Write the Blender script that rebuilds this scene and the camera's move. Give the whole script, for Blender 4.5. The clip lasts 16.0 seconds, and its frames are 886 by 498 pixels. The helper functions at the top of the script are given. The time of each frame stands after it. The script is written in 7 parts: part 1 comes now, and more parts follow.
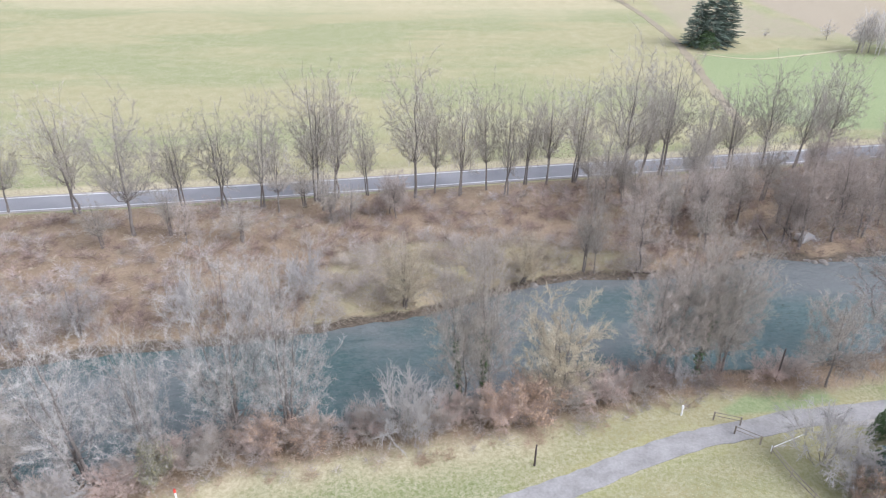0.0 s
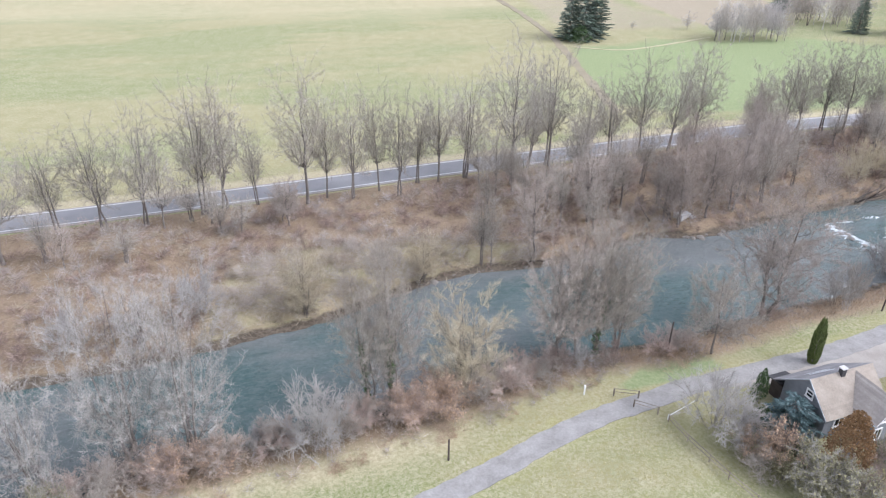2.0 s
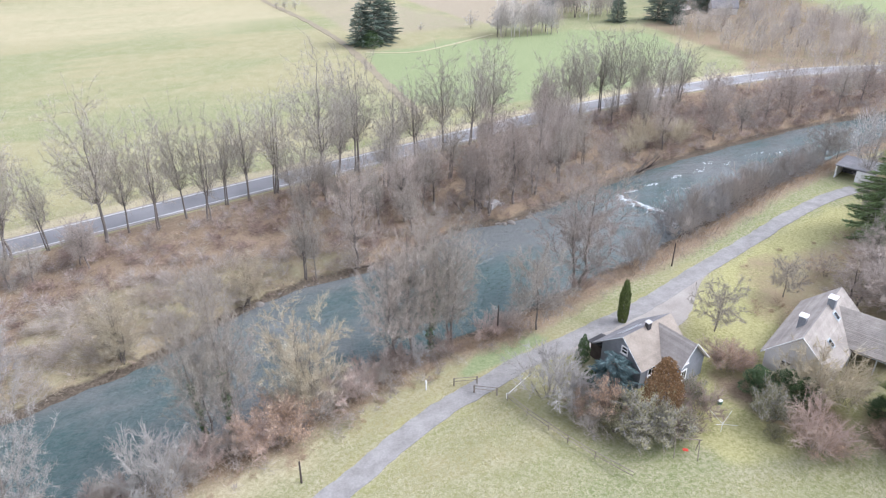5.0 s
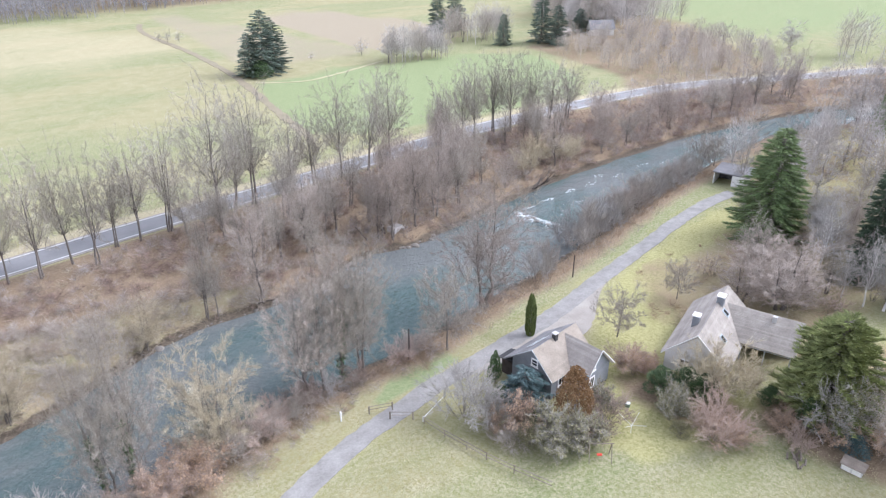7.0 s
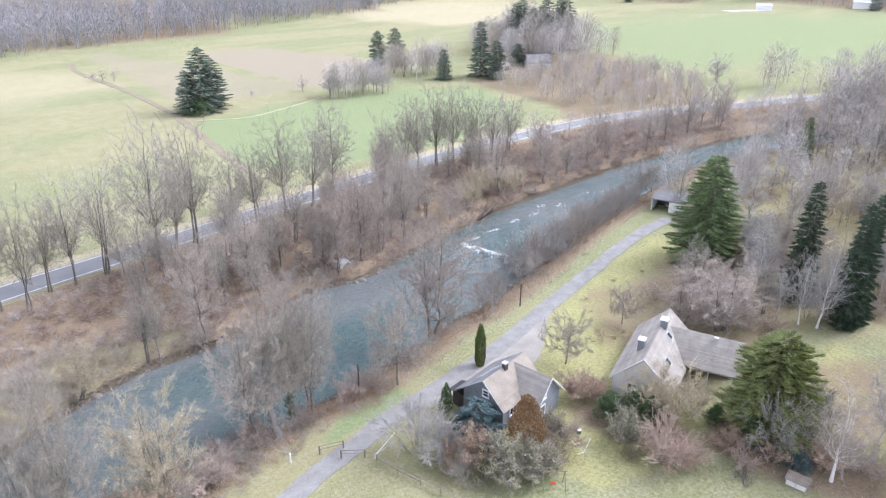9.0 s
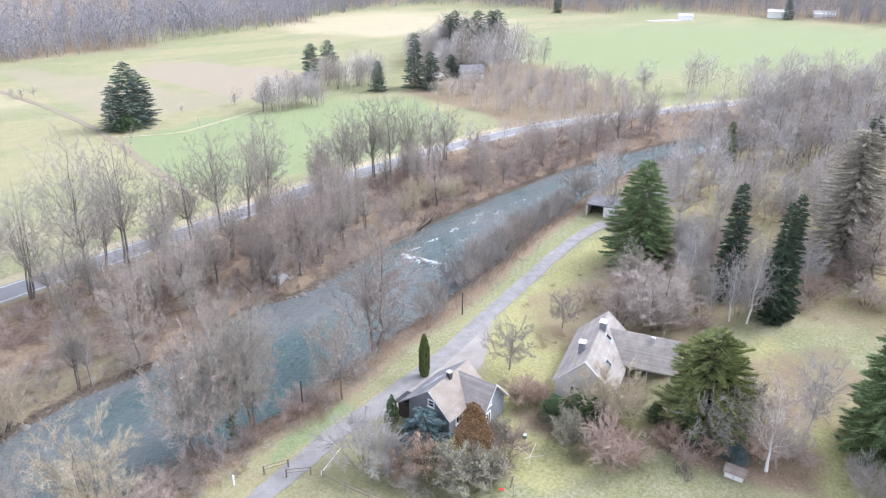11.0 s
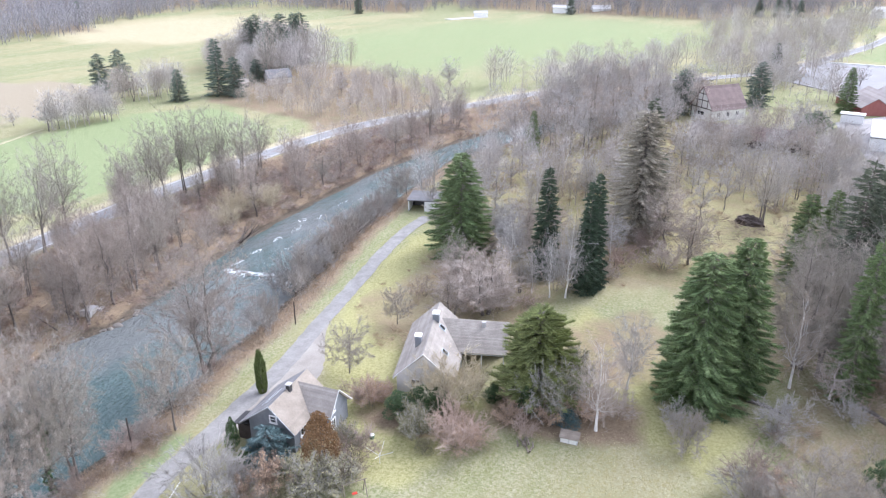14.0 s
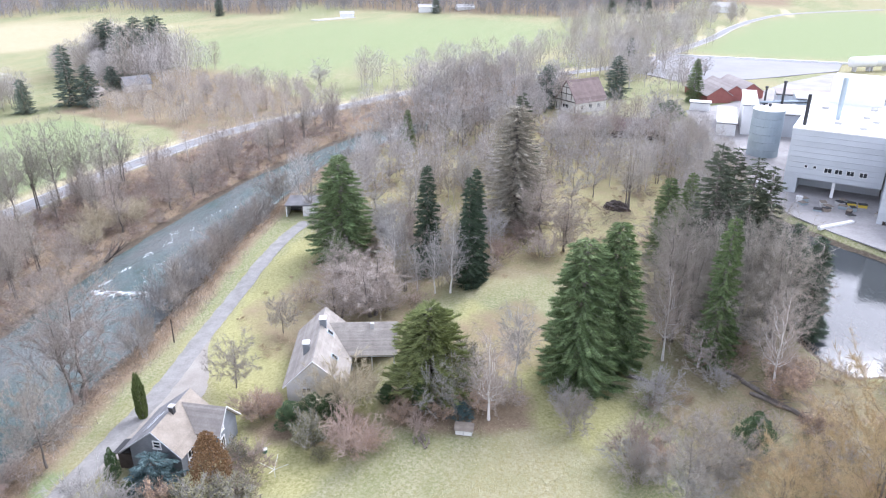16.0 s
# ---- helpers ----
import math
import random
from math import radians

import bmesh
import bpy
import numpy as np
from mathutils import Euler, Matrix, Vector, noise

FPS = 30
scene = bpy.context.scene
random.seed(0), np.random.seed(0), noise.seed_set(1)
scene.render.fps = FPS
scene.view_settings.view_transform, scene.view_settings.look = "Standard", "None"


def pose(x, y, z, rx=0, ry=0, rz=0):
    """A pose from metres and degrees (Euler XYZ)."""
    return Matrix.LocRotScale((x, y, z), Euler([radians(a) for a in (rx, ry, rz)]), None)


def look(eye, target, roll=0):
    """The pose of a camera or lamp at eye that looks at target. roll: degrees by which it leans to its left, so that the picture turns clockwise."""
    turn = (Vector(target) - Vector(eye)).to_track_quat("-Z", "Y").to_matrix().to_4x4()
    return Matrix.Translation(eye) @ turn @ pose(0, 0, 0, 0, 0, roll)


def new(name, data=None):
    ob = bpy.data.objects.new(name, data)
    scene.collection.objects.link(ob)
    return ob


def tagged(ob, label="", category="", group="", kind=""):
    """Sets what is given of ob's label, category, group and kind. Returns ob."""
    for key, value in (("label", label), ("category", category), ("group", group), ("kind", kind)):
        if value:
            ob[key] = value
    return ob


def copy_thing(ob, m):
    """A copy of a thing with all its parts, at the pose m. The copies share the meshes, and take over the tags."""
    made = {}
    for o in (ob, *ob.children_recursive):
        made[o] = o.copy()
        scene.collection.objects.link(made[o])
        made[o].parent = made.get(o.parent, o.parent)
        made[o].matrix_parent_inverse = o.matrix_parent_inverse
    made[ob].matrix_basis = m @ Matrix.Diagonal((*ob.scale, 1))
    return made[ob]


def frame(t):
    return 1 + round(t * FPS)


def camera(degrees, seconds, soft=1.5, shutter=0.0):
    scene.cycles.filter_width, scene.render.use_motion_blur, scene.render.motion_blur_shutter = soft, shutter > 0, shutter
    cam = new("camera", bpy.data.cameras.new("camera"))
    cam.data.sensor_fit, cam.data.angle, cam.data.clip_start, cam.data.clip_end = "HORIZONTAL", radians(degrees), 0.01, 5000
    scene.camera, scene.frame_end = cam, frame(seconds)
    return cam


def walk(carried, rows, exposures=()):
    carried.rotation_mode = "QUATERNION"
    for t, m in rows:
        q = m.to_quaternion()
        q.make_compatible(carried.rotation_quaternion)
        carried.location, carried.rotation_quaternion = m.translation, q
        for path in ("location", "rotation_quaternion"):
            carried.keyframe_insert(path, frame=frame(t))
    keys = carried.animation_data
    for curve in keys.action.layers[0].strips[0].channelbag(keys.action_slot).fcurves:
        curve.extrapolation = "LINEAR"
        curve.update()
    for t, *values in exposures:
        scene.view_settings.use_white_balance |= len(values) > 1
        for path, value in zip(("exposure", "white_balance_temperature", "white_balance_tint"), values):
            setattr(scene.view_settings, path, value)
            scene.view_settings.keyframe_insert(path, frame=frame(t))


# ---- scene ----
cam = camera(64.0, 16.0, soft=1.15)
PATH = [
    (0.0, pose(0, 0, 50, 60.71, 0.03, 0.00)),
    (0.5, pose(0, 0, 50, 60.72, -0.02, -2.09)),
    (1.0, pose(0, 0, 50, 60.73, -0.04, -3.99)),
    (1.5, pose(0, 0, 50, 60.74, -0.05, -6.80)),
    (2.0, pose(0, 0, 50, 60.74, -0.09, -9.39)),
    (2.5, pose(0, 0, 50, 60.75, -0.12, -12.15)),
    (3.0, pose(0, 0, 50, 60.78, -0.03, -15.07)),
    (3.5, pose(0, 0, 50, 60.76, -0.03, -17.95)),
    (4.0, pose(0, 0, 50, 60.77, 0.04, -20.75)),
    (6.5, pose(0, 0, 50, 62.48, 0.24, -32.53)),
    (7.0, pose(0, 0, 50, 63.22, 0.21, -34.46)),
    (7.5, pose(0, 0, 50, 64.06, 0.19, -35.76)),
    (8.0, pose(0, 0, 50, 64.20, 0.09, -36.81)),
    (8.5, pose(0, 0, 50, 65.57, 0.06, -37.88)),
    (9.0, pose(0, 0, 50, 65.85, -0.01, -39.11)),
    (11.5, pose(0, 0, 50, 66.80, -0.16, -46.27)),
    (12.0, pose(0, 0, 50, 66.79, -0.15, -48.66)),
    (12.5, pose(0, 0, 50, 66.79, -0.11, -51.29)),
    (13.0, pose(0, 0, 50, 66.80, -0.05, -54.16)),
    (13.5, pose(0, 0, 50, 66.81, -0.01, -56.83)),
    (14.0, pose(0, 0, 50, 66.80, 0.03, -59.50)),
    (14.5, pose(0, 0, 50, 66.81, 0.00, -61.99)),
    (15.0, pose(0, 0, 50, 66.81, 0.01, -64.55)),
    (15.5, pose(0, 0, 50, 66.80, -0.03, -67.18)),
    (16.0, pose(0, 0, 50, 66.80, -0.03, -69.74)),
]
walk(cam, PATH, exposures=[(0.0, 1.41, 5980, 17.5), (4.0, 1.49, 5980, 17.5), (9.0, 1.65, 5860, 18), (16.0, 1.76, 5830, 18.5)])

# ---- light: an overcast winter day ----
world = bpy.data.worlds.new("overcast_sky")
scene.world = world
world.use_nodes = True
wn = world.node_tree
sky = wn.nodes.new("ShaderNodeTexSky")
sky.sky_type = "NISHITA"
sky.sun_disc = False
sky.sun_elevation, sky.sun_rotation = radians(43), radians(110)
sky.dust_density, sky.air_density = 1.0, 1.0
pale = wn.nodes.new("ShaderNodeHueSaturation")
pale.inputs["Saturation"].default_value = 0.26
back = wn.nodes["Background"]
back.inputs["Strength"].default_value = 0.15
wn.links.new(sky.outputs[0], pale.inputs["Color"])
wn.links.new(pale.outputs[0], back.inputs["Color"])
sun_data = bpy.data.lights.new("sun", "SUN")
sun_data.energy, sun_data.angle, sun_data.color = 0.95, radians(32), (1.0, 0.985, 0.96)
sun = new("sun", sun_data)
sun.matrix_world = look((68, -25, 68), (0, 0, 0))

# ---- materials ----


def nodes_of(name):
    m = bpy.data.materials.new(name)
    m.use_nodes = True
    return m, m.node_tree.nodes, m.node_tree.links, m.node_tree.nodes["Principled BSDF"]


def noise_node(n, links, coord, scale, detail=6, rough=0.6, dist=0.0):
    t = n.new("ShaderNodeTexNoise")
    t.inputs["Scale"].default_value, t.inputs["Detail"].default_value = scale, detail
    t.inputs["Roughness"].default_value, t.inputs["Distortion"].default_value = rough, dist
    links.new(coord, t.inputs["Vector"])
    return t.outputs["Fac"]


def ramp_node(n, links, fac, lo, hi):
    r = n.new("ShaderNodeMapRange")
    r.inputs["From Min"].default_value, r.inputs["From Max"].default_value = lo, hi
    links.new(fac, r.inputs["Value"])
    return r.outputs["Result"]


def mix_node(n, links, fac, a, b):
    m = n.new("ShaderNodeMix")
    m.data_type = "RGBA"
    for value, slot in ((fac, 0), (a, 6), (b, 7)):
        if isinstance(value, (tuple, float, int)):
            m.inputs[slot].default_value = (*value, 1) if isinstance(value, tuple) else value
        else:
            links.new(value, m.inputs[slot])
    return m.outputs[2]


def mat(name, a, b, big=0.4, fine=6.0, rough=0.9, bump=0.4, vary=0.25, by="object", metal=0.0, depth=0.03, spec=0.3):
    """Two colours mixed at two scales, with a varying value for each object or each island."""
    m, n, links, bsdf = nodes_of(name)
    co = n.new("ShaderNodeTexCoord").outputs["Object"]
    f1 = ramp_node(n, links, noise_node(n, links, co, big), 0.35, 0.65)
    f2 = ramp_node(n, links, noise_node(n, links, co, fine, 8, 0.7), 0.3, 0.7)
    add = n.new("ShaderNodeMath")
    add.operation = "MULTIPLY_ADD"
    add.inputs[1].default_value, add.inputs[2].default_value = 0.5, 0.0
    links.new(f1, add.inputs[0])
    add2 = n.new("ShaderNodeMath")
    add2.operation = "MULTIPLY_ADD"
    add2.inputs[1].default_value = 0.5
    links.new(f2, add2.inputs[0])
    links.new(add.outputs[0], add2.inputs[2])
    col = mix_node(n, links, add2.outputs[0], a, b)
    if vary:
        rnd = n.new("ShaderNodeObjectInfo").outputs["Random"] if by == "object" else n.new("ShaderNodeNewGeometry").outputs["Random Per Island"]
        hsv = n.new("ShaderNodeHueSaturation")
        val = n.new("ShaderNodeMapRange")
        val.inputs["To Min"].default_value, val.inputs["To Max"].default_value = 1 - vary, 1 + vary
        links.new(rnd, val.inputs["Value"])
        links.new(val.outputs["Result"], hsv.inputs["Value"])
        links.new(col, hsv.inputs["Color"])
        col = hsv.outputs["Color"]
    links.new(col, bsdf.inputs["Base Color"])
    bsdf.inputs["Roughness"].default_value, bsdf.inputs["Metallic"].default_value = rough, metal
    bsdf.inputs["Specular IOR Level"].default_value = spec
    if bump:
        bp = n.new("ShaderNodeBump")
        bp.inputs["Strength"].default_value, bp.inputs["Distance"].default_value = bump, depth
        links.new(f2, bp.inputs["Height"])
        links.new(bp.outputs["Normal"], bsdf.inputs["Normal"])
    return m


BARK = mat("grey_bark", (0.125, 0.11, 0.096), (0.27, 0.24, 0.215), 1.5, 12, vary=0.2)
BIRCH = mat("birch_bark", (0.86, 0.84, 0.81), (0.62, 0.59, 0.56), 1.2, 5, vary=0.1)
TWIG_GREY = mat("grey_twigs", (0.37, 0.333, 0.288), (0.525, 0.48, 0.42), 0.5, 4, bump=0, vary=0.12)
TWIG_ROW = mat("olive_grey_twigs", (0.39, 0.355, 0.30), (0.55, 0.51, 0.445), 0.5, 4, bump=0, vary=0.2)
TWIG_TAN = mat("tan_twigs", (0.40, 0.355, 0.305), (0.57, 0.515, 0.455), 0.1, 2, bump=0, vary=0.2, by="island")
# Blue-grey cast of the hillside woods is haze laid into the twig colour.
TWIG_HILL = mat("haze_cool_hillside_twigs", (0.255, 0.25, 0.262), (0.375, 0.367, 0.38), 0.03, 0.6, bump=0, vary=0.25, by="island")
TWIG_PALE = mat("pale_lichen_twigs", (0.37, 0.35, 0.325), (0.52, 0.50, 0.47), 0.5, 4, bump=0, vary=0.12)
TWIG_MAUVE = mat("red_brown_twigs", (0.408, 0.348, 0.30), (0.568, 0.503, 0.44), 0.5, 4, bump=0, vary=0.12)
TWIG_YELLOW = mat("yellow_willow_twigs", (0.46, 0.40, 0.28), (0.62, 0.56, 0.43), 0.5, 4, bump=0, vary=0.15)
TWIG_BROWN = mat("bramble_stems", (0.32, 0.245, 0.205), (0.54, 0.445, 0.385), 0.4, 4, bump=0, vary=0.35)
BRAMBLE = mat("bramble_thicket", (0.16, 0.105, 0.085), (0.50, 0.40, 0.345), 0.4, 4, bump=0, vary=0.5, by="island")
THORN = mat("grey_thorn_stems", (0.30, 0.26, 0.235), (0.54, 0.495, 0.46), 0.4, 4, bump=0, vary=0.4, by="island")
# Twig tone paled to put distance haze into the far trees' colour.
TWIG_FAR = mat("haze_pale_far_twigs", (0.44, 0.41, 0.385), (0.59, 0.56, 0.53), 0.05, 1, bump=0, vary=0.25, by="island")
NEEDLE = mat("spruce_needles", (0.10, 0.16, 0.068), (0.255, 0.32, 0.14), 0.5, 3, bump=0, vary=0.45, by="island", rough=0.7)
NEEDLE_BLUE = mat("blue_spruce_needles", (0.07, 0.12, 0.12), (0.16, 0.23, 0.23), 0.6, 3, bump=0, vary=0.3, by="island", rough=0.7)
NEEDLE_OLD = mat("thin_grey_green_needles", (0.31, 0.285, 0.22), (0.52, 0.475, 0.39), 0.5, 3, bump=0, vary=0.35, by="island", rough=0.8)
NEEDLE_DARK = mat("dark_spire_needles", (0.045, 0.075, 0.05), (0.11, 0.15, 0.09), 0.5, 3, bump=0, vary=0.4, by="island", rough=0.7)
NEEDLE_PINE = mat("dark_pine_needles", (0.085, 0.105, 0.07), (0.20, 0.225, 0.155), 0.5, 3, bump=0, vary=0.4, by="island", rough=0.7)
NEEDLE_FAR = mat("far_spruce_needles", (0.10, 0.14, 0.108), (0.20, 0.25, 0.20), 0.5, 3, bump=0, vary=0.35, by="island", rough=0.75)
NEEDLE_BROWN = mat("rust_brown_foliage", (0.16, 0.09, 0.04), (0.33, 0.21, 0.11), 0.8, 4, bump=0, vary=0.35, by="island")
LEAF_GREEN = mat("evergreen_leaves", (0.034, 0.066, 0.024), (0.095, 0.15, 0.058), 0.8, 4, bump=0, vary=0.45, by="island", rough=0.55)
LEAF_OLIVE = mat("olive_leaves", (0.15, 0.145, 0.08), (0.33, 0.305, 0.185), 0.8, 4, bump=0, vary=0.35, by="island")
LEAF_RUST = mat("withered_orange_leaves", (0.40, 0.27, 0.175), (0.60, 0.45, 0.32), 0.8, 4, bump=0, vary=0.3, by="island")
CYPRESS = mat("cypress_foliage", (0.07, 0.10, 0.028), (0.15, 0.18, 0.06), 0.8, 4, bump=0, vary=0.35, by="island")
MEADOW = mat("winter_meadow_blades", (0.36, 0.345, 0.17), (0.62, 0.555, 0.35), 0.5, 3, bump=0, vary=0.25, by="island")
DRY = mat("dry_grass_blades", (0.38, 0.325, 0.24), (0.60, 0.53, 0.42), 0.3, 3, bump=0, vary=0.25, by="island")
ASPHALT = mat("weathered_road_asphalt", (0.20, 0.20, 0.202), (0.305, 0.304, 0.304), 0.15, 8, vary=0, bump=0.3, depth=0.01)
LANE = mat("pale_lane_asphalt", (0.195, 0.189, 0.178), (0.36, 0.35, 0.332), 0.55, 4, vary=0, bump=0.4, depth=0.02)
GRAVEL = mat("gravel_forecourt", (0.25, 0.228, 0.198), (0.42, 0.39, 0.35), 0.3, 9, vary=0, bump=0.5, depth=0.02)
CONCRETE = mat("pale_concrete", (0.42, 0.41, 0.40), (0.60, 0.59, 0.57), 0.2, 5, vary=0.06, bump=0.2)
PAINT = mat("white_paint", (0.72, 0.72, 0.71), (0.84, 0.84, 0.83), 0.5, 6, vary=0, bump=0.1, rough=0.6)
LINE = mat("worn_road_paint", (0.50, 0.50, 0.49), (0.80, 0.80, 0.79), 0.6, 9, vary=0, bump=0.1)
RENDER = mat("white_wall_render", (0.62, 0.60, 0.56), (0.78, 0.77, 0.74), 0.4, 6, vary=0.04, bump=0.2)
SLATE = mat("dark_slate_cladding", (0.17, 0.185, 0.205), (0.27, 0.285, 0.305), 1.0, 8, vary=0.1, bump=0.3, rough=0.6)
SLATE_ROOF = mat("dark_slate_roof", (0.15, 0.15, 0.158), (0.30, 0.296, 0.30), 0.6, 7, vary=0.12, bump=0.4, rough=0.55)
TILE_WEATHERED = mat("weathered_pale_roof_tile", (0.235, 0.212, 0.185), (0.43, 0.395, 0.35), 0.8, 6, vary=0.1, bump=0.4, rough=0.85)
TILE_BEIGE = mat("bleached_fibre_roof", (0.215, 0.185, 0.15), (0.40, 0.35, 0.29), 0.7, 6, vary=0.08, bump=0.3, rough=0.85)
TILE_GREY = mat("mossy_grey_roof_tile", (0.26, 0.235, 0.21), (0.45, 0.41, 0.37), 0.6, 5, vary=0.15, bump=0.4, rough=0.85)
TILE_RED = mat("brown_red_roof_tile", (0.16, 0.12, 0.11), (0.27, 0.21, 0.195), 0.6, 5, vary=0.15, bump=0.4)
RED = mat("red_painted_boards", (0.28, 0.10, 0.085), (0.36, 0.15, 0.13), 0.6, 5, vary=0.1, bump=0.2)
ROOF_DULL = mat("dull_brown_sheet_roof", (0.31, 0.275, 0.26), (0.42, 0.38, 0.36), 0.3, 4, vary=0.1, bump=0.2)
CLAD = mat("light_grey_metal_cladding", (0.46, 0.49, 0.52), (0.56, 0.585, 0.61), 0.15, 3, vary=0.05, bump=0.1, rough=0.5)
STEEL = mat("galvanised_steel", (0.36, 0.43, 0.47), (0.47, 0.54, 0.58), 0.3, 4, vary=0.05, bump=0.1, rough=0.45, metal=0.4)
DARK = mat("dark_metal", (0.03, 0.03, 0.032), (0.07, 0.07, 0.072), 0.6, 5, vary=0.1, bump=0.1, rough=0.6)
WOOD = mat("weathered_wood", (0.17, 0.14, 0.11), (0.32, 0.28, 0.235), 1.0, 9, vary=0.2, bump=0.4)
WOOD_DARK = mat("dark_stained_wood", (0.05, 0.04, 0.035), (0.11, 0.09, 0.08), 1.0, 9, vary=0.15, bump=0.4)
PLASTIC_RED = mat("red_plastic", (0.60, 0.06, 0.04), (0.70, 0.09, 0.06), 1.0, 8, vary=0, bump=0.05, rough=0.5)
YELLOW = mat("yellow_paint", (0.62, 0.45, 0.05), (0.70, 0.55, 0.12), 1.0, 8, vary=0, bump=0.1, rough=0.6)
GREEN_PAINT = mat("green_plastic", (0.03, 0.12, 0.07), (0.06, 0.2, 0.12), 1.0, 8, vary=0, bump=0.1, rough=0.5)
STONE = mat("wet_river_stone", (0.10, 0.09, 0.08), (0.27, 0.25, 0.22), 1.0, 7, vary=0.25, bump=0.5, rough=0.6)
FOAM = mat("white_water_foam", (0.50, 0.56, 0.58), (0.74, 0.77, 0.78), 1.5, 6, vary=0, bump=0.5, rough=0.6)
GLASS = mat("dark_window_glass", (0.015, 0.018, 0.022), (0.035, 0.04, 0.045), 1.0, 3, vary=0, bump=0, rough=0.08, spec=0.6)


def water_mat(name, deep, light, rough, wave, scale):
    m, n, links, bsdf = nodes_of(name)
    co = n.new("ShaderNodeTexCoord").outputs["Object"]
    stretch = n.new("ShaderNodeMapping")
    stretch.inputs["Scale"].default_value = (0.55, 1.0, 1.0)
    stretch.inputs["Rotation"].default_value = (0, 0, radians(-18))
    links.new(co, stretch.inputs["Vector"])
    v = stretch.outputs["Vector"]
    # Pale patches and ripple streaks paint the sky's reflection into the base colour.
    sky_streaks = ramp_node(n, links, noise_node(n, links, v, scale * 2.2, 6, 0.7, 1.0), 0.35, 0.75)
    col = mix_node(n, links, ramp_node(n, links, noise_node(n, links, v, 0.06, 4), 0.42, 0.58), deep, light)
    half = n.new("ShaderNodeMath")
    half.operation = "MULTIPLY"
    half.inputs[1].default_value = 0.4
    links.new(sky_streaks, half.inputs[0])
    col = mix_node(n, links, half.outputs[0], col, tuple(min(1.0, c * 1.5 + 0.03) for c in light))
    links.new(col, bsdf.inputs["Base Color"])
    bsdf.inputs["Roughness"].default_value, bsdf.inputs["IOR"].default_value = rough, 1.45
    hgt_big = noise_node(n, links, v, scale, 5, 0.6, 0.4)
    hgt_fine = noise_node(n, links, v, scale * 4.5, 5, 0.65, 0.6)
    total = n.new("ShaderNodeMath")
    total.operation = "MULTIPLY_ADD"
    total.inputs[1].default_value = 0.35
    links.new(hgt_fine, total.inputs[0])
    links.new(hgt_big, total.inputs[2])
    bp = n.new("ShaderNodeBump")
    bp.inputs["Strength"].default_value, bp.inputs["Distance"].default_value = wave, 0.5
    links.new(total.outputs[0], bp.inputs["Height"])
    links.new(bp.outputs["Normal"], bsdf.inputs["Normal"])
    return m


WATER = water_mat("rippled_river_water", (0.045, 0.096, 0.092), (0.135, 0.151, 0.147), 0.1, 1.0, 0.9)
POND = water_mat("still_pond_water", (0.02, 0.025, 0.028), (0.035, 0.04, 0.04), 0.03, 0.04, 0.5)


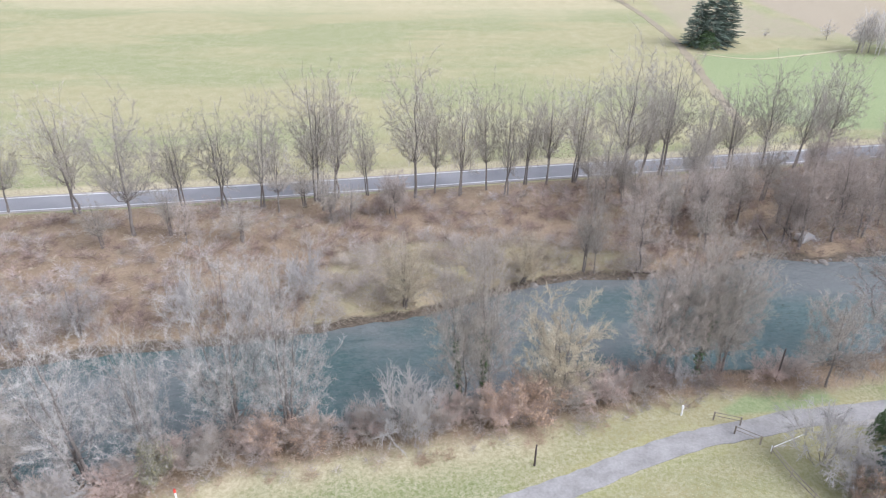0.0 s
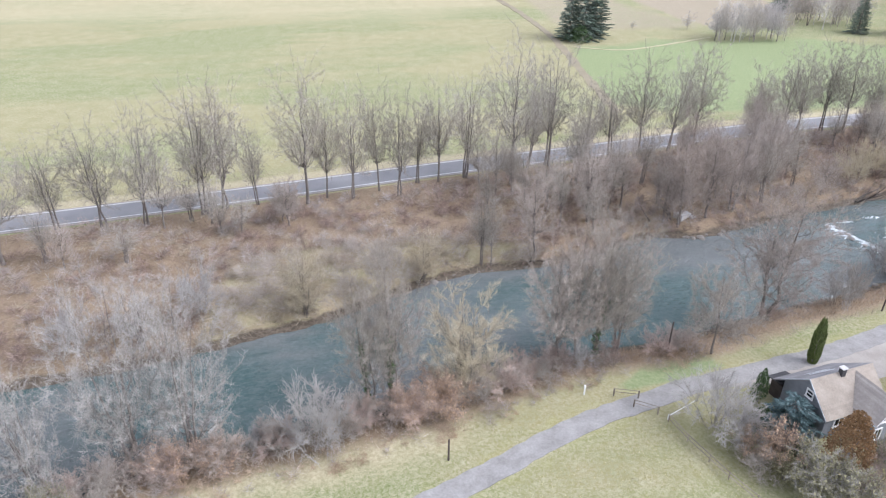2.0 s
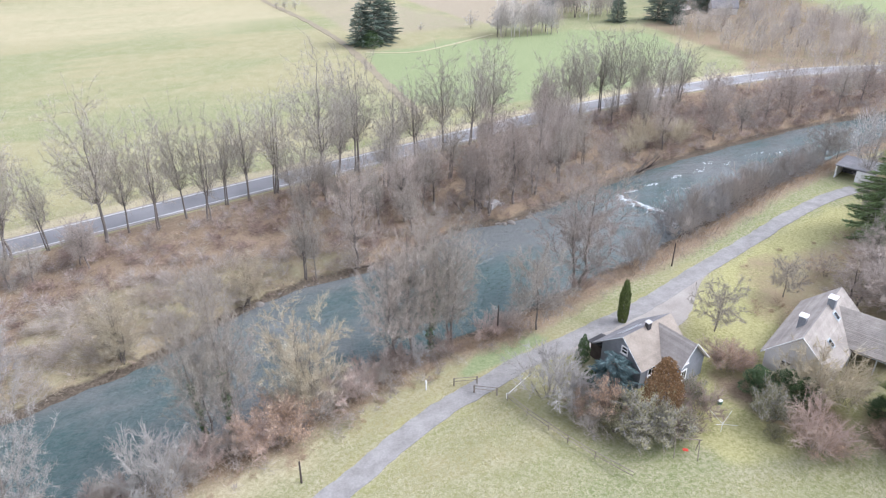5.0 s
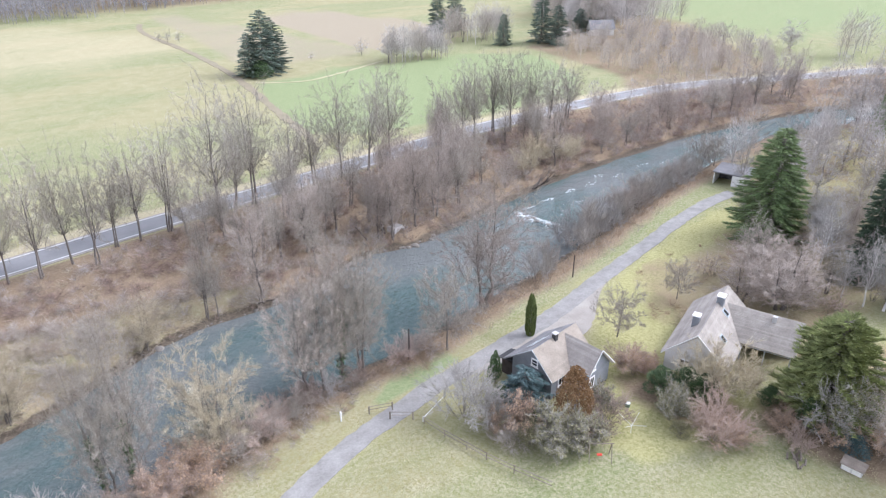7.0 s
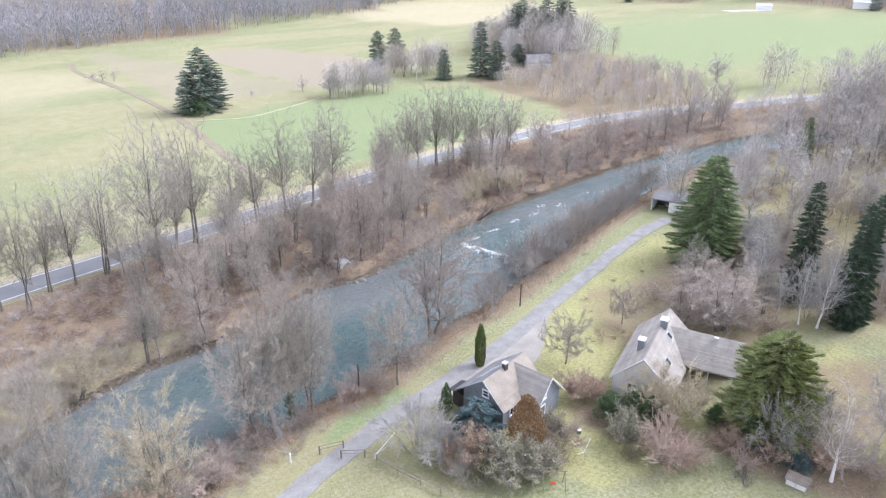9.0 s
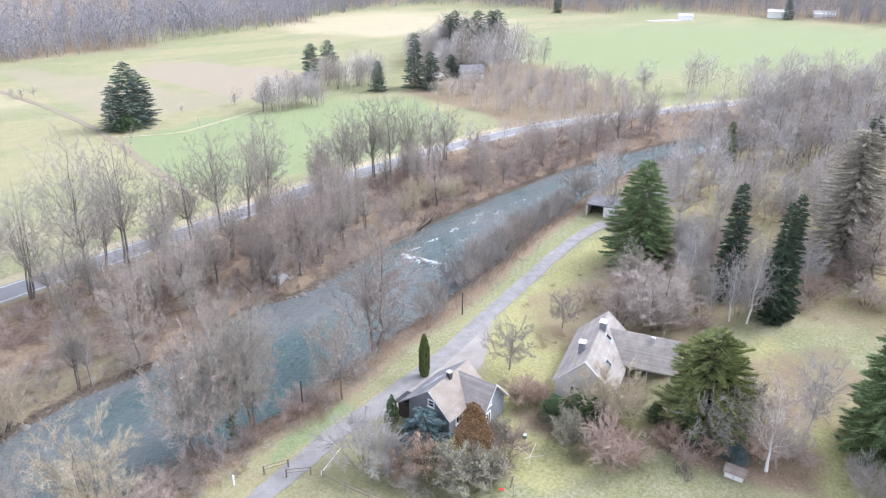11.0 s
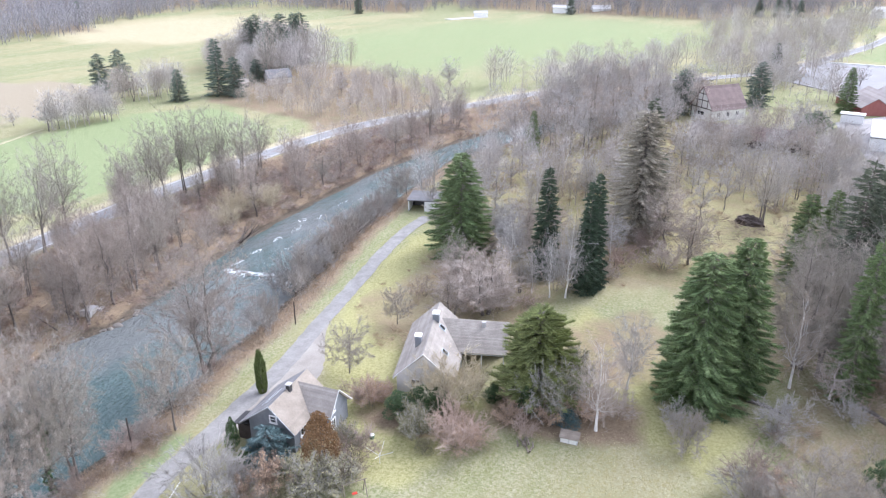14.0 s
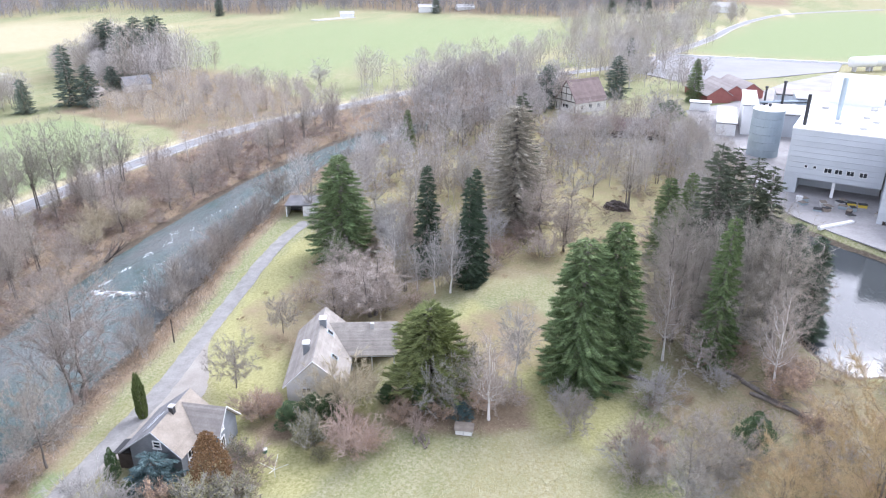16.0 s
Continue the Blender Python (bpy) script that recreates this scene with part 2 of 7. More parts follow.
def ground_mat():
    m, n, links, bsdf = nodes_of("winter_ground")
    co = n.new("ShaderNodeTexCoord").outputs["Object"]
    stretch = n.new("ShaderNodeMapping")
    stretch.inputs["Scale"].default_value = (0.35, 1.0, 1.0)
    stretch.inputs["Rotation"].default_value = (0, 0, radians(-6))
    links.new(co, stretch.inputs["Vector"])
    broad = noise_node(n, links, stretch.outputs["Vector"], 0.035, 5, 0.6)
    middle = noise_node(n, links, co, 0.28, 7, 0.65)
    fine = noise_node(n, links, co, 2.6, 10, 0.8, 0.5)
    tiny = noise_node(n, links, co, 2.6, 10, 0.7, 1.6)

    def cover(name, lo=0.35, hi=0.65, amount=0.55):
        at = n.new("ShaderNodeAttribute")
        at.attribute_name = name
        wob = n.new("ShaderNodeMath")
        wob.operation = "MULTIPLY_ADD"
        wob.inputs[1].default_value = amount
        links.new(middle, wob.inputs[0])
        links.new(at.outputs["Fac"], wob.inputs[2])
        return ramp_node(n, links, wob.outputs[0], lo + amount * 0.5, hi + amount * 0.5)

    f_fine = ramp_node(n, links, fine, 0.41, 0.59)
    f_mid = ramp_node(n, links, middle, 0.35, 0.65)
    f_tiny = ramp_node(n, links, tiny, 0.3, 0.7)
    grass = mix_node(n, links, ramp_node(n, links, broad, 0.44, 0.56), (0.293, 0.262, 0.13), (0.18, 0.213, 0.084))
    grass = mix_node(n, links, f_fine, grass, mix_node(n, links, f_mid, (0.413, 0.387, 0.262), (0.31, 0.31, 0.18)))
    straw = mix_node(n, links, f_fine, (0.37, 0.325, 0.205), (0.52, 0.46, 0.31))
    lush = mix_node(n, links, f_fine, (0.205, 0.255, 0.12), (0.30, 0.338, 0.185))
    litter = mix_node(n, links, f_tiny, mix_node(n, links, f_mid, (0.114, 0.077, 0.052), (0.226, 0.168, 0.116)), (0.355, 0.28, 0.19))
    plough = mix_node(n, links, f_fine, (0.295, 0.252, 0.178), (0.375, 0.328, 0.24))
    moss = mix_node(n, links, f_fine, mix_node(n, links, f_mid, (0.228, 0.236, 0.088), (0.33, 0.322, 0.142)), (0.455, 0.423, 0.22))
    mud = mix_node(n, links, f_fine, (0.06, 0.05, 0.038), (0.17, 0.14, 0.105))
    col = grass
    for name, c in (("straw", straw), ("moss", moss), ("plough", plough), ("lush", lush), ("litter", litter), ("mud", mud)):
        col = mix_node(n, links, cover(name), col, c)
    links.new(col, bsdf.inputs["Base Color"])
    bsdf.inputs["Roughness"].default_value = 1.0
    bsdf.inputs["Specular IOR Level"].default_value = 0.1
    bp = n.new("ShaderNodeBump")
    bp.inputs["Strength"].default_value, bp.inputs["Distance"].default_value = 0.7, 0.2
    links.new(fine, bp.inputs["Height"])
    links.new(bp.outputs["Normal"], bsdf.inputs["Normal"])
    return m


GROUND = ground_mat()

# ---- building helpers ----


class Shape:
    """Collects vertices and faces of one mesh."""

    def __init__(self):
        self.v, self.f = [], []

    def tube(self, pts, rads, sides=5, cap=False):
        start = len(self.v)
        for i, p in enumerate(pts):
            d = (pts[min(i + 1, len(pts) - 1)] - pts[max(i - 1, 0)]).normalized()
            a = d.cross(Vector((0.31, 0.17, 0.93)) if abs(d.z) < 0.9 else Vector((1, 0.2, 0))).normalized()
            b = d.cross(a)
            for k in range(sides):
                w = 2 * math.pi * k / sides
                self.v.append(p + (a * math.cos(w) + b * math.sin(w)) * rads[i])
        for i in range(len(pts) - 1):
            for k in range(sides):
                k2 = (k + 1) % sides
                o = start + i * sides
                self.f.append((o + k, o + k2, o + sides + k2, o + sides + k))
        if cap:
            self.f.append(tuple(start + k for k in range(sides))[::-1])
            self.f.append(tuple(start + (len(pts) - 1) * sides + k for k in range(sides)))

    def spike(self, p, d, r, flat=1.0):
        """A folded tapering twig from p to p + d."""
        a = d.cross(Vector((0.2, 0.4, 0.9))).normalized() * r
        b = d.cross(a).normalized() * r * flat
        s = len(self.v)
        self.v += [p + a, p - a * 0.5 + b * 0.87, p - a * 0.5 - b * 0.87, p + d]
        self.f += [(s, s + 1, s + 3), (s + 1, s + 2, s + 3)]

    def leaf(self, p, d, w):
        """A folded leaf clump of four corners and a raised middle rib."""
        side = d.cross(Vector((0.3, 0.5, 0.8))).normalized() * w
        up = side.cross(d).normalized() * w * 0.35
        s = len(self.v)
        self.v += [p, p + d * 0.5 + side, p + d, p + d * 0.5 - side, p + d * 0.5 + up]
        self.f += [(s, s + 1, s + 4), (s + 1, s + 2, s + 4), (s + 2, s + 3, s + 4), (s + 3, s, s + 4)]

    def box(self, lo, hi, m=None):
        s = len(self.v)
        for z in (lo[2], hi[2]):
            for x, y in ((lo[0], lo[1]), (hi[0], lo[1]), (hi[0], hi[1]), (lo[0], hi[1])):
                p = Vector((x, y, z))
                self.v.append(m @ p if m else p)
        for q in ((3, 2, 1, 0), (4, 5, 6, 7), (0, 1, 5, 4), (1, 2, 6, 5), (2, 3, 7, 6), (3, 0, 4, 7)):
            self.f.append(tuple(s + i for i in q))

    def slab(self, pts, thick):
        """A polygon with a thickness, below its face."""
        s, k = len(self.v), len(pts)
        n = (Vector(pts[1]) - Vector(pts[0])).cross(Vector(pts[2]) - Vector(pts[0])).normalized()
        self.v += [Vector(p) for p in pts] + [Vector(p) - n * thick for p in pts]
        self.f.append(tuple(range(s, s + k)))
        self.f.append(tuple(range(s + 2 * k - 1, s + k - 1, -1)))
        for i in range(k):
            j = (i + 1) % k
            self.f.append((s + i, s + k + i, s + k + j, s + j))

    def prism(self, outline, z0, z1):
        """An upright prism over a plan outline, anticlockwise."""
        s, k = len(self.v), len(outline)
        self.v += [Vector((x, y, z0)) for x, y in outline] + [Vector((x, y, z1)) for x, y in outline]
        self.f.append(tuple(range(s + k - 1, s - 1, -1)))
        self.f.append(tuple(range(s + k, s + 2 * k)))
        for i in range(k):
            j = (i + 1) % k
            self.f.append((s + i, s + j, s + k + j, s + k + i))

    def mesh(self, name, material, smooth=False):
        me = bpy.data.meshes.new(name)
        me.from_pydata([tuple(p) for p in self.v], [], self.f)
        me.materials.append(material)
        if smooth:
            me.polygons.foreach_set("use_smooth", [True] * len(me.polygons))
        me.update()
        return me


def part(name, shape, material, parent, label="", smooth=False):
    ob = new(name, shape.mesh(name, material, smooth))
    ob.parent = parent
    return tagged(ob, label)


def thing(name, label, category, m=None, group=""):
    ob = new(name)
    if m is not None:
        ob.matrix_world = m
    return tagged(ob, label, category, group)


def setting(name, shape, material, label, smooth=False):
    return tagged(new(name, shape.mesh(name, material, smooth)), label, kind="structure")


def vec(rng, s=1.0):
    return Vector((rng.gauss(0, s), rng.gauss(0, s), rng.gauss(0, s)))


# ---- plan ----
FAR_BANK = [(-400, 10), (-140, 47), (-80, 58), (-51, 64), (-39, 66.8), (-21, 69.6), (-10, 73), (-3, 74.6), (10, 81), (19, 83.5), (27, 83.4), (36, 85.5),
            (47.5, 89.4), (54, 87.9), (62, 89.8), (83, 94.5), (99, 97), (118, 98.5), (136, 99.5), (153, 98.5), (168, 97), (183, 94), (197, 88), (224, 74), (255, 67), (285, 63), (300, 60)]
NEAR_BANK = [(-400, -30), (-140, 18), (-80, 32), (-40, 44.8), (-31, 47.5), (-21.6, 52), (-12, 54), (-4.5, 55.3), (7, 57.5), (15, 60), (26, 62.8), (36, 63.2), (43, 64.5),
             (53, 67.2), (65, 69.3), (76, 72), (98, 78.6), (118, 83), (130, 85), (149, 88), (158, 88), (168, 85.4), (188, 80), (215, 65), (245, 55), (280, 52), (299, 57)]
ROAD = [(-420, 30), (-220, 78), (-120, 96), (-71.5, 103.5), (-54, 105.8), (-36, 108.3), (-18, 111), (1.5, 114.3), (20, 117.4), (41, 120.3), (64, 124), (86, 127.6), (102, 129.2),
        (128, 130.6), (157, 130), (174, 127.3), (188, 122.7), (218, 111.5), (239, 104.5), (275, 82), (312, 52), (346, 31), (390, 18), (458, 1), (521, -10), (590, -28), (650, -56), (720, -130)]
LANE_LINE = [(-60, 8), (-20, 30), (-5, 38.2), (4, 42.3), (12, 45.6), (18.5, 48.7), (24, 50.9), (29, 52.2), (36, 54.0), (45, 55.4), (57, 57.6), (67, 60.4), (79, 63.5), (93, 67.3), (104, 69.6), (113, 70.2)]
POND_EDGE = [(148, -17.5), (140, -25), (133, -33.5), (112, -40), (96, -32), (90, -22.5), (95, -18.5), (101, -16), (115, -14), (130, -14)]
GREEN_FIELD = [(73, 202), (66, 175), (64, 150), (75, 141), (101, 139), (136, 138), (152, 152), (163, 175), (163, 191), (137, 201), (118, 204), (100, 208)]


def curve_points(line, step=1.5):
    """A smooth line through plan points (Catmull-Rom), at about even steps."""
    out = []
    for i in range(len(line) - 1):
        p0, p1, p2, p3 = (np.array(line[min(max(j, 0), len(line) - 1)], float) for j in (i - 1, i, i + 1, i + 2))
        k = max(2, int(np.hypot(*(p2 - p1)) / step))
        for s in np.linspace(0, 1, k, endpoint=False):
            out.append(0.5 * (2 * p1 + (p2 - p0) * s + (2 * p0 - 5 * p1 + 4 * p2 - p3) * s * s + (3 * p1 - p0 - 3 * p2 + p3) * s ** 3))
    out.append(np.array(line[-1], float))
    return np.array(out)


FAR_C, NEAR_C, ROAD_C, LANE_C = (curve_points(l, 4) for l in (FAR_BANK, NEAR_BANK, ROAD, LANE_LINE))
RIVER = np.concatenate([NEAR_C, FAR_C[::-1]])


def line_distance(x, y, line, closed=False):
    best = np.full(np.shape(x), 1e9)
    pts = np.array(line, float)
    ends = np.roll(pts, -1, 0) if closed else pts[1:]
    for (ax, ay), (bx, by) in zip(pts if closed else pts[:-1], ends):
        dx, dy = bx - ax, by - ay
        s = np.clip(((x - ax) * dx + (y - ay) * dy) / (dx * dx + dy * dy + 1e-9), 0, 1)
        best = np.minimum(best, np.hypot(x - ax - s * dx, y - ay - s * dy))
    return best


def inside(x, y, outline):
    pts = np.array(outline, float)
    odd = np.zeros(np.shape(x), bool)
    for (ax, ay), (bx, by) in zip(pts, np.roll(pts, -1, 0)):
        cross = (ay > y) != (by > y)
        odd ^= cross & (x < (bx - ax) * (y - ay) / (by - ay + 1e-12) + ax)
    return odd


def signed(x, y, outline):
    """Distance to an outline, negative within."""
    d = line_distance(x, y, outline, True)
    return np.where(inside(x, y, outline), -d, d)


def smooth(a, b, x):
    s = np.clip((x - a) / (b - a), 0, 1)
    return s * s * (3 - 2 * s)


WOOD_EDGE = [(-900, 420), (-300, 385), (-100, 365), (40, 352), (59, 355), (88, 364), (146, 373), (196, 394), (275, 411), (312, 445), (380, 470), (453, 455), (475, 396), (490, 330),
             (530, 300), (560, 225), (550, 160), (548, 110), (620, 45), (725, -10), (770, -120), (820, -300), (1000, -500)]
WOOD_C = np.array(WOOD_EDGE, float)


def past_wood(x, y):
    """How far beyond the wood's edge, away from the valley."""
    d = line_distance(x, y, WOOD_C)
    return np.where(inside(x, y, WOOD_EDGE + [(1000, -900), (-900, -900)]), -d, d)


def height(x, y):
    x, y = np.asarray(x, float), np.asarray(y, float)
    r = signed(x, y, RIVER)
    z = np.where(r < 0, -1.5 - 0.9 * smooth(0, 5, -r), -1.5 + 1.5 * smooth(-0.6, 3.6, r))
    p = signed(x, y, POND_EDGE)
    z = np.where(p < 2.5, -1.0 - 0.8 * smooth(0, 3, -p) + 1.0 * smooth(0, 2.5, p), z)
    off = np.minimum(line_distance(x, y, ROAD_C) - 4.5, line_distance(x, y, LANE_C) - 3.0)
    rough_z = 0.16 * np.sin(x * 0.21 + 1.3 * np.sin(y * 0.13)) * np.sin(y * 0.27 + 0.8 * np.sin(x * 0.17)) + 0.05 * np.sin(x * 0.9 + y * 0.4) * np.sin(y * 1.1 - x * 0.3)
    z = z + rough_z * smooth(0, 4, off) * smooth(0, 3, r) * smooth(160, 132, y)
    w = past_wood(x, y)
    z = z + 95 * smooth(0, 420, w) + 0.05 * np.clip(w, 0, 60)
    return z


def on_ground(x, y):
    return float(height(np.array([x]), np.array([y]))[0])


def axis(lo, hi, step, far, grow=1.22):
    mid = list(np.arange(lo, hi + step, step))
    s = step
    up, down = [mid[-1]], [mid[0]]
    while up[-1] < far:
        s *= grow
        up.append(up[-1] + s)
        down.append(down[-1] - s)
    return np.array(down[:0:-1] + mid + up[1:])


gx, gy = axis(-75, 205, 1.25, 2600), axis(-42, 140, 1.25, 2600)
X, Y = np.meshgrid(gx, gy)
Z = height(X, Y)
nx, ny = len(gx), len(gy)
idx = np.arange(nx * ny).reshape(ny, nx)
ground_mesh = bpy.data.meshes.new("ground")
ground_mesh.from_pydata(np.stack([X.ravel(), Y.ravel(), Z.ravel()], 1).tolist(), [],
                        np.stack([idx[:-1, :-1].ravel(), idx[:-1, 1:].ravel(), idx[1:, 1:].ravel(), idx[1:, :-1].ravel()], 1).tolist())
ground_mesh.polygons.foreach_set("use_smooth", [True] * len(ground_mesh.polygons))
ground_mesh.materials.append(GROUND)
x, y = X.ravel(), Y.ravel()
river_d, road_d, lane_d, pond_d = signed(x, y, RIVER), line_distance(x, y, ROAD_C), line_distance(x, y, LANE_C), signed(x, y, POND_EDGE)
north_of_river = y > np.interp(x, FAR_C[:, 0], FAR_C[:, 1])
north_of_road = y > np.interp(x, ROAD_C[:, 0], ROAD_C[:, 1])
slope_zone = north_of_river & ~north_of_road & (x < 300)
REEDS = [(-18, 70), (-3, 73), (10, 80), (19, 83), (27, 83), (30, 87), (16, 91), (-2, 92), (-16, 89)]
PARK = [(76, 62), (66, 50), (72, 32), (84, 33), (96, 35), (104, 20), (90, 16), (86, 2), (72, 1), (62, -3), (54, -10), (62, -30), (88, -26), (100, -14), (130, -13), (150, -10), (190, 10), (230, 40), (200, 78), (150, 84), (118, 78), (112, 66), (96, 60), (86, 60)]
WOODED = [(152, 132), (165, 150), (170, 200), (190, 215), (262, 280), (262, 196), (226, 141), (213, 118), (190, 126)]
cover = {
    "litter": np.maximum.reduce([
        np.where(slope_zone, smooth(2.8, 5, road_d), 0),
        smooth(6, -4, signed(x, y, PARK)) * np.where(x > 112, 0.47, 0.52),
        smooth(4, -5, signed(x, y, [(70, 32), (84, 33), (100, 22), (90, 14), (76, 12), (70, 20)])) * 0.58,
        smooth(3, -4, signed(x, y, [(58, 30), (66, 33), (73, 27), (72, 14), (64, 12), (60, 20)])) * 0.8,
        smooth(3, -3, signed(x, y, [(53, 45), (60, 40), (62, 31), (56, 28), (53, 34), (51, 40)])) * 0.7,
        smooth(4, -4, signed(x, y, WOODED)) * 0.6,
        smooth(-6, 6, past_wood(x, y)) * 0.62,
        np.where(~north_of_river, smooth(9, 3, river_d), 0) * 0.75]),
    "straw": np.maximum.reduce([
        np.where(~north_of_road, 0, smooth(9, 4, road_d)) * 0.9,
        np.where(~north_of_river & (x < 130), smooth(10, 4, river_d), 0) * 0.48,
        np.where(~north_of_river & (x < 20), smooth(16, 6, river_d) * smooth(20, 8, x), 0) * 0.58,
        smooth(9, 0, np.hypot((x - 20) / 3.2, y - 36)) * 0.40,
        smooth(6, -3, signed(x, y, [(38, 44), (50, 28), (60, 24), (64, 6), (50, -6), (30, -5), (10, 10), (-10, 25), (12, 40)])) * 0.3,
        smooth(20, -10, signed(x, y, [(-250, 290), (-100, 250), (40, 245), (75, 260), (70, 300), (40, 345), (-100, 350)])) * 0.5,
        smooth(25, -10, signed(x, y, [(290, 480), (240, 400), (270, 330), (330, 300), (400, 330), (420, 430)])) * 0.6]),
    "plough": np.maximum(smooth(6, -4, signed(x, y, [(76, 350), (97, 335), (126, 220), (118, 212), (75, 216), (78, 300)])) * 0.55,
                         smooth(6, -4, signed(x, y, [(115, 331), (139, 335), (175, 256), (150, 215), (129, 215), (123, 232)])) * 0.95),
    "lush": np.maximum.reduce([
        smooth(5, -3, signed(x, y, GREEN_FIELD)) * 0.9,
        smooth(1.5, -1, signed(x, y, [(28, 54.6), (33, 58.3), (39, 60), (41, 57), (36, 55.6)])),
        smooth(60, -40, signed(x, y, [(235, 175), (330, 95), (430, 60), (520, 110), (530, 200), (470, 270), (330, 290), (262, 250)])) * 0.62,
        smooth(30, -30, signed(x, y, [(376, 24), (470, 4), (560, -16), (650, -56), (760, -200), (600, -320), (376, -120)])) * 0.7,
        smooth(4, -4, signed(x, y, [(72, 14), (70, 9), (86, 17), (100, 18), (94, 31), (84, 28)])) * 0.42]),
    "moss": np.maximum.reduce([
        smooth(6, -4, signed(x, y, PARK)) * np.where(x > 106, 0.6, 0.35),
        smooth(5, -3, signed(x, y, [(62, 55), (72, 60), (95, 66), (110, 67), (103, 60), (84, 58), (72, 50), (64, 42), (66, 33), (58, 30), (46, 32), (45, 38), (52, 46)])) * 0.8,
        np.where(~north_of_river, smooth(4.4, 2.0, lane_d), 0) * 0.38,
        smooth(4, -4, signed(x, y, [(62, 34), (60, 24), (66, 16), (62, 6), (72, 2), (86, 16), (94, 31), (80, 30), (70, 20)])) * 0.8]),
    "mud": np.maximum(smooth(1.5, 0.3, river_d), smooth(1.5, 0.2, pond_d)),
}
in_reeds = smooth(3, -2, signed(x, y, REEDS))
cover["litter"] *= 1 - 0.5 * in_reeds
cover["litter"] *= np.where(lane_d < 2.5, 0, 1)
cover["straw"] = np.maximum(cover["straw"], in_reeds * 0.5)
for name, values in cover.items():
    ground_mesh.attributes.new(name, "FLOAT", "POINT").data.foreach_set("value", np.clip(values, 0, 1).astype(np.float32))
tagged(new("ground", ground_mesh), "pale winter meadow, leaf litter and fields in a valley", kind="structure")


def ribbon(name, line, width, material, label, z=0.05, rough_edge=0.0, step=1.5, offset=0.0, dash=None, seed=1):
    """A flat band with thickness that follows a plan line."""
    c = curve_points(line, step)
    rng = random.Random(seed)
    t = np.gradient(c, axis=0)
    t /= np.linalg.norm(t, axis=1, keepdims=True)
    nrm = np.stack([-t[:, 1], t[:, 0]], 1)
    s = Shape()
    run, rows = 0.0, []
    for i in range(len(c)):
        a = c[i] + nrm[i] * (offset + width / 2 + rng.uniform(-1, 1) * rough_edge)
        b = c[i] + nrm[i] * (offset - width / 2 + rng.uniform(-1, 1) * rough_edge)
        rows.append((a, b))
    for a, b in rows:
        s.v += [Vector((*a, z)), Vector((*b, z)), Vector((*a, z - 0.12)), Vector((*b, z - 0.12))]
    for i in range(len(c) - 1):
        run += float(np.hypot(*(c[i + 1] - c[i])))
        if dash and (run % dash[0]) > dash[1]:
            continue
        k = 4 * i
        s.f += [(k, k + 1, k + 5, k + 4), (k + 2, k, k + 4, k + 6), (k + 1, k + 3, k + 7, k + 5)]
    return setting(name, s, material, label)


ribbon("road", ROAD, 5.7, ASPHALT, "grey two-lane country road with white edge lines", 0.10, 0.05, 3)
for side in (-1, 1):
    ribbon("road_shoulder", ROAD, 0.5, GRAVEL, "pale gravel shoulder beside the road", 0.085, 0.1, 3, side * 3.05, seed=8)
    ribbon("road_edge_line", ROAD, 0.22, LINE, "white painted edge line on the road", 0.135, 0.0, 3, side * 2.55)
ribbon("lane", LANE_LINE, 2.5, LANE, "narrow patched grey asphalt lane along the river", 0.06, 0.12, 1.0, seed=3)
s = Shape()
s.slab([(px, py, 0.045) for px, py in curve_points([(33, 53.2), (40, 53.2), (46, 52.7), (52, 52.2), (56.5, 51.8), (60, 53.2), (63.2, 55.8), (67, 58.6), (72, 61.2), (64, 60.3), (56, 58.6), (46, 56.5), (38, 55.0), (33, 53.2)], 1.0)[:-1].tolist()], 0.1)
setting("forecourt", s, GRAVEL, "pale gravel forecourt between lane and house")
ribbon("field_track", [(62.5, 142), (64.5, 163), (67.5, 190), (70, 218), (70, 240), (69.5, 261), (66, 306), (70, 330)], 2.3, mat("earth_track", (0.215, 0.185, 0.125), (0.31, 0.268, 0.185), 0.3, 2, vary=0), "worn earth farm track across the meadow", 0.07, 0.3, 2, seed=5)
ribbon("field_path", [(72, 202), (85, 196), (100, 200), (118, 207)], 1.1, mat("pale_path", (0.34, 0.32, 0.19), (0.45, 0.41, 0.27), 0.3, 2, vary=0), "pale trodden path along the green field", 0.07, 0.25, 2, seed=6)


def water_sheet(name, line_a, line_b, z, material, label):
    a, b = np.array(line_a), np.array(line_b)
    ya, yb = np.interp(gx, a[:, 0], a[:, 1]) - 3, np.interp(gx, b[:, 0], b[:, 1]) + 3
    s = Shape()
    keep = [i for i, v in enumerate(gx) if -400 < v < 331]
    for i in keep:
        for k in range(13):
            s.v.append(Vector((gx[i], ya[i] + (yb[i] - ya[i]) * k / 12, z)))
    for i in range(len(keep) - 1):
        for k in range(12):
            o = i * 13 + k
            s.f.append((o, o + 13, o + 14, o + 1))
    return setting(name, s, material, label, True)


water_sheet("water", NEAR_C, FAR_C, -1.5, WATER, "teal rippled river between wooded banks")
s = Shape()
s.prism([(px, py) for px, py in [(152, -14), (152, -19), (142, -28), (135, -38), (112, -44), (92, -36), (86, -22), (93, -14), (101, -11), (115, -10), (132, -10)]][::-1], -1.25, -1.0)
setting("pond_water", s, POND, "still dark pond reflecting the pale sky")

# ---- plants: one builder for each kind ----


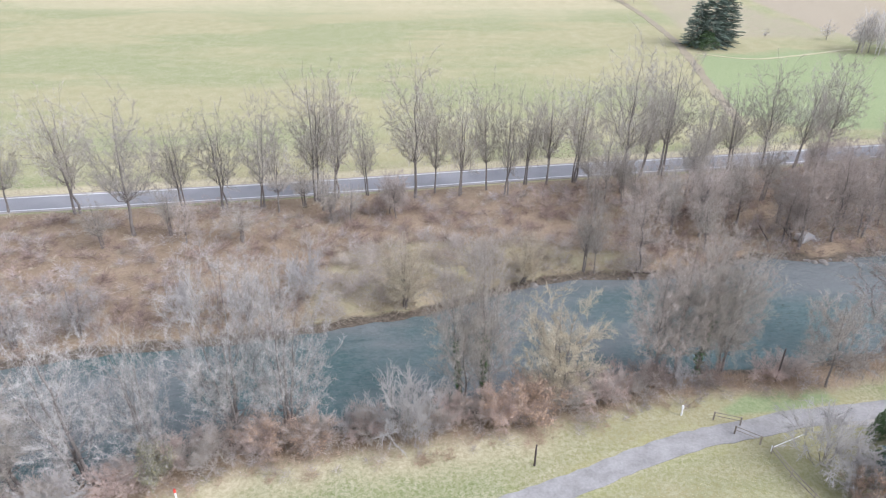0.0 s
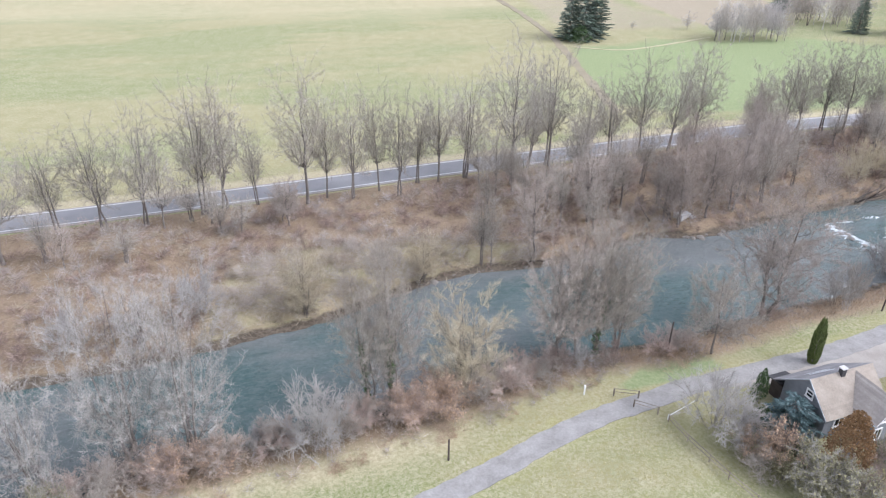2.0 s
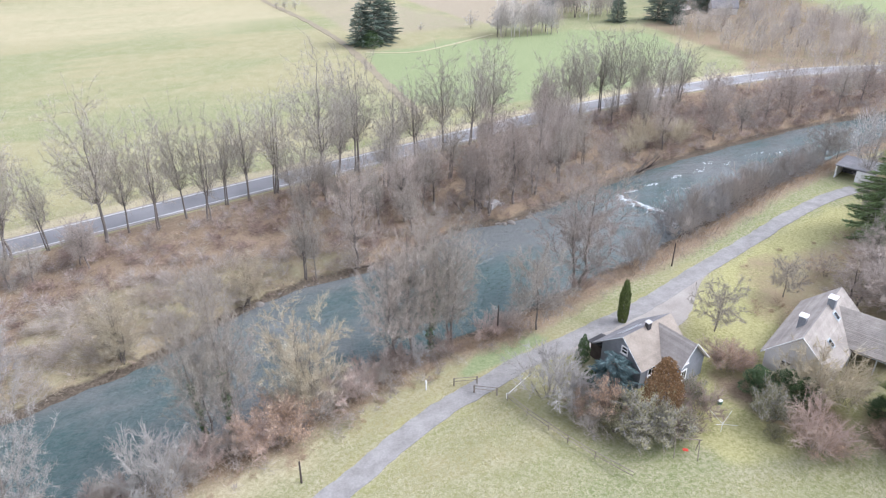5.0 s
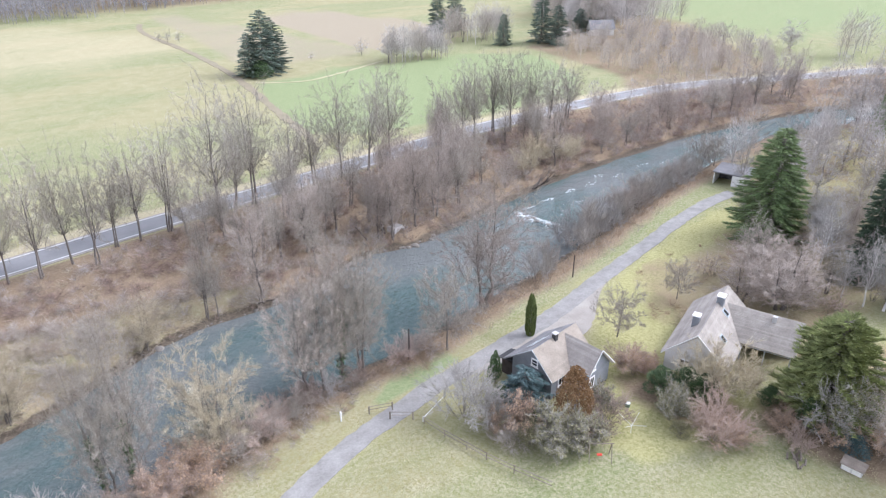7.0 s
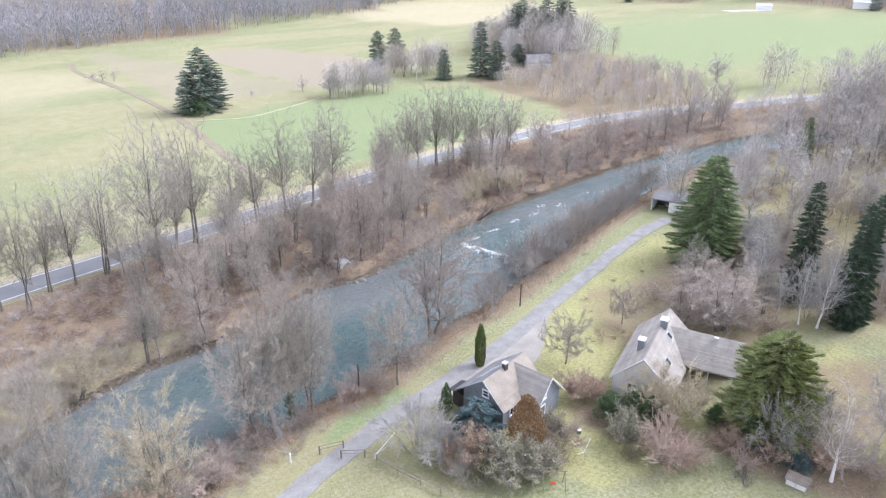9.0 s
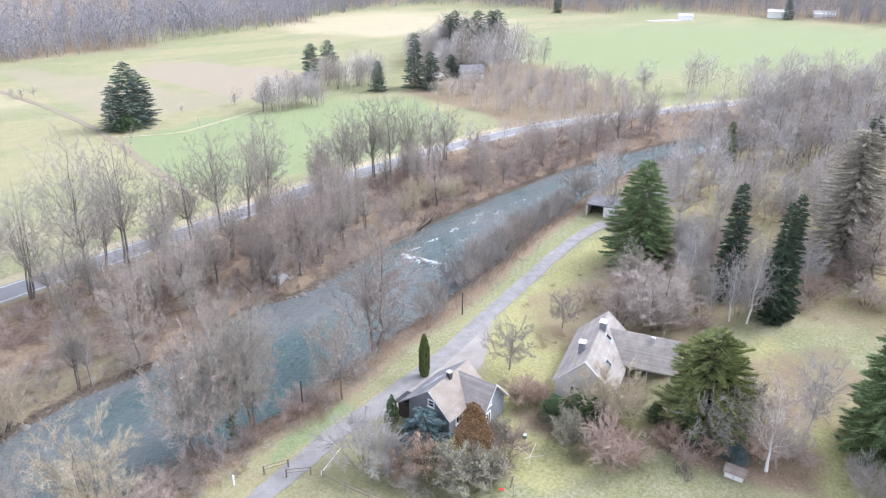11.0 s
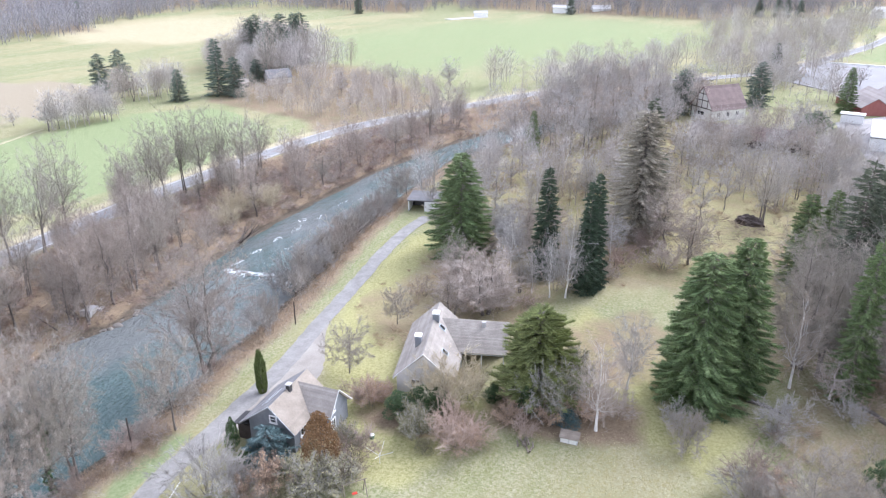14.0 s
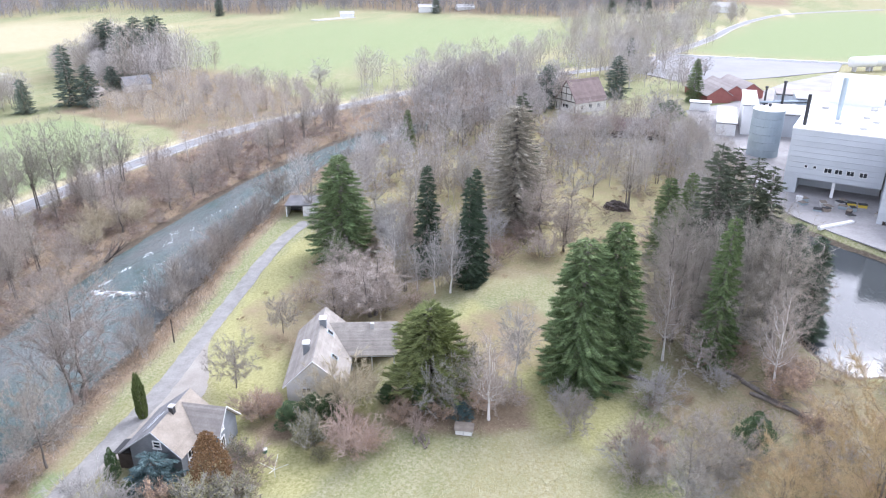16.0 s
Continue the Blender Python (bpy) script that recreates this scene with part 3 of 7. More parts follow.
def limb(rng, p, d, length, k, wobble, lift):
    pts = [p.copy()]
    for _ in range(k):
        d = (d + vec(rng, wobble) + Vector((0, 0, lift))).normalized()
        p = p + d * (length / k)
        pts.append(p.copy())
    return pts, d


def along(pts, s):
    f = s * (len(pts) - 1)
    i = min(int(f), len(pts) - 2)
    return pts[i].lerp(pts[i + 1], f - i), (pts[i + 1] - pts[i]).normalized()


def arc(a, c, b, k):
    """A bent line from a to b that is drawn towards c."""
    return [a * (1 - s) ** 2 + c * 2 * s * (1 - s) + b * s * s for s in (i / k for i in range(k + 1))]


def bare_tree(name, seed, bark, twig, tall=16.0, wide=8.0, stems=1, first=0.25, limbs=18, second=8, twigs=10, twig_r=0.016, twig_l=1.1, lean=0.05, low=0.3, hang=0.15, sides=5, ivy=0, rise=0.0):
    """A leafless tree: trunk with limbs that rise into an uneven round crown of fine twigs."""
    rng = random.Random(seed)
    wood, crown = Shape(), Shape()
    mid, half = tall * (1 + low) / 2, tall * (1 - low) / 2
    trunks = []
    for st in range(stems):
        a0 = rng.uniform(0, 6.28) if stems == 1 else 6.28 * st / stems + rng.uniform(-0.4, 0.4)
        h = tall * (0.88 if st == 0 else rng.uniform(0.72, 0.86))
        out = Vector((math.cos(a0), math.sin(a0), 0))
        base = out * (0.3 if stems > 1 else 0) + Vector((0, 0, -0.3))
        top = out * (wide * (0.06 if stems > 1 else 0) + lean * tall) + Vector((0, 0, h))
        trunk = arc(base, base.lerp(top, 0.5) + vec(rng, 0.03 * tall) * 0.6, top, 9)
        trunk = [q + (vec(rng, 0.006 * tall) if 0 < i < 9 else Vector()) for i, q in enumerate(trunk)]
        r0 = h * (0.0125 if bark is BIRCH else 0.0145) / (1 + 0.08 * (stems - 1))
        wood.tube(trunk, [r0 * (1.35 if i == 0 else (1 - i / 9.3) ** 1.1) for i in range(10)], sides + 1)
        trunks.append((trunk, r0))
    dents = [(vec(rng, 1).normalized(), rng.uniform(0.12, 0.4)) for _ in range(6)]

    def shell(n):
        q = 1.0
        for d, s in dents:
            q -= s * max(0, n.dot(d) - 0.6) * 1.5
        return Vector((n.x * wide / 2 * q, n.y * wide / 2 * q, mid + n.z * half * q))

    for k in range(limbs):
        trunk, r0 = trunks[k % stems]
        v = -0.75 + 1.65 * ((k + rng.random()) / limbs)
        az = k * 2.4 + rng.uniform(-0.4, 0.4)
        c = math.sqrt(max(0.05, 1 - v * v))
        target = shell(Vector((math.cos(az) * c, math.sin(az) * c, v))) * rng.uniform(0.82, 1.0)
        u = min(0.9, max(first, target.z / tall - rise - rng.uniform(0.14, 0.34)))
        p, td = along(trunk, u)
        ln = (target - p).length
        bend = p.lerp(target, 0.5) + Vector((0, 0, -0.1 * ln)) + vec(rng, 0.09 * ln)
        line = [q + (vec(rng, 0.045 * ln) if 0 < i < 6 else Vector()) for i, q in enumerate(arc(p, bend, target, 6))]
        rr = max(0.016, r0 * (1 - u) * 0.32 + 0.006)
        wood.tube(line, [rr * (1 - 0.145 * i) for i in range(7)], sides - 1)
        for q in range(second):
            w = 0.2 + 0.8 * (q + rng.random()) / second
            p2, ld = along(line, min(w, 0.985))
            axis_p = Vector((p2.x * 0.35, p2.y * 0.35, p2.z - 0.1 * tall))
            d2 = ((p2 - axis_p).normalized() * 0.45 + ld * 0.3 + vec(rng, 0.62)).normalized()
            l2 = tall * 0.115 * rng.uniform(0.6, 1.35)
            mid2 = p2 + d2 * l2 * 0.5 + vec(rng, 0.1 * l2)
            end = p2 + d2 * l2 + vec(rng, 0.16 * l2) + Vector((0, 0, 0.1 * l2))
            line2 = arc(p2, mid2, end, 3)
            thin = min(0.0105, rr * 0.38)
            (crown if bark is BIRCH else wood).tube(line2, [thin * 1.15, thin * 0.95, thin * 0.7, 0.004], 3)
            for _ in range(int(twigs * 1.4)):
                p3, d3 = along(line2, rng.random() ** 0.7 * 0.98)
                vv = (d3 * 0.55 + vec(rng, 0.62) + Vector((0, 0, hang))).normalized()
                crown.spike(p3, vv * twig_l * 0.7 * rng.uniform(0.45, 1.3), twig_r)
    ob = thing(name, "", "")
    part("trunk", wood, bark, ob, smooth=True)
    part("crown", crown, twig, ob)
    if ivy:
        leaves = Shape()
        for _ in range(ivy):
            p, _ = along(trunks[0][0], rng.uniform(0.03, 0.5))
            leaves.leaf(p + vec(rng, 0.22), vec(rng, 1).normalized() * 0.3, 0.13)
        part("ivy", leaves, LEAF_GREEN, ob, "dark green ivy on the trunk")
    return ob


def shrub(name, seed, twig, tall=3.0, wide=3.5, stems=20, second=11, twigs=17, twig_r=0.009, twig_l=0.4, leaf=None, leaves=0, leaf_l=0.2):
    """A many-stemmed bush, bare or with leaves left on it."""
    rng = random.Random(seed)
    wood, crown, green = Shape(), Shape(), Shape()
    for k in range(stems):
        az, out = k * 2.4, rng.uniform(0.1, 1.0)
        d = Vector((math.cos(az) * out * wide / tall * 0.75, math.sin(az) * out * wide / tall * 0.75, 1)).normalized()
        ln = math.hypot(tall * (1 - 0.35 * out * out), wide * 0.45 * out) * rng.uniform(0.8, 1.05)
        line, _ = limb(rng, Vector((math.cos(az), math.sin(az), 0)) * 0.12 * out * wide + Vector((0, 0, -0.15)), d, ln, 5, 0.13, 0.02)
        wood.tube(line, [0.015, 0.013, 0.01, 0.008, 0.006, 0.004], 3)
        for q in range(second):
            p2, ld = along(line, rng.uniform(0.3, 0.98))
            line2, _ = limb(rng, p2, (ld + vec(rng, 0.55)).normalized(), ln * 0.34 * rng.uniform(0.6, 1.2), 2, 0.2, 0.05)
            crown.tube(line2, [0.0075, 0.006, 0.0035], 3)
            for _ in range(twigs):
                p3, d3 = along(line2, rng.uniform(0.1, 0.99))
                crown.spike(p3, (d3 + vec(rng, 0.6)).normalized() * twig_l * rng.uniform(0.5, 1.2), twig_r)
            for _ in range(leaves):
                p3, d3 = along(line2, rng.uniform(0.1, 0.99))
                green.leaf(p3 + vec(rng, 0.12), (d3 + vec(rng, 0.8)).normalized() * leaf_l * rng.uniform(0.6, 1.4), leaf_l * 0.4)
    ob = thing(name, "", "")
    part("wood", wood, BARK, ob)
    part("crown", crown, twig, ob)
    if leaf:
        part("foliage", green, leaf, ob)
    return ob


def conifer(name, seed, needle, tall=18.0, wide=8.0, whorl=0.8, boughs=11, sprays=8, droop=0.25, bare=0.05, power=0.8, ragged=0.2, clump=0.5, thin=1.0, lift=0.0):
    """A conifer: straight trunk and whorls of boughs, each a flat drooping fan of needle sprays with a raised tip."""
    rng = random.Random(seed)
    wood, crown = Shape(), Shape()
    trunk = [Vector((rng.gauss(0, 0.04), rng.gauss(0, 0.04), -0.3 + (tall + 0.2) * i / 8)) for i in range(9)]
    wood.tube(trunk, [tall * 0.014 * (1 - i / 8.4) for i in range(9)], 6)
    z, ring = tall * bare, 0
    lean = [rng.uniform(0, 6.28), rng.uniform(0, 6.28)]
    while z < tall * 0.985:
        u = z / tall
        reach = wide * 0.5 * (1 - u) ** power * min(1, 0.7 + u * 3)
        count = max(4, int(boughs * (0.4 + 0.65 * (1 - u))))
        for k in range(count):
            if rng.random() > thin:
                continue
            az = 6.283 * (k + rng.random() * 0.7) / count + ring * 0.83
            uneven = 1 + 0.13 * math.sin(az * 2 + lean[0] + u * 5) + 0.09 * math.sin(az * 3 + lean[1] - u * 9)
            ln = max(0.3, reach * uneven * rng.uniform(1 - ragged * 1.5, 1 + ragged))
            out = Vector((math.cos(az), math.sin(az), 0))
            side = Vector((-out.y, out.x, 0))
            fall = droop * (1 - 1.6 * u) if droop > 0 else droop
            p0 = Vector((0, 0, z + rng.uniform(-0.3, 0.3) * whorl))
            drop = fall + rng.uniform(-0.12, 0.12)
            line = arc(p0, p0 + out * ln * 0.6 + Vector((0, 0, -ln * drop * 0.9)), p0 + out * ln + Vector((0, 0, -ln * drop * 0.75)), 4)
            if ln > 1.0:
                wood.tube([line[0], line[2], line[3]], [0.05, 0.03, 0.012], 3)
            n = max(3, int(sprays * min(1.2, ln / (wide * 0.36)) + 1))
            for q in range(n):
                w = 0.22 + 0.78 * (q + rng.random() * 0.8) / n
                p, d = along(line, min(w, 0.99))
                span = clump * (0.75 + 1.15 * math.sin(min(1, w) * 2.6)) * min(1, 0.45 + ln / (wide * 0.4))
                for sd in (-1, 1, 0):
                    dd = (out * (0.75 if sd else 1.0) + side * sd * rng.uniform(0.6, 1.2) + Vector((0, 0, rng.uniform(-0.42, 0.12) + lift))).normalized()
                    crown.spike(p + vec(rng, 0.05 * clump), dd * span * rng.uniform(0.7, 1.2), clump * rng.uniform(0.16, 0.3), 0.5)
                if q % 2:
                    crown.spike(p, (out * 0.6 + vec(rng, 0.5) + Vector((0, 0, lift * 2 - 0.7))).normalized() * span * 0.7, clump * 0.24, 0.6)
        z += whorl * (1.05 - 0.5 * u)
        ring += 1
    for _ in range(10):
        crown.spike(Vector((0, 0, tall * rng.uniform(0.94, 0.985))), (Vector((0, 0, 1)) + vec(rng, 0.3)) * clump * 0.9, clump * 0.2)
    ob = thing(name, "", "")
    part("trunk", wood, BARK, ob)
    part("crown", crown, needle, ob)
    return ob


def leafy(name, seed, foliage, tall=4.0, wide=4.0, clumps=1500, leaf_l=0.28, lobes=7, cone=0.0, upright=0.3, tuft=0.0):
    """A dense evergreen: leaf clumps over uneven lobes on short stems."""
    rng = random.Random(seed)
    wood, crown = Shape(), Shape()
    for k in range(4):
        line, _ = limb(rng, Vector((rng.gauss(0, 0.1), rng.gauss(0, 0.1), -0.2)), Vector((rng.gauss(0, 0.25), rng.gauss(0, 0.25), 1)).normalized(), tall * 0.8, 4, 0.08, 0.05)
        wood.tube(line, [0.09, 0.07, 0.05, 0.03, 0.01], 4)
    spots = []
    for k in range(lobes):
        u = (k + 0.5) / lobes
        z = tall * (0.16 + 0.7 * u)
        r = wide * 0.5 * ((1 - u * 0.97) ** cone * min(1, 0.75 + u) if cone else math.sqrt(max(0.05, 1 - (u - 0.3) ** 2 * 1.6)) * 0.62)
        a = k * 2.4 + rng.random()
        o = 0 if cone else wide * (0.24 + 0.1 * (tuft > 0)) * (1 - u * (0.6 + 0.25 * (tuft > 0)))
        spots.append((Vector((math.cos(a) * o, math.sin(a) * o, z)), max(0.35, r if cone else r * (0.85 - tuft * 0.6)), tall / lobes * (1.1 if cone else 1.9 + tuft * 1.6)))
    for _ in range(clumps):
        c, r, hz = rng.choice(spots)
        n = vec(rng, 1).normalized()
        q = rng.uniform(0.72, 1.06)
        p = c + Vector((n.x * r * q, n.y * r * q, n.z * hz * 0.75 * q))
        if p.z < 0.05:
            continue
        d = (n * 0.7 + vec(rng, 0.5) + Vector((0, 0, upright))).normalized()
        crown.leaf(p, d * leaf_l * rng.uniform(0.7, 1.4), leaf_l * 0.42)
    ob = thing(name, "", "")
    part("wood", wood, BARK, ob)
    part("foliage", crown, foliage, ob)
    return ob


def column_cypress(name, seed):
    rng = random.Random(seed)
    wood, crown = Shape(), Shape()
    wood.tube([Vector((0, 0, -0.2)), Vector((0, 0, 3)), Vector((0, 0, 5.6))], [0.1, 0.06, 0.02], 5)
    for _ in range(1500):
        z = rng.uniform(0.1, 5.75)
        r = 0.68 * min(1, (6.0 - z) / 2.2) ** 0.8 * min(1, 0.7 + z * 0.3)
        a = rng.uniform(0, 6.28)
        p = Vector((math.cos(a) * r, math.sin(a) * r, z - 0.2)) * rng.uniform(0.9, 1.03)
        crown.spike(p, Vector((math.cos(a) * 0.12, math.sin(a) * 0.12, 0.45)) + vec(rng, 0.05), 0.09)
    ob = thing(name, "", "")
    part("trunk", wood, BARK, ob)
    part("foliage", crown, CYPRESS, ob)
    return ob


LIBRARY, SIZES, USED = {}, {}, set()


def plant(key, x, y, tall, wide=None, label="", category="tree", group="", turn=None, tilt=0.0, sink=0.0, z=None):
    """Sets out one plant of the library, scaled to its height and width."""
    ob = LIBRARY[key]
    h0, w0 = SIZES[key]
    sz = tall / h0
    sx = sz if wide is None else wide / w0
    a = turn if turn is not None else random.uniform(0, 360)
    m = pose(x, y, (on_ground(x, y) if z is None else z) - sink, 0, tilt, 0) @ pose(0, 0, 0, 0, 0, a) @ Matrix.Diagonal((sx, sx, sz, 1))
    if key in USED:
        ob = copy_thing(ob, m @ Matrix.Diagonal((1 / ob.scale[0], 1 / ob.scale[1], 1 / ob.scale[2], 1)))
    else:
        USED.add(key)
        ob.matrix_basis = m
    return tagged(ob, label, category, group)


def stock(key, ob, tall, wide):
    LIBRARY[key], SIZES[key] = ob, (tall, wide)


for k in range(4):
    stock("alder%d" % k, bare_tree("alder_tree", 11 + k, BARK, TWIG_ROW, 16, 8.0, (2, 3, 1, 2)[k], 0.28, 24, 14, 18, 0.0105, 1.0, 0.02, 0.3, hang=0.1, rise=0.1), 16, 8)
for k in range(2):
    stock("bank%d" % k, bare_tree("bank_tree", 31 + k, BARK, TWIG_GREY, 16, 8.0, 2, 0.22, 30, 12, 26, 0.0098, 1.0, 0.015, 0.2, ivy=260 if k == 0 else 0, rise=-0.06), 16, 8.5)
for k in range(2):
    stock("palebank%d" % k, bare_tree("bank_tree", 41 + k, BARK, TWIG_PALE, 15, 9.5, 3, 0.16, 28, 12, 24, 0.0082, 1.0, 0.05, 0.16, rise=0.05), 15, 9.5)
for k in range(2):
    stock("mauve%d" % k, bare_tree("bank_tree", 51 + k, BARK, TWIG_MAUVE, 16, 8.5, 1 + k, 0.2, 30, 12, 26, 0.0098, 1.0, 0.015, 0.2, rise=-0.04), 16, 8.5)
GOLD = mat("golden_willow_twigs", (0.56, 0.435, 0.25), (0.74, 0.61, 0.40), 0.5, 4, bump=0, vary=0.15)
stock("gold0", bare_tree("golden_willow", 62, BARK, GOLD, 14, 14, 4, 0.1, 34, 14, 28, 0.0135, 1.25, 0.03, 0.08, 0.4), 14, 14)
stock("willow0", bare_tree("willow_tree", 61, BARK, TWIG_YELLOW, 12, 8, 3, 0.12, 30, 13, 26, 0.0105, 0.85, 0.03, 0.1, 0.3), 12, 8)
for k in range(2):
    stock("fruit%d" % k, bare_tree("fruit_tree", 71 + k, BARK, TWIG_GREY, 8, 8, 1, 0.26, 22, 12, 24, 0.009, 0.7, 0.1, 0.26, 0.05), 8, 8)
for k in range(2):
    stock("birch%d" % k, bare_tree("birch_tree", 84 + 3 * k, BIRCH, TWIG_MAUVE if k == 0 else TWIG_PALE, 13, 5.0, 1, 0.25, 22, 9, 19, 0.0105, 0.9, 0.005, 0.22, -0.25, rise=0.05), 13, 5.0)
for k in range(4):
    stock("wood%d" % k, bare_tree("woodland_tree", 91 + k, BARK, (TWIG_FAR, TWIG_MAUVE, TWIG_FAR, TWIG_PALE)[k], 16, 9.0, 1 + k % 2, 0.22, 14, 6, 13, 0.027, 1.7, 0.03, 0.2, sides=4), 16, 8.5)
for k, tw in enumerate((TWIG_GREY, TWIG_BROWN, TWIG_PALE, TWIG_MAUVE)):
    stock("shrub%d" % k, shrub("bare_shrub", 101 + k, tw), 3.0, 3.5)
for k, tw in enumerate((TWIG_GREY, TWIG_BROWN, TWIG_MAUVE)):
    stock("thicket%d" % k, shrub("thorn_bush", 106 + k, tw, stems=13, second=6, twigs=7, twig_r=0.014), 3.0, 3.5)
stock("beige0", shrub("willow_bush", 115, TWIG_YELLOW, stems=20, second=10, twigs=14, twig_r=0.0115), 3.0, 3.5)
stock("rust0", shrub("hornbeam_shrub", 111, TWIG_BROWN, leaf=LEAF_RUST, leaves=16, leaf_l=0.1), 3.0, 3.5)
stock("olive0", shrub("garden_shrub", 112, TWIG_PALE, leaf=LEAF_OLIVE, leaves=12, leaf_l=0.14), 3.0, 3.5)
stock("spruce0", conifer("spruce_tree", 121, NEEDLE, 18, 9, 0.6, 14, 14, 0.2, 0.03, 0.5, 0.16, 0.46), 18, 10)
stock("spruce1", conifer("spruce_tree", 122, NEEDLE, 19, 9, 0.52, 16, 17, 0.12, 0.02, 0.4, 0.17, 0.39), 19, 10)
stock("spire0", conifer("spire_spruce", 123, NEEDLE_DARK, 19, 5.0, 0.5, 10, 6, 0.5, 0.04, 0.55, 0.22, 0.5), 19, 5.0)
stock("old0", conifer("old_spruce", 124, NEEDLE_OLD, 23, 11, 0.5, 14, 15, 0.3, 0.05, 0.34, 0.3, 0.42), 23, 11)
stock("pinetop0", conifer("dark_pine", 134, NEEDLE_PINE, 22, 8, 0.7, 11, 11, 0.2, 0.18, 0.45, 0.3, 0.5, 0.95), 22, 10)
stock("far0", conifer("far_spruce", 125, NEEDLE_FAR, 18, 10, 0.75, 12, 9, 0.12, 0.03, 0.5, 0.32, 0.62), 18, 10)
FIR_FRESH = mat("fresh_fir_needles", (0.15, 0.185, 0.068), (0.335, 0.365, 0.145), 0.6, 3, bump=0, vary=0.4, by="island", rough=0.7)
stock("pine0", conifer("garden_fir", 126, FIR_FRESH, 11, 9.2, 0.36, 19, 17, -0.22, 0.03, 0.34, 0.27, 0.38, lift=0.55), 13, 10)
stock("blue0", conifer("blue_spruce", 127, NEEDLE_BLUE, 4.5, 5, 0.3, 12, 9, 0.05, 0.05, 0.42, 0.3, 0.3), 4.5, 5)
stock("bluebush0", leafy("conifer_bush", 137, NEEDLE_BLUE, 3, 3.5, 2600, 0.15, 11, 0, 0.2, 0.4), 3, 3.5)
stock("rustcone0", leafy("brown_conifer", 128, NEEDLE_BROWN, 7, 5, 4600, 0.17, 9, 0.5, 0.6), 7, 5)
stock("ever0", leafy("evergreen_shrub", 129, LEAF_GREEN, 4, 4, 4600, 0.125, 13, tuft=0.3), 4, 4)
stock("oliveleaf0", leafy("olive_shrub", 130, LEAF_OLIVE, 3, 4, 2200, 0.15, 9), 3, 4)
stock("cypress0", column_cypress("column_cypress", 131), 5.9, 1.4)

# ---- trees in their places ----
random.seed(7)
ROW = "alder row beside the road"
for x, y, h, w in [(-69, 101, 13, 6), (-57.8, 100.5, 17.5, 8), (-46.2, 93.5, 18, 9), (-41.3, 101.5, 13.5, 6), (-35, 102.5, 15, 7), (-29, 102.7, 17, 6), (-20.5, 105, 19, 8), (-17.7, 106.6, 18.5, 7.5), (-12.5, 107.5, 13, 4), (-4.6, 106.5, 19.8, 8),
                   (-1.4, 108.3, 14.5, 5), (2.9, 107.6, 16.5, 6), (7.3, 109.6, 16, 5), (10.4, 107, 16, 5), (14.1, 111.8, 13, 5), (17.7, 112, 15.5, 6), (22.6, 113, 17, 7), (30.8, 112.2, 20.6, 9), (38.4, 116, 19.3, 8), (45.3, 115.6, 14, 6),
                   (57.5, 119.2, 16.5, 7), (63.5, 119.4, 16.5, 6), (69, 120.2, 17.5, 7), (82.5, 121.5, 13.5, 6), (89, 122.8, 15.5, 6), (93.5, 123.6, 15.8, 6), (98.9, 124, 16.2, 6), (103, 122.8, 16.5, 7), (108, 122, 15.4, 6), (113.8, 121.8, 13.8, 6), (121, 123, 12.5, 6),
                   (-84, 97, 15, 8), (-100, 93, 17, 8), (-26, 101, 11, 5), (34.5, 115, 14, 5), (51, 117.5, 14, 6)]:
    plant("alder%d" % random.randrange(4), x, y, h * 1.28, w * 1.25, "bare grey-brown alder in the row beside the road", "tree", ROW, tilt=random.uniform(-3, 6))
for key, x, y, h, w, tilt in [("palebank0", -33.5, 47.5, 17.5, 11, -10), ("bank1", -38, 45, 15, 9, -12), ("palebank0", -20.5, 52.5, 20, 11, 0), ("palebank1", -15.5, 53, 19.5, 9, 4), ("palebank1", -27.5, 49, 16, 7, -3), ("bank0", 2.1, 57.2, 17, 6, -3), ("bank0", 4.4, 57.4, 18, 6.5, 0), ("willow0", 12, 57.6, 12.3, 8.5, 0),
                              ("mauve0", 23.4, 60.8, 14.5, 7, -3), ("bank1", 30.6, 62.0, 15.5, 7, 2), ("mauve0", 25.6, 61.5, 16.5, 7, -1), ("bank0", 28, 61.6, 17.8, 8, 3), ("mauve1", 51, 65, 18.3, 11.5, 0), ("fruit1", 40.9, 58.9, 11.5, 9, 0), ("shrub2", -3.5, 51.5, 6.5, 6, 0),
                              ("palebank0", -52, 39, 15, 10, 0), ("palebank1", -62, 36, 15, 10, 0)]:
    plant(key, x, y, h * 1.22, w * 1.12, {"p": "pale lichen-grey bare tree leaning from the river bank", "b": "tall bare bank tree with ivy on its trunks", "w": "bare willow with yellowish twigs on the river bank",
                            "m": "red-brown twigged bare alder on the river bank", "f": "bare spreading tree at the river bank", "s": "pale bare shrub on the river bank"}[key[0]], "tree", "trees along the near bank", tilt=tilt)
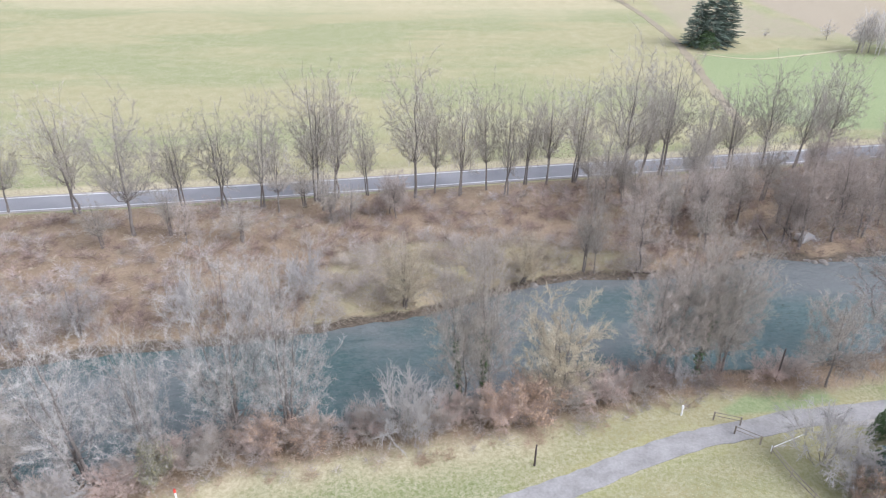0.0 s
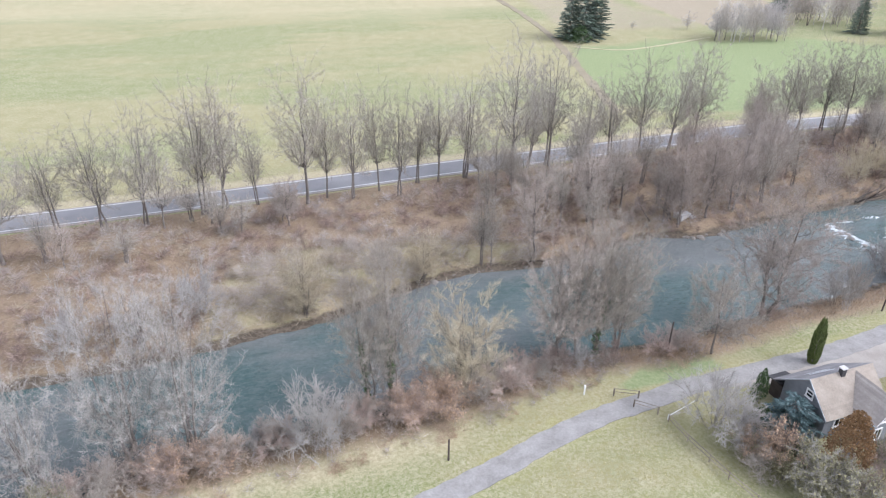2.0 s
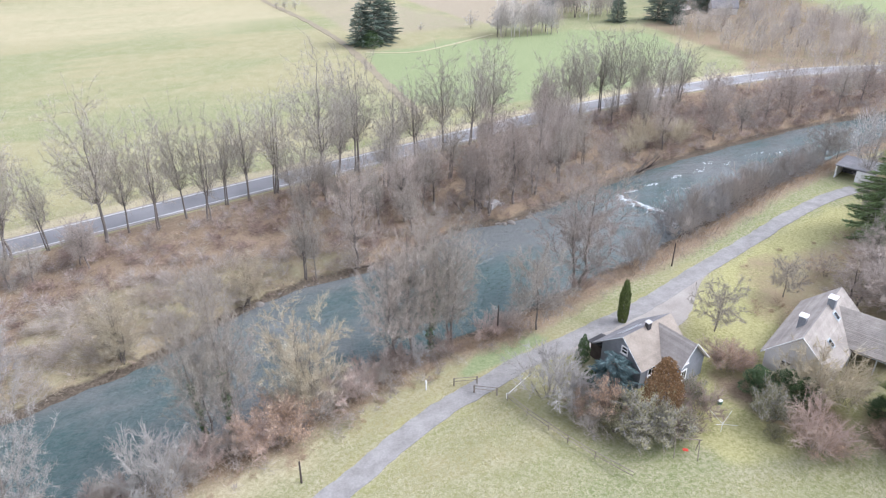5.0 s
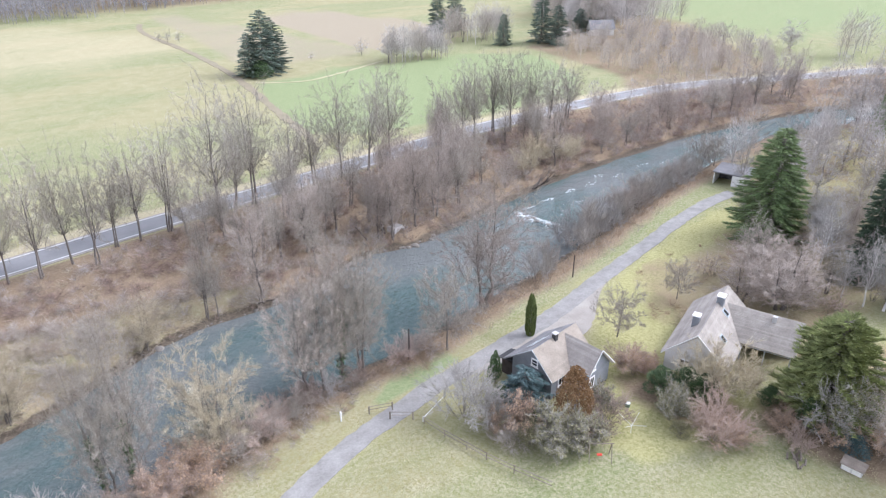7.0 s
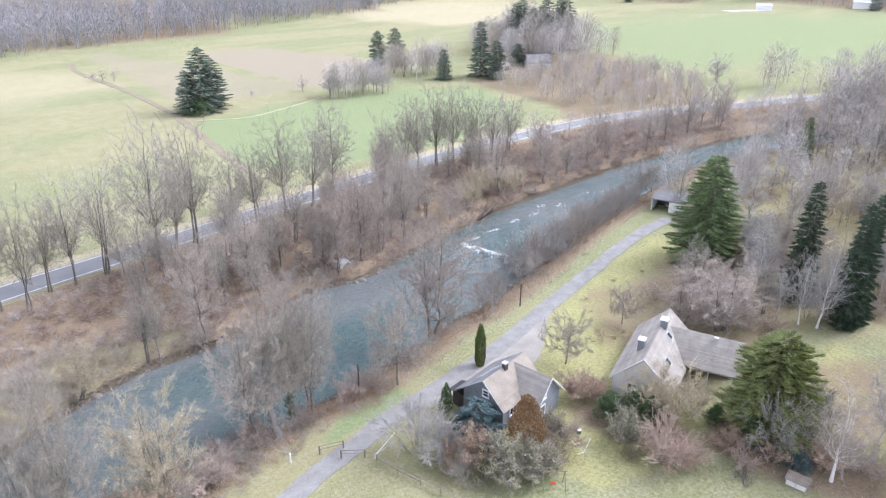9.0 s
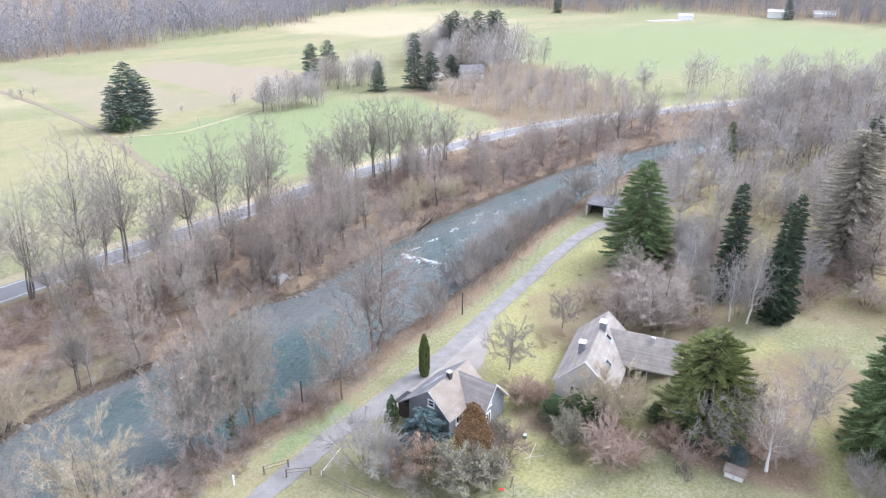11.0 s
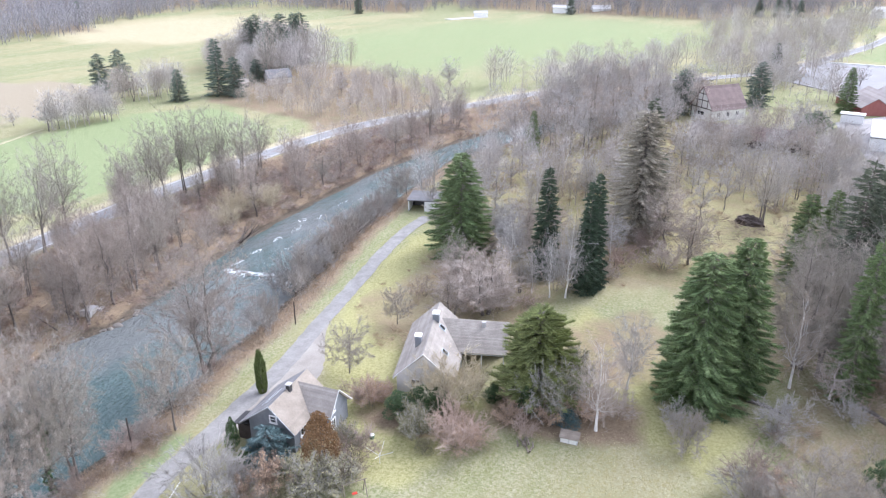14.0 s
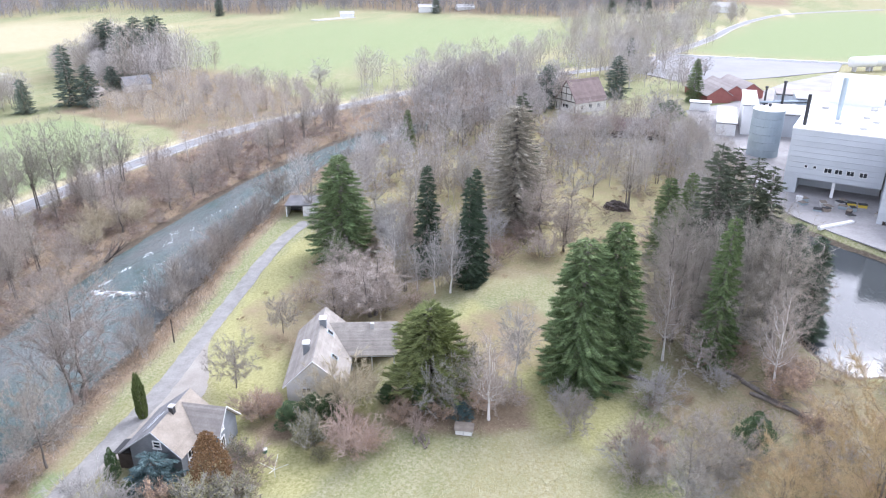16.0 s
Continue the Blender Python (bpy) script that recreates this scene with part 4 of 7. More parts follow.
for key, x, y, h, w in [("alder1", 19.5, 84.5, 12, 4), ("alder2", 20.9, 84.3, 11.5, 4), ("mauve0", 27.3, 85, 15.5, 8), ("mauve1", 50.2, 91.5, 13, 8), ("mauve1", 52, 90.5, 15, 8), ("mauve0", 57, 91.5, 14.5, 9), ("mauve1", 62, 93, 14.5, 8), ("mauve0", 38, 93, 13, 8), ("mauve0", 45, 97, 13, 8), ("alder0", 33, 98, 12, 6),
                        ("willow0", -4.8, 75.5, 10.5, 7), ("fruit0", 5.5, 79.5, 9.8, 7), ("willow0", 11, 82, 7.5, 6), ("palebank0", -23.6, 71.5, 9.8, 8), ("palebank1", -43.2, 68.5, 8.5, 8), ("palebank0", -50, 66.5, 8.5, 8), ("shrub2", -17.5, 75.5, 6.5, 6), ("shrub2", -31, 71, 6, 6),
                        ("mauve0", 70, 98, 13, 8), ("alder3", 76, 104, 12, 7), ("mauve1", 72, 106, 14, 9), ("mauve0", 62, 103, 13, 8), ("alder1", 52, 105, 13, 7), ("mauve0", 80.5, 96.8, 7.5, 6), ("mauve0", 110, 100.5, 12, 7), ("alder0", 118, 101, 9.5, 5), ("mauve0", 127, 103, 10, 7), ("mauve1", 135, 103.5, 9, 6), ("alder2", 148, 101.5, 12, 7), ("mauve0", 158, 103, 12, 8), ("mauve1", 140, 110, 11, 8), ("mauve0", 121, 112, 11, 8), ("alder3", 168, 103, 13, 8), ("mauve1", 180, 101, 14, 8)]:
    plant(key, x, y, h * 1.1, w * 0.9, {"a": "slender bare alder on the far bank", "m": "bushy red-brown bare tree on the far bank", "w": "yellowish willow bush at the water's edge", "f": "pale bare tree among dry reeds",
                            "p": "pale bare tree over the river's edge", "s": "pale bare shrub on the far bank"}[key[0]], "tree", "trees along the far bank", tilt=random.uniform(-4, 4))
for x, y, h, w in [(93, 102.5, 6, 6.5), (98.5, 100.5, 5.2, 6), (88, 99.5, 5, 5), (103, 103, 4.5, 5)]:
    plant("beige0", x, y, h * 1.1, w * 1.2, "rounded beige willow bush on the far bank", "shrub", "willow bushes on the far bank")

random.seed(13)
for k in range(50):
    x = random.uniform(16, 112) if k < 40 else random.uniform(-60, 0)
    lo, hi = float(np.interp(x, FAR_C[:, 0], FAR_C[:, 1])) + 2.5, float(np.interp(x, ROAD_C[:, 0], ROAD_C[:, 1])) - 6
    y = random.uniform(lo, hi) if k < 40 else random.uniform(hi - 12, hi)
    if -16 < x < 26 and y < 90:
        continue
    h = random.uniform(8.5, 14) if k < 40 else random.uniform(6, 9)
    plant(random.choice(("alder0", "alder1", "alder2", "mauve0", "alder3")), x, y, h * 1.12, random.uniform(3.5, 5.5), "slender bare tree on the slope below the road", "tree", "trees on the road slope", tilt=random.uniform(-6, 6))
random.seed(17)
for k in range(105):
    x = random.uniform(-75, 150)
    lo, hi = float(np.interp(x, FAR_C[:, 0], FAR_C[:, 1])) + 2, float(np.interp(x, ROAD_C[:, 0], ROAD_C[:, 1])) - 5
    y = random.uniform(lo, hi)
    if -16 < x < 26 and y < 83:
        continue
    key = random.choice(("thicket1", "thicket1", "thicket2", "thicket0", "thicket1"))
    h = random.uniform(1.4, 3.2)
    plant(key, x, y, h, h * random.uniform(1.2, 1.9), "tangled brown bramble and thorn bush on the slope", "shrub", "bushes on the road slope")
for x, y, h, w, key in [(74.8, 73.6, 6, 6, "shrub2"), (79.9, 74.3, 6.5, 6, "shrub0"), (84, 75.6, 6, 6, "shrub2"), (88.7, 76.6, 5.6, 6, "shrub0"), (92.6, 77.2, 5.6, 6, "shrub3"), (96.5, 78.2, 5.8, 6, "shrub0"), (101, 79.2, 5.4, 6, "shrub2"), (105, 80.2, 5, 6, "shrub0"), (109, 80.6, 5, 5, "shrub3"), (114, 81.4, 5, 5, "shrub0"), (118.8, 81.8, 9.4, 8, "fruit0"), (124, 82.5, 8, 7, "fruit1"),
                        (61.5, 66.3, 5.5, 4.5, "shrub2"), (64, 66.5, 5.5, 3.5, "shrub0"), (38.5, 61.3, 2.8, 5, "shrub3"), (35, 60.6, 2.6, 4.5, "shrub1"), (45, 61.8, 2, 3, "shrub0"), (22, 59.4, 3.2, 4, "shrub1"), (17, 57, 3.6, 5, "shrub3"), (9, 54.6, 4.6, 5.5, "rust0"), (5, 54, 3.8, 4.5, "rust0"), (1, 53.2, 3.2, 4, "shrub1"),
                        (13, 55.5, 3.2, 4.5, "shrub0"), (-7.5, 52.2, 2.6, 5, "shrub1"), (-12, 51.5, 2.4, 4, "shrub0"), (-17, 50, 2.6, 5, "shrub1"), (-22, 47.6, 2.8, 5, "shrub0"), (-26, 46, 3.6, 4, "olive0"), (-29, 44.6, 2.6, 5, "shrub1"), (-34, 42.6, 3, 5, "shrub0"), (-40, 40.6, 3, 5, "shrub1"), (20.5, 57.6, 2.4, 4, "shrub0"), (29, 59.4, 2.2, 4, "shrub1"), (51, 64.2, 2.6, 3, "shrub1")]:
    plant(key, x, y, h, w, {"s": "bare twiggy bush on the near river bank", "r": "bush with withered orange-brown leaves on the bank", "f": "bare spreading tree over the river bank", "o": "olive-leaved bush on the bank"}[key[0]], "shrub", "bushes on the near bank")

random.seed(19)
for k in range(44):
    x = -44 + 84 * (k + random.random()) / 44
    y = float(np.interp(x, NEAR_C[:, 0], NEAR_C[:, 1])) - random.uniform(0.6, 4.2)
    if float(line_distance(np.array([x]), np.array([y]), LANE_C)[0]) < 3.2 or 29 < x < 36:
        continue
    key = random.choice(("shrub3", "shrub1", "shrub0", "rust0", "shrub2", "shrub3"))
    h = random.uniform(1.8, 3.8) * (0.7 if x > 22 else 1.0)
    plant(key, x, y, h, h * random.uniform(1.2, 1.7), "dense low twiggy bush along the near river bank" if key != "rust0" else "bush with withered orange-brown leaves on the bank", "shrub", "bushes on the near bank")

random.seed(37)
for k in range(46):
    x = 24 + 128 * (k + random.random()) / 46
    y = float(np.interp(x, FAR_C[:, 0], FAR_C[:, 1])) + random.uniform(0.9, 4.5)
    h = random.uniform(1.0, 2.3)
    plant(random.choice(("thicket1", "thicket2", "thicket0")), x, y, h, h * random.uniform(1.3, 2.0), "low brown thorn bush at the far bank's edge", "shrub", "bushes at the far bank's edge")
for k in range(24):
    x = 72 + 44 * (k + random.random()) / 24
    y = float(np.interp(x, NEAR_C[:, 0], NEAR_C[:, 1])) - random.uniform(-0.3, 2.2)
    h = random.uniform(3.2, 5.2)
    plant(random.choice(("shrub0", "shrub2", "thicket0", "thicket0")), x, y, h, h * random.uniform(0.9, 1.3), "dense grey bare bush in the river hedge", "shrub", "bushes on the near bank")

# Park and gardens
for key, x, y, h, w, label in [
        ("spruce0", 100.5, 55.6, 18.4, 13, "broad dark green spruce beside the lane"), ("spire0", 99.3, 39.3, 18.6, 5, "slim dark spruce with narrow crown"), ("spire0", 96.9, 31.4, 18, 4.6, "slim dark spruce behind birches"), ("spire0", 99, 31, 18.8, 4.4, "slim dark spruce behind birches"),
        ("spruce0", 168.5, 72, 11, 5, "small dark spruce near the river bend"), ("old0", 124.8, 31.5, 23.5, 13, "tall thin-needled grey-green old spruce"), ("pinetop0", 129.4, 31.8, 25, 9, "dark green conifer behind the old spruce"), ("spruce1", 76.2, 10.3, 19.2, 11.8, "dense green fir on the lawn"), ("spruce1", 81.0, 7.2, 20.0, 10.4, "dense green fir on the lawn"),
        ("pine0", 66.6, 26.3, 14.2, 10.8, "fresh green fir beside the house"), ("spruce0", 118.1, 3.4, 15, 7.5, "green spruce at the wood's edge"), ("pinetop0", 103.9, -3.3, 25, 9, "tall dark pine among bare trees"), ("pinetop0", 103.7, -8.1, 23.5, 9, "dark pine above the bare trees"), ("pinetop0", 105.5, -10.5, 21.8, 9, "dark pine at the pond"), ("pinetop0", 106.5, -5.5, 24, 8, "dark pine above the bare trees"), ("spire0", 101, -17.5, 15, 6.5, "dark spruce at the pond's edge"), ("spruce0", 86.0, -5.4, 20.5, 6.5, "dark green spruce among bare trees"),
        ("spruce0", 112, 0, 18, 6, "green spruce at the wood's edge"), ("spire0", 104, -15, 15, 6, "dark spruce at the pond"), ("blue0", 42.2, 46.0, 4.4, 5.4, "blue-green garden spruce before the house"), ("rustcone0", 44.2, 40.6, 7.8, 4.9, "rust-brown conical conifer in the garden"),
        ("cypress0", 51.3, 55.7, 5.9, 1.2, "slim columnar cypress beside the house"), ("ever0", 55.6, 38.6, 3.4, 4.6, "low sprawling dark evergreen yew beside the house"), ("ever0", 56.9, 36.4, 4.2, 5.4, "dark evergreen yew beside the house"), ("ever0", 54.6, 35.9, 2.4, 4.0, "low sprawling dark evergreen yew beside the house"), ("ever0", 59, 35.4, 3.4, 3.6, "dark evergreen yew beside the house"), ("ever0", 69.1, -9.9, 5, 5, "round dark evergreen bush"), ("ever0", 64.2, 30.9, 2, 2.8, "low dark green bush"),
        ("ever0", 41.6, 50.6, 4.4, 2.0, "dark green shrub at the house corner"),
        ("spruce0", 262, 4, 15, 7, "dark spruce by the red sheds"), ("far0", 258, 30, 15, 9, "dark conifer beside the tiled house"), ("far0", 236, 50, 14, 10, "dark conifer behind the tiled house"), ("ever0", 225, 10, 7, 12, "broad dark evergreen by the wall"), ("spire0", 322, 33, 14, 6, "dark conifer beside the far road"),
        ("far0", 78.9, 212, 19, 12, "dark spruce clump alone in the meadow"), ("far0", 83, 214, 15, 10, "dark spruce clump alone in the meadow"), ("far0", 74, 211, 13, 9, "dark spruce clump alone in the meadow"), ("ever0", 76, 208, 5, 9, "dark undergrowth below the meadow spruces"), ("far0", 164, 243, 14, 9, "dark conifer by the field's edge"), ("far0", 171, 241, 15, 9, "dark conifer by the field's edge"),
        ("far0", 181.5, 201, 20, 9, "dark conifer by the hidden house"), ("far0", 167, 205, 11, 7, "dark conifer by the field's edge"), ("far0", 183, 194, 14, 9, "grey-green conifer by the hidden house"), ("far0", 208, 208, 9, 8, "dark round conifer by the hidden house")]:
    plant(key, x, y, h, w, label, "shrub" if key[:4] in ("ever", "oliv") else "tree")
for key, x, y, h, w, label, tilt in [
        ("birch0", 64.8, 18.3, 12.6, 6.0, "slender white-stemmed birch with mauve twigs", 1), ("birch0", 82.4, -12.5, 15.4, 6, "white-stemmed birch at the pond", 1), ("birch0", 84.8, 0.6, 15.2, 6, "white-stemmed birch with mauve twigs", 0), ("birch0", 84.6, -3.8, 7.5, 5, "small white birch beside the pond", 6),
        ("birch1", 92.4, 38.4, 9.3, 3.5, "white birch with few branches", -8), ("birch1", 92.4, 35.4, 12.7, 4, "white birch with few branches", 0), ("birch1", 93.6, 33.3, 13.9, 5.5, "white birch with silvery twigs", 8), ("birch1", 106, 50.3, 10.8, 5, "white birch with silvery twigs", 2), ("birch1", 104, 47.5, 11, 5, "white birch with silvery twigs", -2),
        ("fruit0", 59.9, 49.1, 8.4, 7.5, "bare spreading fruit tree on the lawn", 0), ("fruit1", 73.7, 51, 7.2, 6, "bare spreading fruit tree on the lawn", 0), ("mauve0", 121, 25.4, 14, 9, "red-brown bare tree in the park", 0), ("mauve1", 116, 20, 12, 9, "red-brown bare tree in the park", 0), ("alder1", 142.4, 12, 16.5, 8, "tall bare tree on the park meadow", 0),
        ("gold0", 62.5, -20.5, 17.5, 17, "large bare willow with yellow-brown twigs", 0), ("gold0", 60.5, -12.2, 8.5, 9, "bare willow bush with yellow-brown twigs", 0), ("fruit0", 58.5, -3.7, 10.8, 10, "pale bare tree at the meadow's edge", 0), ("fruit1", 62, -6.5, 9, 9, "pale bare tree at the meadow's edge", 0), ("birch1", 74.2, 17.7, 11.5, 5, "slim bare grey tree on the lawn", 0),
        ("mauve1", 82.4, 41.3, 10.8, 12, "broad red-brown bare tree behind the house", 0), ("mauve0", 86, 47, 9.5, 9, "red-brown bare tree behind the house", 0), ("mauve1", 79, 45, 8, 8, "red-brown bare bush behind the house", 0)]:
    plant(key, x, y, h, w, label, "tree", tilt=tilt)
for key, x, y, h, w, label in [
        ("shrub2", 35.4, 47.8, 6.6, 7.4, "tall silvery bare bush in the front garden"), ("shrub2", 36.8, 45.4, 4.2, 5, "silvery bare bush in the front garden"), ("rust0", 36.4, 44.0, 3.2, 2.6, "garden bush with withered orange leaves"), ("ever0", 40.2, 47.4, 2.0, 3.4, "green shrub in the front garden"), ("rust0", 38.7, 43.0, 4.4, 4.2, "garden bush with withered orange leaves"),
        ("ever0", 41.2, 43.2, 2.2, 3, "dark green bush in the garden hedge"), ("oliveleaf0", 38.4, 40.6, 2.6, 4, "dense olive bush in the garden hedge"), ("olive0", 40.2, 38.8, 4.2, 6, "olive-grey bush in the garden hedge"), ("olive0", 42.6, 37.4, 3.4, 5, "olive-grey bush in the garden hedge"), ("shrub0", 36.4, 41.8, 2.4, 4, "grey-brown bush in the garden hedge"), ("shrub1", 44.4, 37.6, 2.8, 4, "brown bush in the garden hedge"),
        ("shrub1", 47.6, 38.6, 3.4, 4.6, "brown bush at the house wall"), ("olive0", 48, 40.4, 3.2, 3.6, "dull green bush at the house wall"), ("shrub1", 54.3, 30.2, 5.4, 6, "red-brown twigged bare bush on the lawn"), ("rust0", 54.8, 29.4, 3.0, 5, "low bush with pale orange-brown leaves"), ("rust0", 55.4, 42.6, 3.6, 3.8, "low bush with brown leaves"), ("rust0", 66.5, 20.5, 2.8, 4, "brown-leaved bush near the hutch"), ("rust0", 61.5, 27.6, 2.2, 3, "brown-leaved bush beside the fir"), ("ever0", 63.4, 26, 4.4, 2.8, "dark green bush beside the fir"),
        ("shrub1", 56, 44, 3, 4.5, "brown bush between the houses"), ("rust0", 57.6, 42, 2, 3, "low bush with brown leaves"),
        ("olive0", 53.4, 35.1, 4, 4.2, "grey-green bush on the lawn"), ("oliveleaf0", 52, 33, 1.6, 2.6, "low dull green garden bush"), ("shrub1", 54.5, 32, 2.4, 3, "brown bush on the lawn"), ("beige0", 60.6, 35.0, 6.8, 8, "beige twiggy bush before the house"), ("beige0", 59.0, 36.2, 5.0, 5.5, "beige twiggy bush before the house"), ("beige0", 62.8, 33.4, 4.6, 5.5, "beige twiggy bush before the house"), ("shrub2", 64.5, 24.5, 7, 6, "pale twiggy bush beside the fir"), ("olive0", 65.5, 22.8, 6.5, 5.5, "beige-green bush beside the fir"),
        ("shrub0", 66.3, 8.8, 4.4, 5.4, "dense grey bare bush on the lawn"), ("shrub2", 69.6, 10.6, 3.2, 4, "silvery bush below the firs"), ("shrub1", 63.9, 1.4, 4.4, 6.5, "brown twiggy bush at the lawn's edge"), ("shrub1", 59.6, 24.6, 2.6, 3, "dark low bush beside the hutch"), ("bluebush0", 63.6, 21.4, 2.5, 3.6, "dull blue-green conifer bush behind the hutch"), ("rust0", 64.6, 23.6, 3.6, 4.4, "pale brown-leaved bush beside the fir"), ("shrub3", 68, 17, 3.4, 5, "red-brown undergrowth around the birch"), ("shrub1", 69, 21, 3.4, 5, "red-brown undergrowth around the birch"),
        ("shrub0", 60, 1, 4, 5, "grey bare bush at the lawn's edge"), ("shrub2", 58, -4, 5, 6, "pale bare bush at the lawn's edge"), ("olive0", 72, 24, 5, 6, "dull green bush behind the fir"), ("shrub1", 88, 50, 4, 6, "dense red-brown bare thicket bush"), ("shrub3", 92, 47, 5, 7, "dense red-brown bare thicket bush"), ("shrub3", 88, 43, 5, 7, "dense red-brown bare thicket bush"), ("shrub1", 108, 30, 4.5, 7, "dense red-brown bare thicket bush"), ("shrub3", 112, 23, 4.5, 7, "dense red-brown bare thicket bush"), ("shrub1", 117, 27, 4.5, 7, "dense red-brown bare thicket bush"), ("shrub3", 104, 36, 4, 6, "dense red-brown bare thicket bush")]:
    plant(key, x, y, h, w, label, "shrub")

random.seed(29)
for k in range(46):
    x, y = random.uniform(82, 112), random.uniform(20, 58)
    if (x < 96 and y < 33) or not 0.5 * x - 22 < y < 62:
        continue
    h = random.uniform(1.8, 4.5)
    plant(random.choice(("thicket1", "thicket2", "thicket2", "shrub3")), x, y, h, h * random.uniform(1.2, 1.8), "red-brown bare thicket under the park trees", "shrub", "park thicket")
for k in range(60):
    x, y = random.uniform(62, 98), random.uniform(-28, 2)
    if signed(np.array([x]), np.array([y]), POND_EDGE)[0] < 2.5 or x + 2.2 * y > 84:
        continue
    h = random.uniform(1.5, 4.0)
    plant(random.choice(("thicket1", "thicket0", "thicket2", "shrub2", "rust0")), x, y, h, h * random.uniform(1.2, 1.8), "grey-brown bare bush near the pond", "shrub", "bushes near the pond")

# Woods in the park, by the road bend and round the hidden house
random.seed(23)


def scatter(count, outline, keys, lo, hi, label, group, gap=3.0, keep=lambda x, y: True):
    xs, ys = [p[0] for p in outline], [p[1] for p in outline]
    done = []
    for _ in range(count * 12):
        if len(done) == count:
            break
        x, y = random.uniform(min(xs), max(xs)), random.uniform(min(ys), max(ys))
        if not inside(np.array([x]), np.array([y]), outline)[0] or not keep(x, y) or any((x - a) ** 2 + (y - b) ** 2 < gap * gap for a, b in done):
            continue
        done.append((x, y))
        h = random.uniform(lo, hi)
        plant(random.choice(keys), x, y, h, h * random.uniform(0.45, 0.65), label, "tree", group)


def dry_land(x, y):
    a = np.array([x]), np.array([y])
    return signed(*a, RIVER)[0] > 1.5 and line_distance(*a, ROAD_C)[0] > 4.5 and line_distance(*a, LANE_C)[0] > 3


WOODS = ("wood0", "wood1", "wood2", "wood3")
scatter(22, [(87, 1), (100, 2), (114, -3), (114, -12), (101, -13), (92, -13), (87, -9)], ("alder2", "alder0", "alder1", "bank1", "alder3"), 14, 20, "bare tree in the thicket beside the pond", "trees beside the pond", 2.6)
scatter(16, [(80, 44), (90, 40), (104, 40), (116, 24), (114, 48), (104, 62), (90, 54)], ("mauve0", "alder2", "birch1", "alder1"), 8, 12, "slim bare tree in the park thicket", "park thicket trees", 3.5)
scatter(34, [(108, 62), (128, 48), (136, 30), (130, 14), (148, 18), (165, 40), (150, 76), (122, 78)], WOODS, 8, 13, "bare tree in the park wood", "park wood", 4.0)
scatter(75, [(150, 84), (168, 80), (186, 76), (230, 44), (255, 48), (280, 62), (246, 90), (205, 84), (170, 82), (170, 60), (190, 48), (222, 46)], WOODS, 12, 18, "bare tree in the wood by the river bend", "river bend wood", 4.0, dry_land)
scatter(22, [(170, 104), (205, 92), (240, 66), (330, -10), (345, 20), (300, 52), (262, 84), (225, 100), (190, 113)], WOODS, 8, 12, "bare tree between river and road", "wood between river and road", 4.0, dry_land)
scatter(7, [(224, 216), (252, 262), (262, 226)], ("far0",), 18, 23, "tall dark conifer in the copse", "copse conifers", 5)
scatter(26, [(170, 152), (176, 192), (232, 188), (238, 160), (214, 120), (190, 128)], ("wood1", "wood0", "wood3"), 5, 9.5, "bare young tree in the low copse", "low copse trees", 4)
scatter(9, [(117, 200), (138, 197), (140, 207), (118, 209)], ("wood0", "wood2"), 9, 13, "bare tree in the field clump", "field clump", 3)
scatter(5, [(150, 216), (164, 210), (172, 222), (156, 232)], ("wood1", "wood0"), 11, 14, "bare round tree by the field's edge", "field edge trees", 5)
scatter(60, [(152, 6), (160, 30), (186, 40), (215, 30), (232, 26), (240, 8), (214, 8), (180, 6), (160, -6)], WOODS, 7, 12, "bare tree in the far gardens", "garden trees", 4.2)
for x, y, h in [(116.3, 218.7, 6), (99, 222, 3), (240, 138, 11), (245, 142, 10), (68.5, 281, 5), (72, 279, 5), (66, 284, 4)]:
    plant("wood0", x, y, h, h * 0.8, "small bare tree alone in the field", "tree")

# ---- undergrowth, reeds and far woods, too many to count ----


def mass(name, P, D, r, material, label):
    """Many folded tapering blades or twigs as one mesh."""
    n = len(P)
    side = np.cross(D, np.tile([0.2, 0.4, 0.9], (n, 1)))
    side /= np.linalg.norm(side, axis=1, keepdims=True) + 1e-9
    other = np.cross(D, side)
    other /= np.linalg.norm(other, axis=1, keepdims=True) + 1e-9
    side, other = side * np.reshape(r, (-1, 1)), other * np.reshape(r, (-1, 1))
    V = np.stack([P + side, P - side * 0.5 + other * 0.87, P - side * 0.5 - other * 0.87, P + D], 1).reshape(-1, 3)
    o = np.arange(n)[:, None] * 4
    F = np.concatenate([o + [0, 1, 3], o + [1, 2, 3]], 1).reshape(-1, 3)
    me = bpy.data.meshes.new(name)
    me.from_pydata(V.tolist(), [], F.tolist())
    me.materials.append(material)
    return tagged(new(name, me), label, kind="stuff")


